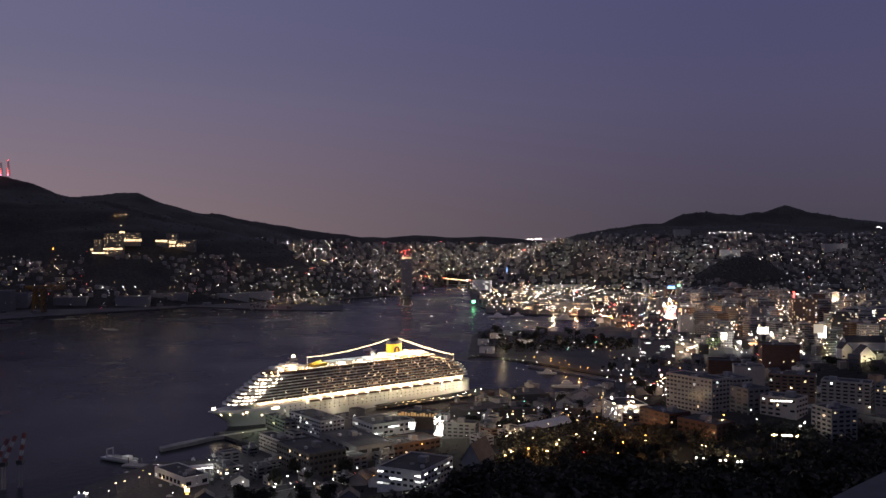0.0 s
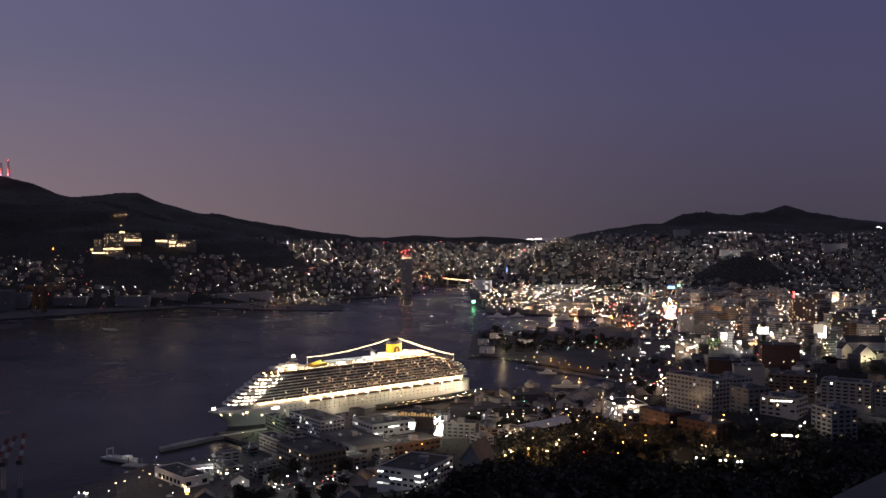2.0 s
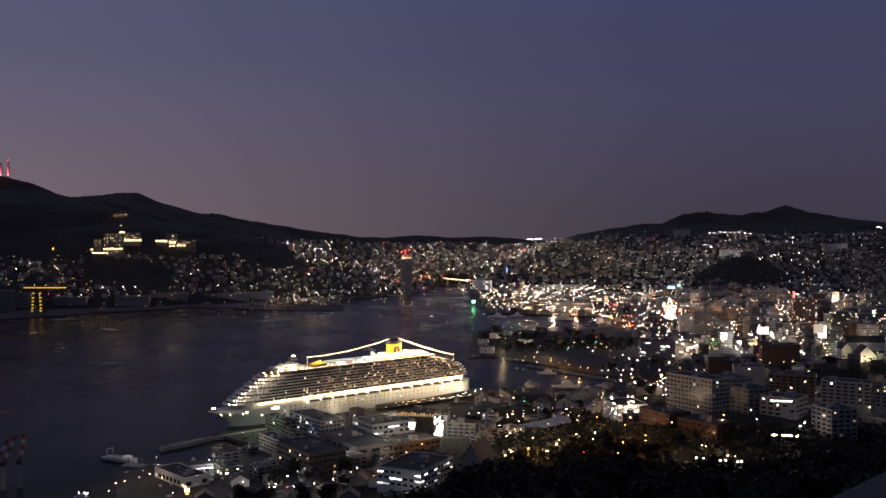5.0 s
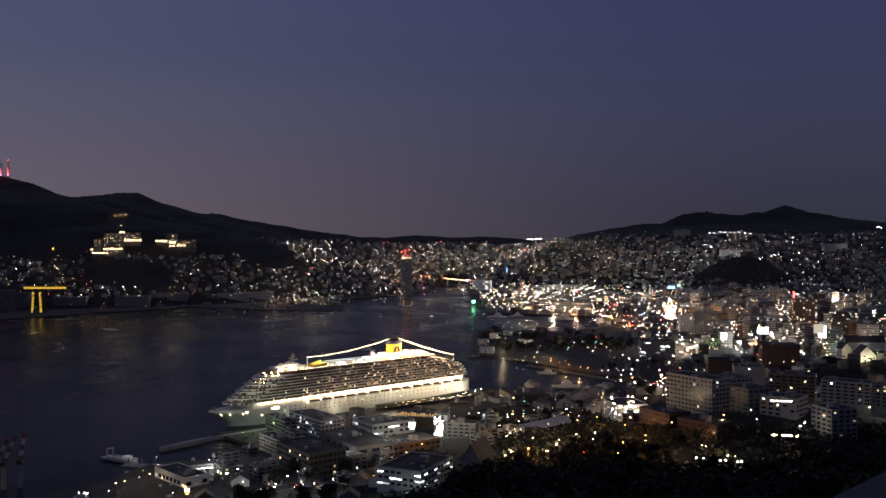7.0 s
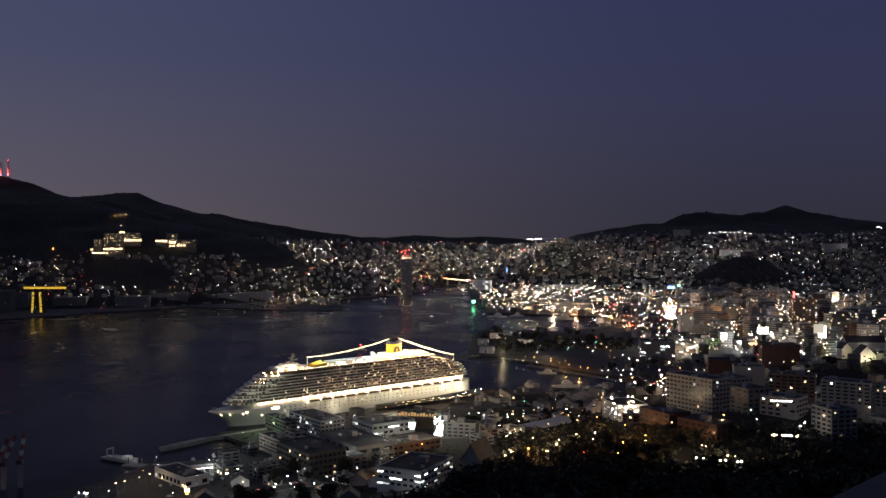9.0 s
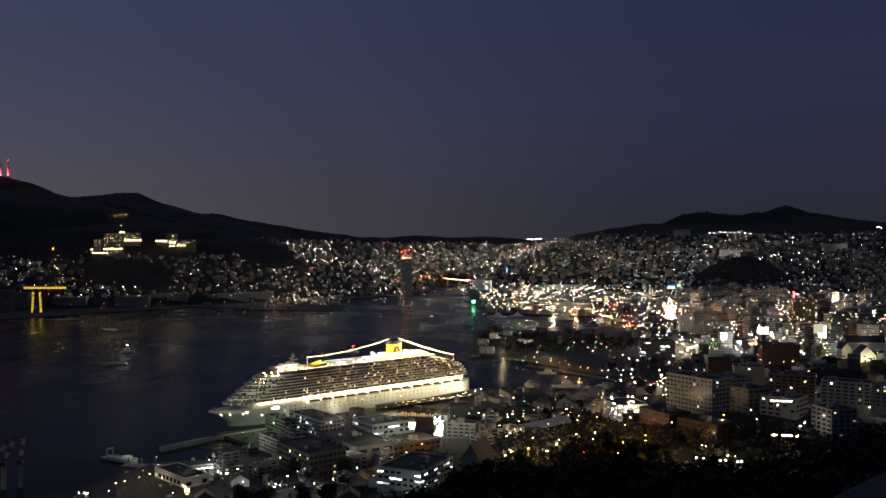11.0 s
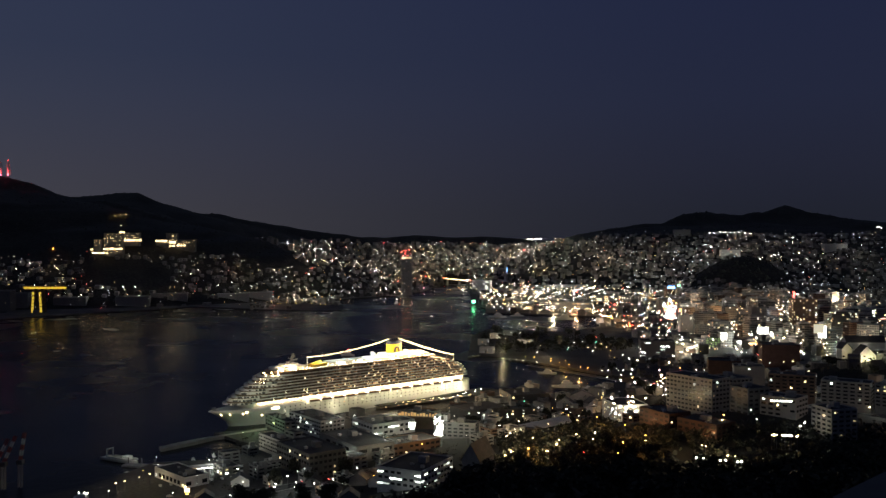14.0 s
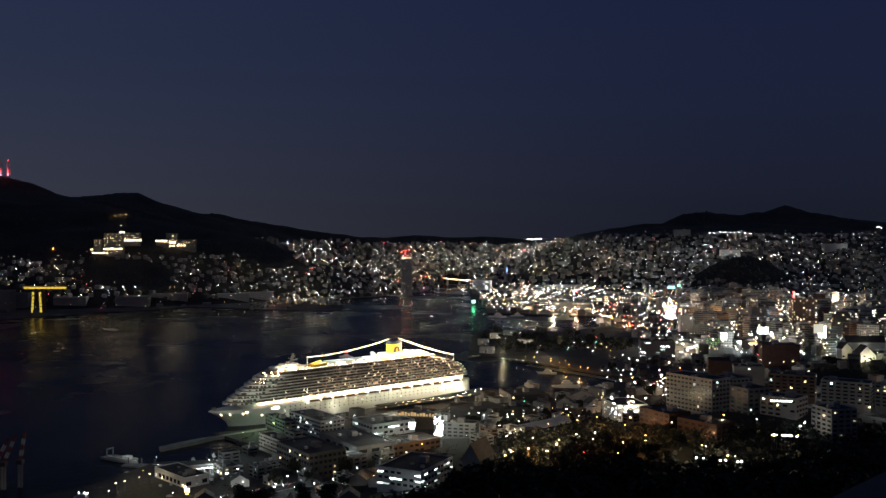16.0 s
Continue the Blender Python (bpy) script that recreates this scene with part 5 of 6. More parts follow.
def waterfront():
    R = lamp_row
    R("quay_lamp", "orange lamp on the dark pier", "orange", (-437.0, 2285.3), (-259.0, 2208.4), 14, 1.5, 6, 9)
    R("quay_lamp", "white yard lamp of the west shore", "white", (-370.5, 2654.9), (-324.5, 2737.9), 7, 7.5, 9, 15)
    R("quay_lamp", "white yard lamp of the shipyard", "white", (-1185, 2400), (-1110, 2330), 9, 4.2, 9, 12)
    # lamps added to stand in for the office's own lit front
    R("quay_lamp", "white lamp added to brighten the lit waterside office", "white", (-644.8, 2325.7), (-604.2, 2346.5), 8, 5.5, 7, 5)
    R("quay_lamp", "warm lamp on the west quay", ("warm", "orange", "white"), (-507.5, 2576.7), (-382.9, 2682.0), 9, 4.5, 7, 12)
    R("quay_lamp", "lamp at the tower's foot", ("warm", "pink", "white"), (-144.6, 2766.7), (-68.5, 2987.0), 12, 3.6, 5, 6)
    R("quay_lamp", "small lamp along the west quay", ("white", "warm"), (-314.5, 2682.0), (-151.3, 2826.3), 8, 3.4, 6, 10)
    R("quay_lamp", "lamp in front of the ferry terminal", ("warm", "white", "orange"), (121.3, 2265.6), (260.1, 2136.5), 12, 2.0, 6, 12)
    R("quay_lamp", "lamp along the waterside shops", ("white", "warm", "pink"), (238.7, 2069.2), (355.5, 2005.9), 15, 1.6, 5, 5)
    R("quay_lamp", "green lamp at the pier head", "green", (73.6, 2265.6), (82.3, 2265.6), 3, 4.0, 8)
    R("street_lamp", "orange lamp along the avenue", ("orange", "warm", "orange", "red", "white"), (342.3, 1904.1), (351.7, 1631.8), 20, 3.0, 7, 8)
    for x, y in ((342.2, 1876.9), (345.4, 1812.1), (349.5, 1751.6), (350.1, 1684.2)):
        lamp_light("avenue_light", x, y, 11, 26000, (1, 0.58, 0.24), 0.8)
    R("street_lamp", "bright lamp along the avenue's north end", ("white", "pink", "warm", "red"), (357.4, 1946.5), (453.0, 2285.3), 14, 2.6, 10, 14)
    R("street_lamp", "orange lamp of a cross street", ("orange", "warm", "white"), (451.9, 1443.4), (516.3, 1443.4), 14, 1.7, 6, 8)
    R("street_lamp", "lamp of the shopping street", ("white", "warm", "pink", "white"), (379.0, 3285.8), (473.3, 2551.7), 30, 2.2, 12, 40)
    R("street_lamp", "lamp of the busy district", ("white", "warm", "white", "orange"), (661.1, 3505.0), (631.7, 2503.1), 24, 2.0, 14, 50)
    R("street_lamp", "lamp of the eastern streets", ("white", "warm", "red"), (863.6, 1946.5), (972.8, 1946.5), 16, 1.7, 12, 40)
    R("quay_lamp", "blue-white lamp along the seaside walk", "white", (40.9, 1256.7), (125.8, 1188.3), 11, 0.8, 4)
    R("quay_lamp", "orange lamp along the seaside road", "orange", (125.4, 1221.6), (182.5, 1117.5), 7, 1.1, 6)
    R("street_lamp", "white lamp of the parking ground", "white", (194.3, 1103.3), (235.5, 1098.7), 8, 1.1, 6, 6)
    R("quay_lamp", "small warm lamp on the terminal roof", "warm", (-44.3, 877.9), (-5.2, 908.3), 14, 0.8, 6, 2)
    R("quay_lamp", "white lamp on the passenger quay", "white", (3.5, 902.1), (40.2, 954.7), 7, 1.3, 7, 4)
    # bare fill lamps scattered to brighten the walls, standing in for the streets' glow
    rnd = random.Random(5)
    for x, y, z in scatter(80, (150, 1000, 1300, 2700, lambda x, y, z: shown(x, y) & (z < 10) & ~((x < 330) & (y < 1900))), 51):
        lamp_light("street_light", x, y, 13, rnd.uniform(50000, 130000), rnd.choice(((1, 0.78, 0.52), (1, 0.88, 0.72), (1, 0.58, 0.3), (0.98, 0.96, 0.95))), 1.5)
    blocks = [o.matrix_basis.translation for o in scene.objects if o.parent is None and o.get("category") == "building"]
    for x, y, z in scatter(40, (130, 500, 560, 1000, lambda x, y, z: shown(x, y) & (x > 0.2 * y)), 52):
        if (y < 665 and x < 215) or any(math.hypot(x - b.x, y - b.y) < 30 for b in blocks):
            continue
        lamp_light("street_light", x, y, z + 14, rnd.uniform(7000, 15000), rnd.choice(((1, 0.82, 0.6), (1, 0.64, 0.36), (1, 0.94, 0.86))), 1.0)
    for x, y, z in scatter(12, (-220, 20, 580, 800, lambda x, y, z: (z < 8)), 53):
        lamp_light("street_light", x, y, z + 14, rnd.uniform(4000, 9000), rnd.choice(((1, 0.96, 0.82), (1, 0.84, 0.6))), 1.0)
    # more fill lamps added high over the west shore, valley and hillsides
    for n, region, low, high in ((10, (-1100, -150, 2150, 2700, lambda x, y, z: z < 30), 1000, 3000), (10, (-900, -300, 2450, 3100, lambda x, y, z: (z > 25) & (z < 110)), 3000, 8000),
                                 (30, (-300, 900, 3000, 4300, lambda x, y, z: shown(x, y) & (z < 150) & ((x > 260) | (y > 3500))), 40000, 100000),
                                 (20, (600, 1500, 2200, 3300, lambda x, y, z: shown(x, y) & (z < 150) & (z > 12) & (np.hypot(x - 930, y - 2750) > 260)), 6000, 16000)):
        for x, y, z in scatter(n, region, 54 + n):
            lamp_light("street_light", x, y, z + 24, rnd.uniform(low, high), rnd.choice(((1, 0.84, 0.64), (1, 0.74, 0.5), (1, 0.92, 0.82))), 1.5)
    # bare fill lamps added to brighten the seaside park, on no posts
    for x, y in ((90, 1330), (130, 1400), (190, 1420), (240, 1350), (80, 1450), (150, 1270)):
        lamp_light("park_light", x, y, 11, 13000, (1, 0.80, 0.52), 0.6)
    # fill lamp added over the water to brighten the moored barge
    lamp_light("quay_light", -238.0, 670.0, 12, 3500, (1, 0.95, 0.85), 0.5)
    lamp_light("pier_head_light", 78.0, 2265.6, 9, 16000, (0.3, 1, 0.45), 1.0)
    for x, y, z in ((148.3, 642.0, 39.3), (155.0, 629.0, 39.1), (171.2, 604.0, 39.3), (177.3, 596.0, 38.8)):
        lamp_light("school_light", x, y, z, 1300, (1, 0.5, 0.20), 0.4)
    lamp_light("school_light", -22.4, 548.0, 14.9, 1200, (1, 1, 0.9), 0.5)
    # the bow of the ship is lit from the quay
    lamp_light("quay_floodlight", -162.1, 771.8, 14, 6000, (0.62, 1.0, 0.50), 0.8)
    lamp_light("quay_floodlight", -136.9, 812.5, 14, 5000, (0.95, 1.0, 0.8), 0.8)


waterfront()


# ---- landmarks of the far shore ----
def lattice(bm, p, q, w, n, t):
    """A square lattice girder from p to q."""
    p, q = Vector(p), Vector(q)
    d = (q - p).normalized()
    s = d.cross(Vector((0, 1, 0.01))).normalized() * w / 2
    u = d.cross(s).normalized() * w / 2
    cs = (s + u, s - u, -s - u, u - s)
    for c in cs:
        beam(bm, p + c, q + c, t)
    for i in range(n):
        a, b = p.lerp(q, i / n), p.lerp(q, (i + 1) / n)
        for k in range(4):
            beam(bm, a + cs[k], b + cs[(k + 1) % 4], t * 0.7)


def hammerhead_crane():
    x, y = -935.5, 2053.0
    c = empty("hammerhead_crane", pose(x, y, 2.5), "old hammerhead crane with yellow glowing panels on the shipyard quay", "crane")
    for sx in (-11, 11):
        for sy in (-9, 9):
            bm = bmesh.new()
            lattice(bm, (sx, sy, 0), (sx * 0.75, sy * 0.7, 52), 3.4, 8, 0.9)
            part("leg", bm, CRANE_PAINT, c)
    bm = bmesh.new()
    for z in (14, 28, 42):
        f = 1 - 0.25 * z / 52
        for a, b in (((-11, -9), (11, -9)), ((11, -9), (11, 9)), ((11, 9), (-11, 9)), ((-11, 9), (-11, -9))):
            beam(bm, (a[0] * f, a[1] * f, z), (b[0] * f, b[1] * f, z + 10), 1.1)
    part("bracing", bm, CRANE_PAINT, c)
    bm = bmesh.new()
    lattice(bm, (-30, 0, 57), (62, 0, 57), 8, 14, 1.2)
    box(bm, -30, -4, 53, -14, 4, 60)
    jib = part("jib", bm, CRANE_PAINT, c)
    # large glowing panels paint the look of floodlit yellow steel
    flood, jib_flood = hooded_lamp("floodlight", CRANE_GLOW, 5.4, 6.4), hooded_lamp("jib_floodlight", CRANE_GLOW, 8.2, 5.0)
    for i in range(11):
        turning_lamp("jib_floodlight", jib_flood, c, pose(-28 + 9 * i, -7.2, 57), 1.0, (-90, 0), (0, 0))
    for z in (4, 10, 18, 26, 34, 44):
        for sx in (-10, 10):
            turning_lamp("floodlight", flood, c, pose(sx * (1 - 0.25 * z / 52), -12, z), 1.0, (-90, 0), (0, 0))


UNITS["gold_band"] = unit_box("gold_band", glow("warm_band", (1.0, 0.68, 0.38), 7))
UNITS["white_sign"] = unit_box("white_sign", glow("white_sign", (1.0, 0.95, 0.88), 9))
UNITS["pink_sign"] = unit_box("pink_sign", glow("pink_sign", (1.0, 0.42, 0.40), 5))
UNITS["orange_sign"] = unit_box("orange_sign", glow("orange_sign", (1.0, 0.45, 0.16), 5))
UNITS["blue_sign"] = unit_box("blue_sign", glow("blue_sign", (0.15, 0.4, 1.0), 9))
UNITS["green_sign"] = unit_box("green_sign", glow("green_sign", (0.3, 1.0, 0.5), 7))
UNITS["pale_board"] = unit_box("pale_board", glow("pale_board", (1.0, 0.86, 0.66), 1.1))
UNITS["dim_green"] = unit_box("dim_green", glow("dim_green_glass", (0.62, 0.95, 0.40), 0.35))
UNITS["hall_glow"] = unit_box("hall_glow", glow("lit_hall_glass", (1.0, 0.58, 0.24), 0.8))
UNITS["red_sign"] = unit_box("red_sign", glow("red_sign", (1.0, 0.07, 0.06), 12))
hammerhead_crane()
# fill lamps added in front of the slim tower to make its walls show
lamp_light("tower_light", -122.0, 2690.0, 22.5, 3500, (1.0, 0.85, 0.7), 2)
lamp_light("tower_light", -94.9, 2690.0, 34.4, 3500, (1.0, 0.6, 0.6), 2)


def road(label, a, b, w, dash=10):
    """A road with a dashed middle line and pale kerbs."""
    n = math.hypot(b[0] - a[0], b[1] - a[1])
    bm = bmesh.new()
    box(bm, 0, -w / 2, -0.3, n, w / 2, 0)
    ob = tagged(link("road", bm, ASPHALT), label, "road", kind="structure")
    ob.matrix_basis = pose(a[0], a[1], 2.53, 0, 0, math.degrees(math.atan2(b[1] - a[1], b[0] - a[0])))
    for i in range(int(n / dash)):
        share("line", UNITS["concrete"], ob, pose(dash / 2 + dash * i, 0, 0), (dash / 2, 0.2, 0.01))
    for q in (-1, 1):
        share("kerb", UNITS["concrete"], ob, pose(n / 2, q * (w / 2 + 0.15), -0.3), (n, 0.3, 0.45))


road("dark asphalt harbour road with a dashed line", (-146.5, 567.6), (-51.0, 644.5), 11)
road("wide avenue of dark asphalt lit by orange lamps", (342.4, 1932.1), (351.5, 1611.8), 20, 60)
road("dark asphalt seaside road with a dashed line", (114.5, 1188.3), (217.6, 1046.1), 9)


def jib_crane(x, y, z, tower, a, b, lean):
    c = empty("jib_crane", pose(x, y, z), "slender crane with a red and white jib on the quay", "crane", "near quay cranes")
    bm = bmesh.new()
    lattice(bm, (0, 0, -2), (0, 0, tower), 2.2, 8, 0.3)
    part("tower", bm, PALE_STEEL, c)
    bm = bmesh.new()
    box(bm, -2, -2, tower, 2, 2.4, tower + 3)
    part("cab", bm, STEEL, c)
    p, q = Vector((0, 0, tower + 2)), Vector((a, lean, tower + b))
    for i in range(5):
        bm = bmesh.new()
        lattice(bm, p.lerp(q, i / 5), p.lerp(q, (i + 1) / 5), 1.6, 3, 0.32)
        part("jib_length", bm, RED_PAINT if i % 2 == 0 else SHIP_WHITE, c, "red-painted length of the jib" if i % 2 == 0 else "white-painted length of the jib")


jib_crane(-298.2, 600.1, 2.5, 14, 7, 20, 3)
jib_crane(-289.4, 605.7, 2.5, 14, 4, 22, -2)
jib_crane(-301.0, 592.0, 2.5, 12, 9, 22, 2)


def sign(kind, label, unit, x, y, z, w, h, turn=0):
    """A lit board on a frame with posts."""
    s = empty(kind, pose(x, y, z, 0, 0, turn), label, "sign")
    share("board", UNITS[unit], s, pose(0, -0.3, 0), (w, 0.4, h))
    share("frame", UNITS["dark_steel"], s, pose(0, 0.2, -0.4), (w + 0.8, 0.4, h + 0.8))
    return s


def pylon_sign(label, unit, x, y, z, w, h):
    """A lit board set just before what the camera sees there, on added legs."""
    s = sign("pylon_sign", label, unit, x, y, z, w, h)
    for u in (-0.3, 0.3):
        share("leg", UNITS["dark_steel"], s, pose(u * w, 0.7, 2 - z), (0.6, 0.6, z - 2 + h * 0.5))


def mast(x, y, z, h, red=True):
    m = empty("radio_mast", pose(x, y, z), "red and white radio mast lit on the mountain top", "radio mast", "mountain masts")
    bm = bmesh.new()
    for i in range(4):
        a, b = i * h / 4, (i + 1) * h / 4
        w = 9 * (1 - i / 5)
        lattice(bm, (0, 0, a), (0, 0, b), w, 3, 0.7)
    part("lattice_tower", bm, PALE_STEEL, m)
    for k, zz in enumerate((2, 6, 10, 16, 24, h)):
        share("mast_lamp", HEADS["red" if k else "pink"], m, pose(0, -5, zz), (4.5 - 0.5 * k,) * 3)


mast(-1540.4, 3095.0, 394.5, 46)
mast(-1513.3, 3092.0, 394.3, 52)


def hill_hotel(label, wings, bands, seed):
    """A terraced hotel on the mountainside: its wings with small lit windows, and bright lobby bands."""
    rnd = random.Random(seed)
    x0, y0, z0 = wings[0][:3]
    h = empty("hillside_hotel", pose(x0, y0, z0), label, "hotel", "hillside hotels")
    for x, y, z, w, tall in wings:
        bm = bmesh.new()
        shell(bm, w, 16, [(-16, 0), (tall - 1, 0), (tall - 0.9, 0.5), (tall, 0.5)])
        wing = part("wing", bm, DARK_CONCRETE, h)
        wing.matrix_basis = pose(x - x0, y - y0, z - z0)
        n, m = max(1, int(tall / 5.2)), max(2, int(w / 4.2))
        for i in range(n):
            for j in range(m):
                if rnd.random() < 0.42:
                    share("window", UNITS["lit_window_warm"], wing, pose(-w / 2 + (j + 0.5) * w / m, -0.1, (i + 0.4) * tall / n), (rnd.uniform(0.8, 2.2), 0.2, rnd.uniform(0.8, 1.5)))
    for x, y, z, w, tall in bands:
        k = max(2, int(w / 7))
        for i in range(k):
            share("lit_band", UNITS["gold_band"], h, pose(x - x0 - w / 2 + (i + 0.5) * w / k + rnd.uniform(-1, 1), y - y0 - 1.4, z - z0), (w / k * rnd.uniform(0.45, 0.95), 0.5, tall * rnd.uniform(0.5, 1.0)))


hill_hotel("brightly lit terraced hotel on the mountainside", [(-951.2, 2440.0, 152.9, 18.6, 18.6), (-909.2, 2446.0, 132.6, 51.4, 18.7), (-920.7, 2475.0, 152.7, 50.4, 36.3), (-882.5, 2510.0, 168.4, 44.8, 22.4)],
           [(-941.9, 2436.0, 132.8, 46.5, 4.7), (-963.6, 2436.0, 142.1, 9.3, 4.7), (-907.7, 2440.0, 143.6, 52.8, 4.7), (-875.9, 2505.0, 166.8, 47.9, 6.4), (-905.6, 2508.0, 189.2, 16.0, 6.4)], 1)
hill_hotel("long lit hotel on the mountain ridge", [(-813.6, 2570.0, 158.5, 36.0, 13.1), (-792.7, 2590.0, 161.8, 31.3, 28.0), (-750.0, 2585.0, 150.2, 54.3, 21.4)],
           [(-813.9, 2566.0, 165.1, 32.7, 6.5), (-789.6, 2580.0, 160.1, 27.9, 8.2), (-782.3, 2564.0, 150.4, 16.3, 4.9), (-760.0, 2580.0, 151.9, 27.9, 4.9)], 2)


def bridge():
    a, b = Vector((-86.4, 3390.0, 31.8)), Vector((121.6, 3290.0, 14.9))
    n = (b - a).length
    m = Matrix.Translation(a) @ (b - a).to_track_quat("X", "Z").to_matrix().to_4x4()
    o = empty("bridge", m, "long road bridge over the river mouth, lit by traffic", "bridge")
    bm = bmesh.new()
    box(bm, -30, -6, -2.5, n + 30, 6, 0)
    part("bridge_deck", bm, CONCRETE, o)
    for i in range(5):
        share("pier", UNITS["concrete"], o, pose(16 + i * (n - 32) / 4, 0, -34), (4, 9, 31.4))
    rnd = random.Random(4)
    for i in range(22):
        share("traffic_lamp", HEADS[rnd.choice(("red", "warm", "warm", "orange", "white"))], o, pose(4 + i * (n - 8) / 21, -5 + rnd.uniform(0, 8), 1.5), (3.4,) * 3)


bridge()


def display_building():
    """A tall block whose harbour front is one great bright display of coloured fields."""
    x, y = 465.3, 1824.7
    d = building("display_building", "tall block with a dazzling pink and white display on its front", x, y, 2.5, 44, 46, 26, -4, 2, windows=False)
    rnd = random.Random(9)
    for i in range(70):
        share("display_field", UNITS[rnd.choice(("white_sign", "pink_sign", "orange_sign", "white_sign", "pink_sign"))], d,
              pose(rnd.gauss(0, 9), -0.6 - 0.02 * i, abs(rnd.gauss(18, 14))), (rnd.uniform(1.5, 6), 0.3, rnd.uniform(1.5, 6.5)))


display_building()
sign("rooftop_sign", "blue lit sign on a roof", "blue_sign", 476.3, 1850.0, 68.6, 14, 5)
pylon_sign("white lit billboard above the low roofs", "white_sign", 514.3, 1425.0, 19.2, 17, 10.5)
pylon_sign("small round white lit sign on legs", "white_sign", 529.7, 1425.0, 15.5, 7, 6.5)
sign("shop_sign", "bright warm shop front with coloured boards", "orange_sign", 480.5, 1385.0, 5.7, 20, 3.5)
pylon_sign("bright white and orange lit board", "white_sign", 434.2, 1370.0, 16.3, 9, 10)
pylon_sign("tall white lit billboard before a block", "white_sign", 551.9, 1290.0, 27.7, 11, 17)
pylon_sign("pale lit billboard beside a taller one", "pale_board", 544.8, 1285.0, 34.8, 15, 13)
def pane_wall(kind, label, unit, x, y, z, w, h, nx, nz, turn, seed, fill=0.8):
    """A frame of mullions filled with lit panes, a few of them dark."""
    rnd = random.Random(seed)
    s = empty(kind, pose(x, y, z, 0, 0, turn), label, "building front")
    share("back", UNITS["dark_steel"], s, pose(0, 0.4, -0.3), (w + 0.6, 0.4, h + 0.6))
    for i in range(nx):
        for k in range(nz):
            if rnd.random() < fill:
                share("pane", UNITS[unit], s, pose(-w / 2 + (i + 0.5) * w / nx, 0.1, k * h / nz), (w / nx * rnd.uniform(0.45, 0.9), 0.3, h / nz * rnd.uniform(0.4, 0.85)))


pane_wall("parking_house", "green lit front of a parking house", "dim_green", 414.6, 1360.0, 6.1, 22, 14, 5, 5, 0, 1)
sign("rooftop_sign", "tall narrow red neon sign", "red_sign", 672.9, 1700.0, 53.0, 3, 18)
sign("rooftop_sign", "tall white neon sign", "white_sign", 728.7, 1500.0, 29.4, 3, 22)
sign("rooftop_sign", "pink lit shop sign", "pink_sign", 744.9, 1500.0, 29.4, 9, 8)
sign("rooftop_sign", "green lit rooftop sign", "green_sign", 504.9, 1900.0, 70.7, 6, 4)
def corner_lights():
    """Corner house lamps, placed on camera sight lines before its floors, and its forecourt's glare."""
    rnd = random.Random(77)
    for x, y in ((1083,705), (1087,715), (1084,725), (1090,733), (1112,702), (1120,703), (1118,711), (1122,712), (1118,719), (1124,721), (1119,729), (1125,731)):
        px, py = (x - 784) / 1570, (y - 425) / 1570
        Y = 799.0 + 0.18 * (x - 1092)
        q = rnd.uniform(1.4, 2.4)
        o = empty("wall_lamp", pose(px * Y, Y, 170 - (y - 425) / 1570 * Y), "white lamp on a long bracket before the corner house", "lamp", "gallery lamps")
        share("bracket", UNITS["dark_steel"], o, pose(0, 3.5, -0.15), (0.2, 7, 0.3))
        share("lamp_head", HEADS["white" if rnd.random() < 0.7 else "warm"], o, Matrix.Identity(4), (q, q, q))


corner_lights()
for sx, sy, sz, q in ((157, 782, 13, 2.6), (161, 780, 12, 3.4), (165, 781, 14, 3.0), (160, 776, 9, 2.6), (168, 784, 13, 2.2), (163, 778, 17, 2.0)):
    street_lamp("white" if q > 2.3 else "warm", q, max(4, round(sz + 10 - ground_at(sx, sy))), sx, sy, sz + 10)
lamp_light("forecourt_light", 162, 774, 26, 12000, (1, 0.90, 0.66), 0.6)
lamp_light("forecourt_light", 172, 792, 21, 9000, (1, 0.72, 0.42), 0.6)
for k, (sx, sy, sz) in enumerate(((232.4, 990.0, 8.3), (235.0, 985.0, 10.4), (230.9, 950.0, 14.9), (234.6, 955.0, 18.3), (226.7, 945.0, 12.7), (248.8, 1000.0, 13.7), (251.3, 1000.0, 15.0), (236.4, 950.0, 16.1), (232.5, 925.0, 13.6), (231.8, 922.0, 9.4))):
    street_lamp(("white", "red", "white", "warm", "orange", "warm", "warm", "white", "white", "white")[k], 2.6 if k < 6 else 1.7, max(4, round(sz - ground_at(sx, sy))), sx, sy, sz)
lamp_light("street_light", 229.1, 940.0, 19.5, 14000, (1, 0.72, 0.48), 0.8)
for sx, sy in ((137.2, 1188.3), (157.1, 1167.2), (175.5, 1141.8)):
    lamp_light("street_light", sx, sy, 10, 7000, (1, 0.55, 0.16), 0.5)
sign("rooftop_sign", "round yellow lit sign on the quay", "gold_band", -163.4, 565.0, 9.0, 3.0, 2.4)
lamp_row("shop_lamp", "bright white lamp of a shop front", ("white", "white", "warm"), (209.0, 560), (221.5, 556), 11, 1.7, 9, 1.5, 38.0)
sign("rooftop_sign", "warm white lit eaves of the hotel", "white_sign", 216.3, 566.0, 66.7, 13, 0.8, -12)
# a glowing strip paints the block's orange-lit edge
sign("rooftop_sign", "glowing orange strip for the apartment block's lit edge", "orange_sign", 339.1, 738.0, 36.7, 2.2, 12)
building("tower_wing", "white floodlit stair tower by the quay", -1.4, 747.3, 4.0, 10.5, 17.6, 10, -14, 1, windows=False)
lamp_light("tower_floodlight", -4.6, 722.0, 10.1, 9000, (1, 0.96, 0.85), 0.5)
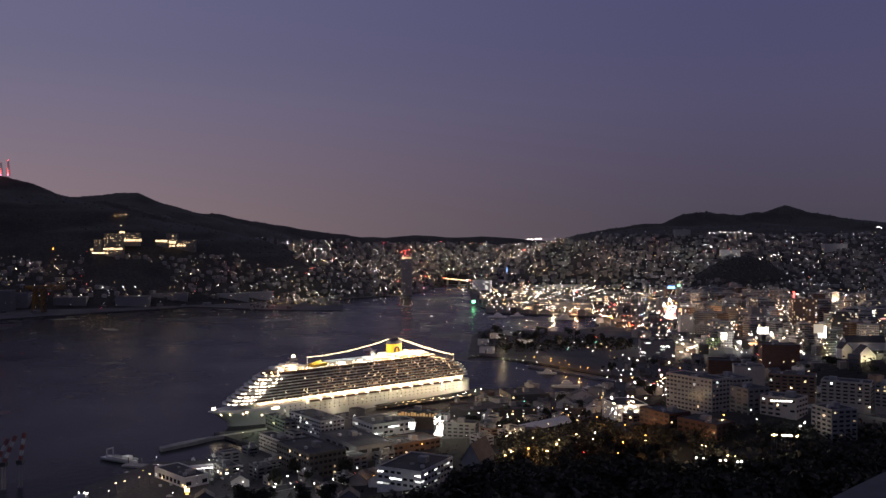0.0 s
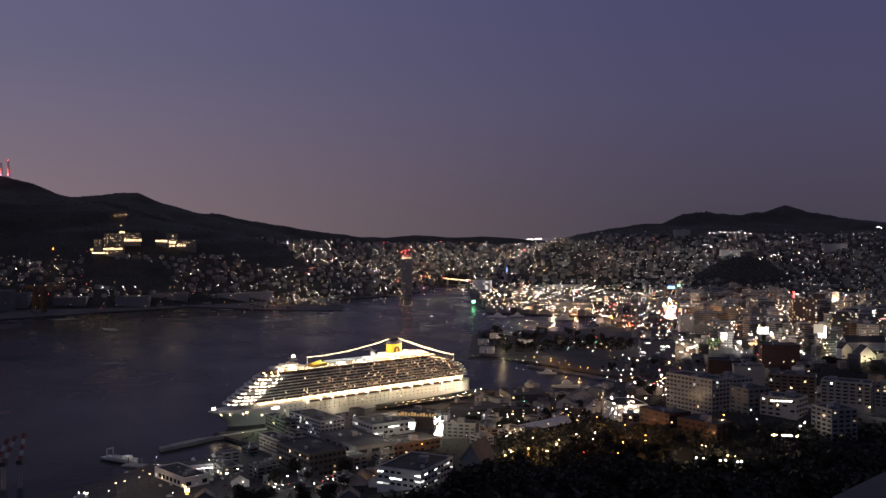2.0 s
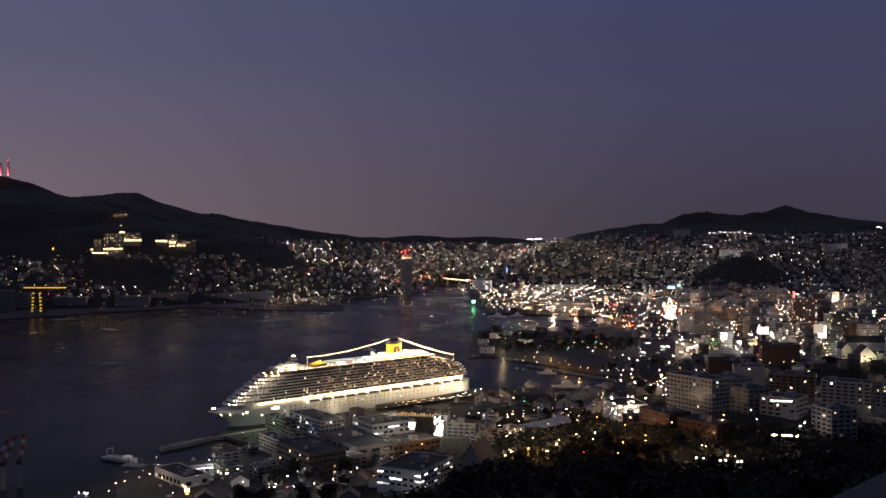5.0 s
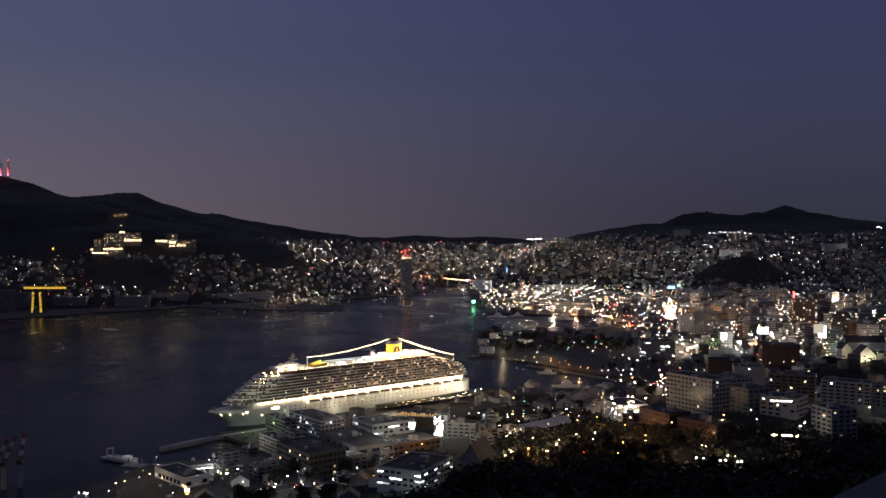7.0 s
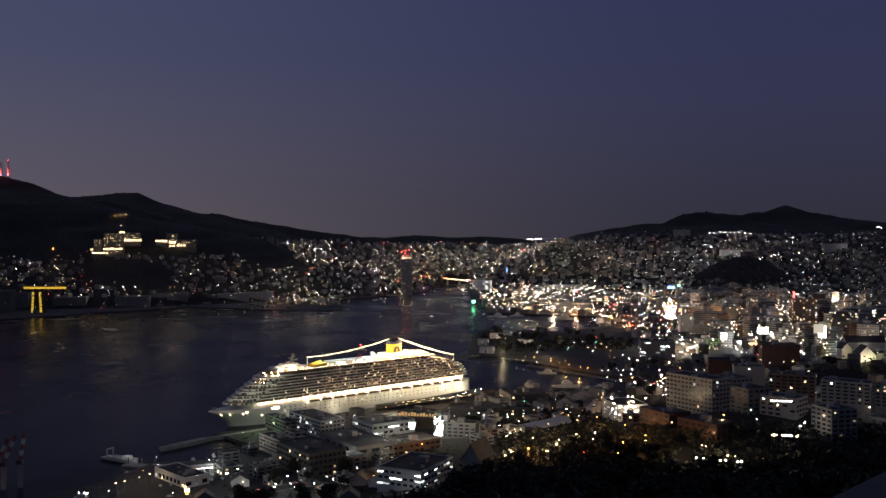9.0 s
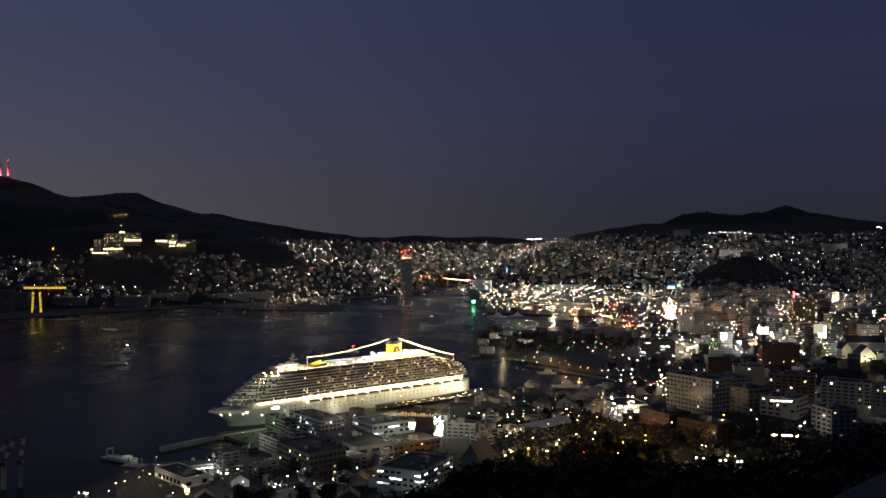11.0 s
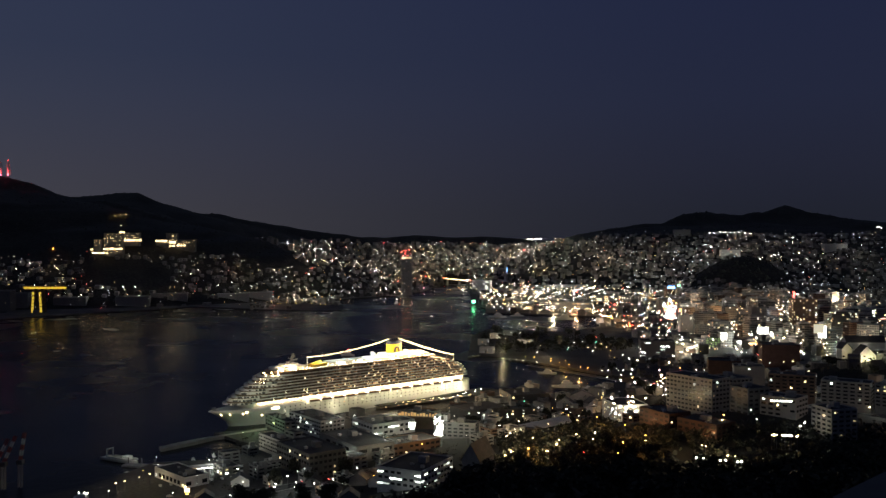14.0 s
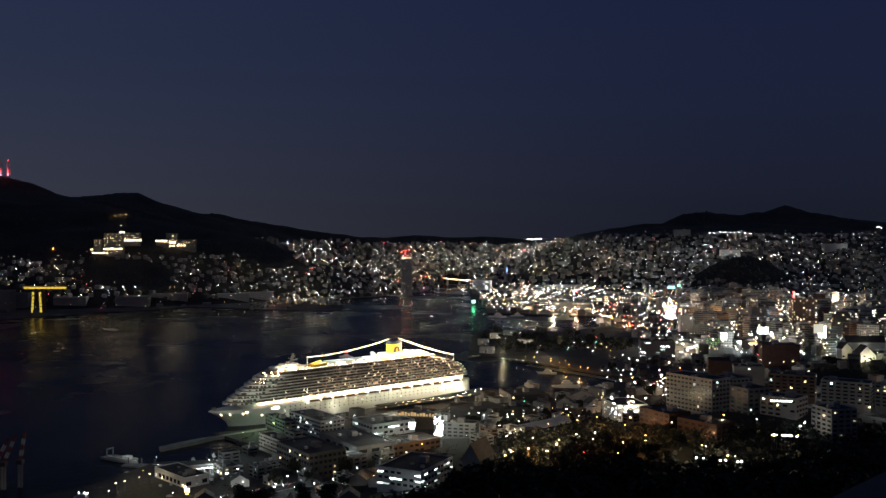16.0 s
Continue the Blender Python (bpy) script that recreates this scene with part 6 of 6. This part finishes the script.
lamp_light("tower_floodlight", 0.9, 736.0, 16.4, 4000, (1, 0.96, 0.85), 0.5)
pane_wall("glass_gallery", "long warm-lit glass front under the terminal roof", "hall_glow", -20.7, 772.0, 16.3, 38, 4.6, 14, 1, -12, 2, 1.1)
# glowing panes and a board paint the glare of white-lit walls here
pane_wall("stair_tower", "glowing white panes standing in for the tower's floodlit wall", "white_sign", -3.7, 731.0, 8.6, 8, 16, 4, 7, -14, 5, 0.72)
sign("entrance_pavilion", "white glowing board for a bright spot by the quay", "white_sign", -26.7, 760.0, 9.0, 5.5, 4.5, -12)
sign("rooftop_sign", "blue vertical light on a far tower", "blue_sign", 208.8, 2900.0, 64.7, 2, 13)
sign("rooftop_sign", "green lit front of the ferry terminal", "green_sign", 79.2, 2300.0, 7.3, 8, 6)
for x, y, z in ((418.4, 4350.0, 172.8), (435.0, 4350.0, 172.8), (459.9, 4350.0, 175.5), (476.5, 4350.0, 175.5)):
    street_lamp("white", 9, 30, x, y, z)
for x, y, z in ((366.9, 4000.0, 124.1), (397.5, 4000.0, 126.7), (443.4, 4000.0, 113.9), (456.1, 4000.0, 116.5), (-115.0, 2735.0, 136.9), (-104.5, 2735.0, 138.6), (-127.2, 2735.0, 133.4), (1671.5, 3400.0, 219.8), (-278.2, 4200.0, 156.6)):
    street_lamp("red" if x > -400 and x < 700 and z < 175 else "white", 5.5, 20, x, y, z)
for x, y, z in ((1000.6, 3200.0, 198.5), (1016.9, 3200.0, 198.5), (1037.3, 3200.0, 198.5), (1051.6, 3200.0, 196.5), (1067.9, 3200.0, 196.5), (1088.3, 3200.0, 194.5), (1108.7, 3200.0, 192.4), (1662.9, 3400.0, 219.8), (1680.2, 3400.0, 217.6), (978.2, 3200.0, 194.5), (961.9, 3200.0, 196.5)):
    street_lamp("white", 4.5, 15, x, y, z)
building("school", "pale school on the eastern hillside", 893.4, 3308.3, 184.8, 59.0, 23.2, 26, 0, 2, windows=False, sink=30)
building("school", "pale lit block on the eastern hillside", 995.0, 3068.5, 109.5, 66.5, 25.4, 40, 0, 1, lit=0.5, cool=0.1, floor=8, bay=9, sink=30)
building("apartment_block", "pale apartment block on the eastern hillside", 1392.2, 3140.3, 130.0, 80.0, 26.0, 30, 0, 2, lit=0.1, floor=6, bay=9, sink=30)


# ---- near the water ----
def hull_mesh(bm, length, beam_w, depth, mi=0):
    """A small pointed hull with its keel at z = -depth / 2, bow to +x."""
    rows = []
    for z, f in ((-depth / 2, 0.55), (0.1, 0.9), (depth / 2, 1.0)):
        row = []
        for i in range(9):
            s = i / 8
            b = f * beam_w / 2 * (1 - max(0, (s - 0.45) / 0.55) ** 2.2)
            row.append((-length / 2 + length * s * (0.94 + 0.06 * f), max(0.03, b)))
        rows.append([[bm.verts.new((x, q * y, z)) for x, y in row] for q in (-1, 1)])
    for a, b in zip(rows, rows[1:]):
        for q in (0, 1):
            for i in range(8):
                f = (a[q][i], a[q][i + 1], b[q][i + 1], b[q][i])
                bm.faces.new(f if q == 0 else f[::-1]).material_index = mi
        bm.faces.new((a[1][0], a[0][0], b[0][0], b[1][0]))
    for i in range(8):
        bm.faces.new((rows[-1][0][i], rows[-1][0][i + 1], rows[-1][1][i + 1], rows[-1][1][i]))


def boat(kind, label, x, y, turn, length, lamp="", group="boats"):
    b = empty(kind, pose(x, y, 0.35, 0, 0, turn), label, "boat", group)
    bm = bmesh.new()
    hull_mesh(bm, length, length * 0.28, length * 0.14)
    part("hull", bm, SHIP_WHITE, b)
    bm = bmesh.new()
    box(bm, -length * 0.25, -length * 0.09, length * 0.07, length * 0.15, length * 0.09, length * 0.17)
    box(bm, -length * 0.15, -length * 0.07, length * 0.17, length * 0.08, length * 0.07, length * 0.24)
    part("wheelhouse", bm, SHIP_WHITE, b)
    bm = bmesh.new()
    beam(bm, (-length * 0.05, 0, length * 0.24), (-length * 0.05, 0, length * 0.42), 0.15)
    part("mast", bm, STEEL, b)
    if lamp:
        share("mast_lamp", HEADS[lamp], b, pose(-length * 0.05, 0, length * 0.43), (2.2, 2.2, 2.2))
    return b


boat("yacht", "white motor yacht moored in the marina", 141.3, 1021.0, 170, 32)
for bx, by, bt, bl in ((-192.2, 680.9, 120, 9), (-170.9, 670.6, 150, 12), (-180.2, 695.2, 110, 8), (165.5, 1013.2, 160, 12), (181.2, 1028.9, 170, 10), (132.0, 1124.5, 165, 24), (155.5, 990.6, 160, 11),
                       (119.1, 1946.6, 175, 40), (165.0, 1975.5, 175, 30), (260.4, 1891.4, 10, 45), (-227.9, 638.4, 40, 10)):
    boat("boat", "small white boat moored at the quay", bx, by, bt, bl)


boat("trawler", "white work boat with bright deck lights at the quay", -233.1, 572.0, 10, 22)
for lx, ly in ((-236.0, 573.5), (-232.9, 574.7), (-230.0, 572.2)):
    street_lamp("white", 1.3, 5, lx, ly, 6.0)


def landing_barge():
    b = empty("landing_barge", pose(-247.4, 680.0, 0.6, 0, 0, -28), "pale car ferry barge with a bow gate, moored off the jetty", "barge")
    bm = bmesh.new()
    hull_mesh(bm, 36, 9, 3)
    part("hull", bm, SHIP_WHITE, b)
    share("cargo_deck", UNITS["concrete"], b, pose(2, 0, 1.5), (24, 6.6, 0.3))
    for y in (-3.6, 3.6):
        share("rail", UNITS["pale_steel"], b, pose(2, y, 1.5), (25, 0.25, 1.1))
    bm = bmesh.new()
    for y in (-3, 3):
        beam(bm, (-12, y, 1.5), (-12, y, 8), 0.6)
    beam(bm, (-12, -3.3, 8), (-12, 3.3, 8), 0.6)
    part("gate_frame", bm, PALE_STEEL, b)
    bm = bmesh.new()
    box(bm, 4, -2.5, 1.8, 10, 2.5, 4.5)
    bmesh.ops.bevel(bm, geom=bm.edges, offset=0.25, segments=1, affect="EDGES")
    part("wheelhouse", bm, SHIP_WHITE, b)


def pontoon():
    """A floating stage with mooring posts, a gangway to the quay and a lamp."""
    p = empty("pontoon", pose(-228.5, 664.0, 0, 0, 0, -12), "grey floating landing stage with mooring posts", "pontoon")
    share("float", UNITS["concrete"], p, pose(0, 0, -1), (24, 8, 2.2))
    for u in (-11, 0, 11):
        share("mooring_post", UNITS["dark_steel"], p, pose(u, 4.4, -6), (0.7, 0.7, 11))
    bm = bmesh.new()
    beam(bm, (11, 0, 1.6), (30, -6, 3.2), 1.6)
    part("gangway", bm, PALE_STEEL, p)


landing_barge()
pontoon()
street_lamp("white", 1.0, 6, -214.0, 660.0, 8.5)


def tent_roof():
    x, y, z, w, h = 86.1, 757.7, 8.0, 42.5, 10.6
    t = empty("tent_hall", pose(x, y, z - 2, 0, 0, 12), "pale fabric tent roof over an open hall", "hall")
    bm = bmesh.new()
    n = 10
    rows = []
    for i in range(n + 1):
        u = i / n
        zz = 4 + h * (0.25 + 0.75 * u) * 0.8
        rows.append([bm.verts.new((-w / 2 + w * u, v * 12, zz - 3.0 * abs(v) ** 1.5)) for v in (-1, -0.5, 0, 0.5, 1)])
    for a, b in zip(rows, rows[1:]):
        for j in range(4):
            bm.faces.new((a[j], a[j + 1], b[j + 1], b[j]))
    roof = part("canopy", bm, WALLS[1], t)
    m = roof.modifiers.new("thickness", "SOLIDIFY")
    m.thickness = 0.3
    for u in (-0.45, -0.15, 0.15, 0.45):
        share("post", UNITS["pale_steel"], t, pose(u * w, -11, -4), (0.5, 0.5, 8))


tent_roof()


def boarding_gallery():
    """The low dark roof of the boarding gallery along the quay, lit below."""
    ax, ay = -64.3, 869.2
    bx, by = 32.7, 947.8
    n = math.hypot(bx - ax, by - ay)
    g = empty("boarding_gallery", pose(ax, ay, 2.5, 0, 0, math.degrees(math.atan2(by - ay, bx - ax))), "long dark-roofed boarding gallery on the quay beside the ship", "gallery")
    bm = bmesh.new()
    v = [bm.verts.new(p) for x in (0, n) for p in ((x, -5, 4.6), (x, 0, 6.0), (x, 5, 4.6), (x, 5, 4.2), (x, -5, 4.2))]
    for i in range(5):
        j = (i + 1) % 5
        bm.faces.new((v[i], v[j], v[j + 5], v[i + 5]))
    bm.faces.new(v[:5])
    bm.faces.new(v[5:])
    bmesh.ops.recalc_face_normals(bm, faces=bm.faces)
    part("roof", bm, ROOF, g)
    for i in range(6):
        share("post", UNITS["dark_steel"], g, pose((i + 0.5) * n / 6, -4.5, -0.5), (0.4, 0.4, 4.9))
    share("back_wall", UNITS["concrete"], g, pose(n / 2, 4.4, -0.5), (n - 2, 0.3, 4.8))
    rnd = random.Random(12)
    for i in range(9):
        share("gallery_lamp", UNITS["gold_band"], g, pose((i + rnd.uniform(0.3, 0.7)) * n / 9, -4.9, 3.4), (rnd.uniform(1, 3.5), 0.3, 0.4))


boarding_gallery()


def gable_house(kind, label, x, y, z, w, h, deep, turn, wall=0, rise=0.6, group=""):
    """A house with a pitched roof that overhangs its walls."""
    g = empty(kind, pose(x, y, z, 0, 0, turn), label, "house", group)
    bm = bmesh.new()
    hw, eave = w / 2, h * (1 - rise)
    a = [bm.verts.new(p) for p in ((-hw, 0, -5), (hw, 0, -5), (hw, 0, eave), (0, 0, h - 0.2), (-hw, 0, eave))]
    b = [bm.verts.new((v.co.x, deep, v.co.z)) for v in a]
    bm.faces.new(a)
    bm.faces.new(b[::-1])
    for i in range(5):
        j = (i + 1) % 5
        bm.faces.new((a[j], a[i], b[i], b[j]))
    bmesh.ops.recalc_face_normals(bm, faces=bm.faces)
    part("wall", bm, WALLS[wall], g)
    for s in (-1, 1):
        bm = bmesh.new()
        p = [(s * (hw + 0.6), eave - 0.5), (0, h), (0, h + 0.35), (s * (hw + 0.6), eave - 0.1)]
        u = [bm.verts.new((x0, -0.7, z0)) for x0, z0 in p]
        v = [bm.verts.new((x0, deep + 0.7, z0)) for x0, z0 in p]
        bm.faces.new(u)
        bm.faces.new(v[::-1])
        for i in range(4):
            j = (i + 1) % 4
            bm.faces.new((u[i], u[j], v[j], v[i]))
        bmesh.ops.recalc_face_normals(bm, faces=bm.faces)
        part("roof", bm, TILE, g)
    return g


def small_houses():
    G = gable_house
    G("chapel", "steep dark-roofed hall among trees", 18.0, 575.0, 24.2, 12.5, 13.2, 26, -24, 2, 0.85)
    v = G("villa", "old western villa with floodlit cream gable and red roof", 433.2, 905.0, 45.9, 17.9, 15.6, 16, -4, 1, 0.62)
    G("villa", "long villa with pale walls and a dark red roof", 434.6, 960.0, 56.1, 12, 10, 42, -90, 1, 0.6)
    G("villa", "small floodlit villa wing with a white gable", 424.1, 930.0, 50.2, 11.8, 11.8, 10, 10, 1, 0.5)
    lamp_light("villa_floodlight", 426.0, 899.0, 48.5, 5000, (1, 0.84, 0.50), 0.4)
    lamp_light("villa_floodlight", 435.2, 899.0, 48.5, 6000, (1, 0.84, 0.50), 0.4)
    lamp_light("villa_floodlight", 421.3, 924.0, 52.7, 1800, (1, 0.80, 0.46), 0.4)
    lamp_light("villa_floodlight", 451.9, 950.0, 61.0, 1500, (1, 0.84, 0.60), 0.4)
    rnd = random.Random(66)
    for x0, x1, yt, yb, Y in ((566,598,856,874,570), (616,648,822,840,600), (650,690,810,832,590), (408,440,842,858,600), (345,376,868,884,560), (600,634,858,880,540), (1075,1112,780,798,560),
                              (850,880,730,745,830), (1010,1050,690,706,920), (985,1015,700,716,880), (1040,1070,700,716,880), (905,935,690,704,950), (700,722,800,814,640), (540,566,846,858,600)):
        X = (x0 + x1) / 2 - 784
        gx = X / 1570 * Y
        G("house", rnd.choice(("small pale house with a dark tiled roof", "small grey house with a dark tiled roof")), gx, Y, ground_at(gx, Y), (x1 - x0) / 1570 * Y, (yb - yt) / 1570 * Y + 2, 9, rnd.uniform(-30, 30), rnd.choice((0, 1, 1, 2)), 0.45, "small houses")


small_houses()


def car_model(paint):
    c = empty("car", pose(0, 0, -400), "parked car with pale paint on the quay", "car", "cars")
    bm = bmesh.new()
    prof = [(-2.1, 0.35), (2.1, 0.35), (2.15, 0.75), (1.9, 0.95), (1.1, 1.0), (0.5, 1.45), (-1.3, 1.45), (-1.9, 1.0), (-2.15, 0.9)]
    a = [bm.verts.new((x, -0.85, z)) for x, z in prof]
    b = [bm.verts.new((x, 0.85, z)) for x, z in prof]
    bm.faces.new(a)
    bm.faces.new(b[::-1])
    for i in range(9):
        j = (i + 1) % 9
        bm.faces.new((a[i], a[j], b[j], b[i]))
    bmesh.ops.recalc_face_normals(bm, faces=bm.faces)
    part("body", bm, paint, c)
    for x in (-1.3, 1.3):
        for y in (-0.8, 0.8):
            bm = bmesh.new()
            prism(bm, [(x + 0.33 * math.cos(i * math.pi / 5), 0.33 * math.sin(i * math.pi / 5)) for i in range(10)], -0.1, 0.1)
            for q in bm.verts:
                q.co = Vector((q.co.x, y + q.co.z, 0.33 + q.co.y))
            part("wheel", bm, STEEL, c)
    return c


def cars():
    """The parked cars, and those that drive along the harbour road."""
    model = car_model(WALLS[1])
    model.matrix_basis = pose(-178.2, 576.3, 2.5, 0, 0, 20)
    rnd = random.Random(15)
    for i in range(26):
        u, v = i % 9, i // 9
        x, y = -192 + u * 6.2 + v * 3, 601 + v * 17 + u * 3.0
        copy_thing(model, pose(x, y, ground_at(x, y), 0, 0, 115 + rnd.uniform(-4, 4)))
    moving = []
    lamp_h = UNITS["white_sign"]
    for i in range(6):
        c = car_model(WALLS[2])
        tagged(c, "car driving with its headlights on along the harbour road", "car", "driving cars")
        for y in (-0.6, 0.6):
            share("headlight", lamp_h, c, pose(2.2, y, 0.55), (0.2, 0.7, 0.45))
            share("tail_light", UNITS["red_sign"], c, pose(-2.2, y, 0.6), (0.15, 0.5, 0.35))
        moving.append(c)
    return moving


CARS = cars()
FERRY = boat("ferry", "small ferry crossing the harbour with a white light", -470, 1400, 60, 26, "white", "crossing boats")
TUG = boat("tug", "small tug with a red light lying in the bay", -113.1, 1353.2, 100, 20, "red", "crossing boats")


def fuel_canopy():
    x, y = -171.9, 632.0
    c = empty("fuel_canopy", pose(x, y, 2.5, 0, 0, 20), "white filling station canopy, brightly lit from below", "canopy")
    bm = bmesh.new()
    box(bm, -8, -5, 5.2, 8, 5, 6.1)
    bmesh.ops.bevel(bm, geom=bm.edges, offset=0.15, segments=1, affect="EDGES")
    part("canopy_roof", bm, WALLS[1], c)
    for px in (-5.5, 5.5):
        share("post", UNITS["pale_steel"], c, pose(px, 0, 0), (0.5, 0.5, 5.2))
        share("pump", UNITS["pale_steel"], c, pose(px + 1.6, 0, 0), (0.8, 0.6, 1.7))
    for px in (-5, 0, 5):
        share("ceiling_lamp", UNITS["white_sign"], c, pose(px, -2, 5.0), (2.4, 1.2, 0.15))
        share("fascia_light", UNITS["white_sign"], c, pose(px, -5.1, 5.4), (4.2, 0.1, 0.5))
    lamp_light("canopy_light", x, y - 2, 6.2, 3500, (1, 0.97, 0.88), 0.6)
    # post lamp added to brighten the canopy from above
    street_lamp("white", 1.0, 9, x + 3, y + 7, 11.5, 5000, kind="forecourt_lamp", group="lane lamps")


fuel_canopy()


def motions():
    """The shell dims the sky, the ferry crosses the bay, the tug drifts, cars pass on the harbour road."""
    # the shell turns its denser side into view, dimming the sky
    walk(SKY_SHELL, [(t, pose(0, 0, 170, -20 - 155 * fall / 2.7, 0, 0)) for t, fall in (
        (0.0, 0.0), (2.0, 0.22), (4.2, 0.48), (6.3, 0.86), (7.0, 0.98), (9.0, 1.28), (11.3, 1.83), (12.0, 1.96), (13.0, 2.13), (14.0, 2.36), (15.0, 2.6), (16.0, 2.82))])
    # fore deck lamps switch off and crane lights on, made by turning their hooded heads
    for lamp, at, first, last in TURNING:
        walk(lamp, [(t, at @ pose(0, 0, 0, first[0] + u * (last[0] - first[0]), 0, first[1] + u * (last[1] - first[1])))
                    for t, u in ((0.0, 0), (4.4, 0), (4.9, 0.33), (5.4, 0.67), (5.9, 1), (16.0, 1))])
    walk(FERRY, [(0.0, pose(-640, 700, 0.4, 0, 0, 70)), (9.2, pose(-620, 900, 0.4, 0, 0, 70)), (11.3, pose(-426.4, 1425.7, 0.4, 0, 0, 62)), (11.5, pose(-390.1, 1481.2, 0.4, 0, 0, 62)),
                 (12.0, pose(-318.6, 1677.1, 0.4, 0, 0, 64)), (12.5, pose(-250.9, 1864.9, 0.4, 0, 0, 68)), (13.0, pose(-189.5, 2035.9, 0.4, 0, 0, 74)), (13.5, pose(-158.9, 2186.2, 0.4, 0, 0, 78)),
                 (14.0, pose(-123.4, 2360.5, 0.4, 0, 0, 80)), (16.0, pose(-15.6, 3066.4, 0.4, 0, 0, 84))])
    walk(TUG, [(0.0, pose(-113.1, 1353.2, 0.4, 0, 0, 150)), (7.0, pose(-114.5, 1360.1, 0.4, 0, 0, 150)), (9.0, pose(-127.5, 1360.1, 0.4, 0, 0, 155)),
               (12.5, pose(-139.7, 1319.7, 0.4, 0, 0, 160)), (16.0, pose(-140.6, 1281.6, 0.4, 0, 0, 165))])
    ax, ay = -142.0, 571.3
    bx, by = -58.7, 638.2
    head = math.degrees(math.atan2(by - ay, bx - ax))
    for i, c in enumerate(CARS):
        rows = []
        for k in range(9):
            t = 2.0 * k
            u = (i * 0.17 + t * (0.05 + 0.006 * i) * (1 if i % 2 else -1)) % 1.0 if k == 0 else rows[-1][2] + 2.0 * (0.03 + 0.004 * i) * (1 if i % 2 else -1)
            rows.append((t, None, u))
        off = -3.2 if i % 2 else 3.2
        nx, ny = -(by - ay) / math.hypot(bx - ax, by - ay), (bx - ax) / math.hypot(bx - ax, by - ay)
        base = 0.1 if i % 2 else 0.5
        done = []
        for t, _, u in rows:
            u += base
            done.append((t, pose(ax + (bx - ax) * u + nx * off, ay + (by - ay) * u + ny * off, 2.5, 0, 0, head if i % 2 else head + 180)))
        walk(c, done)


motions()
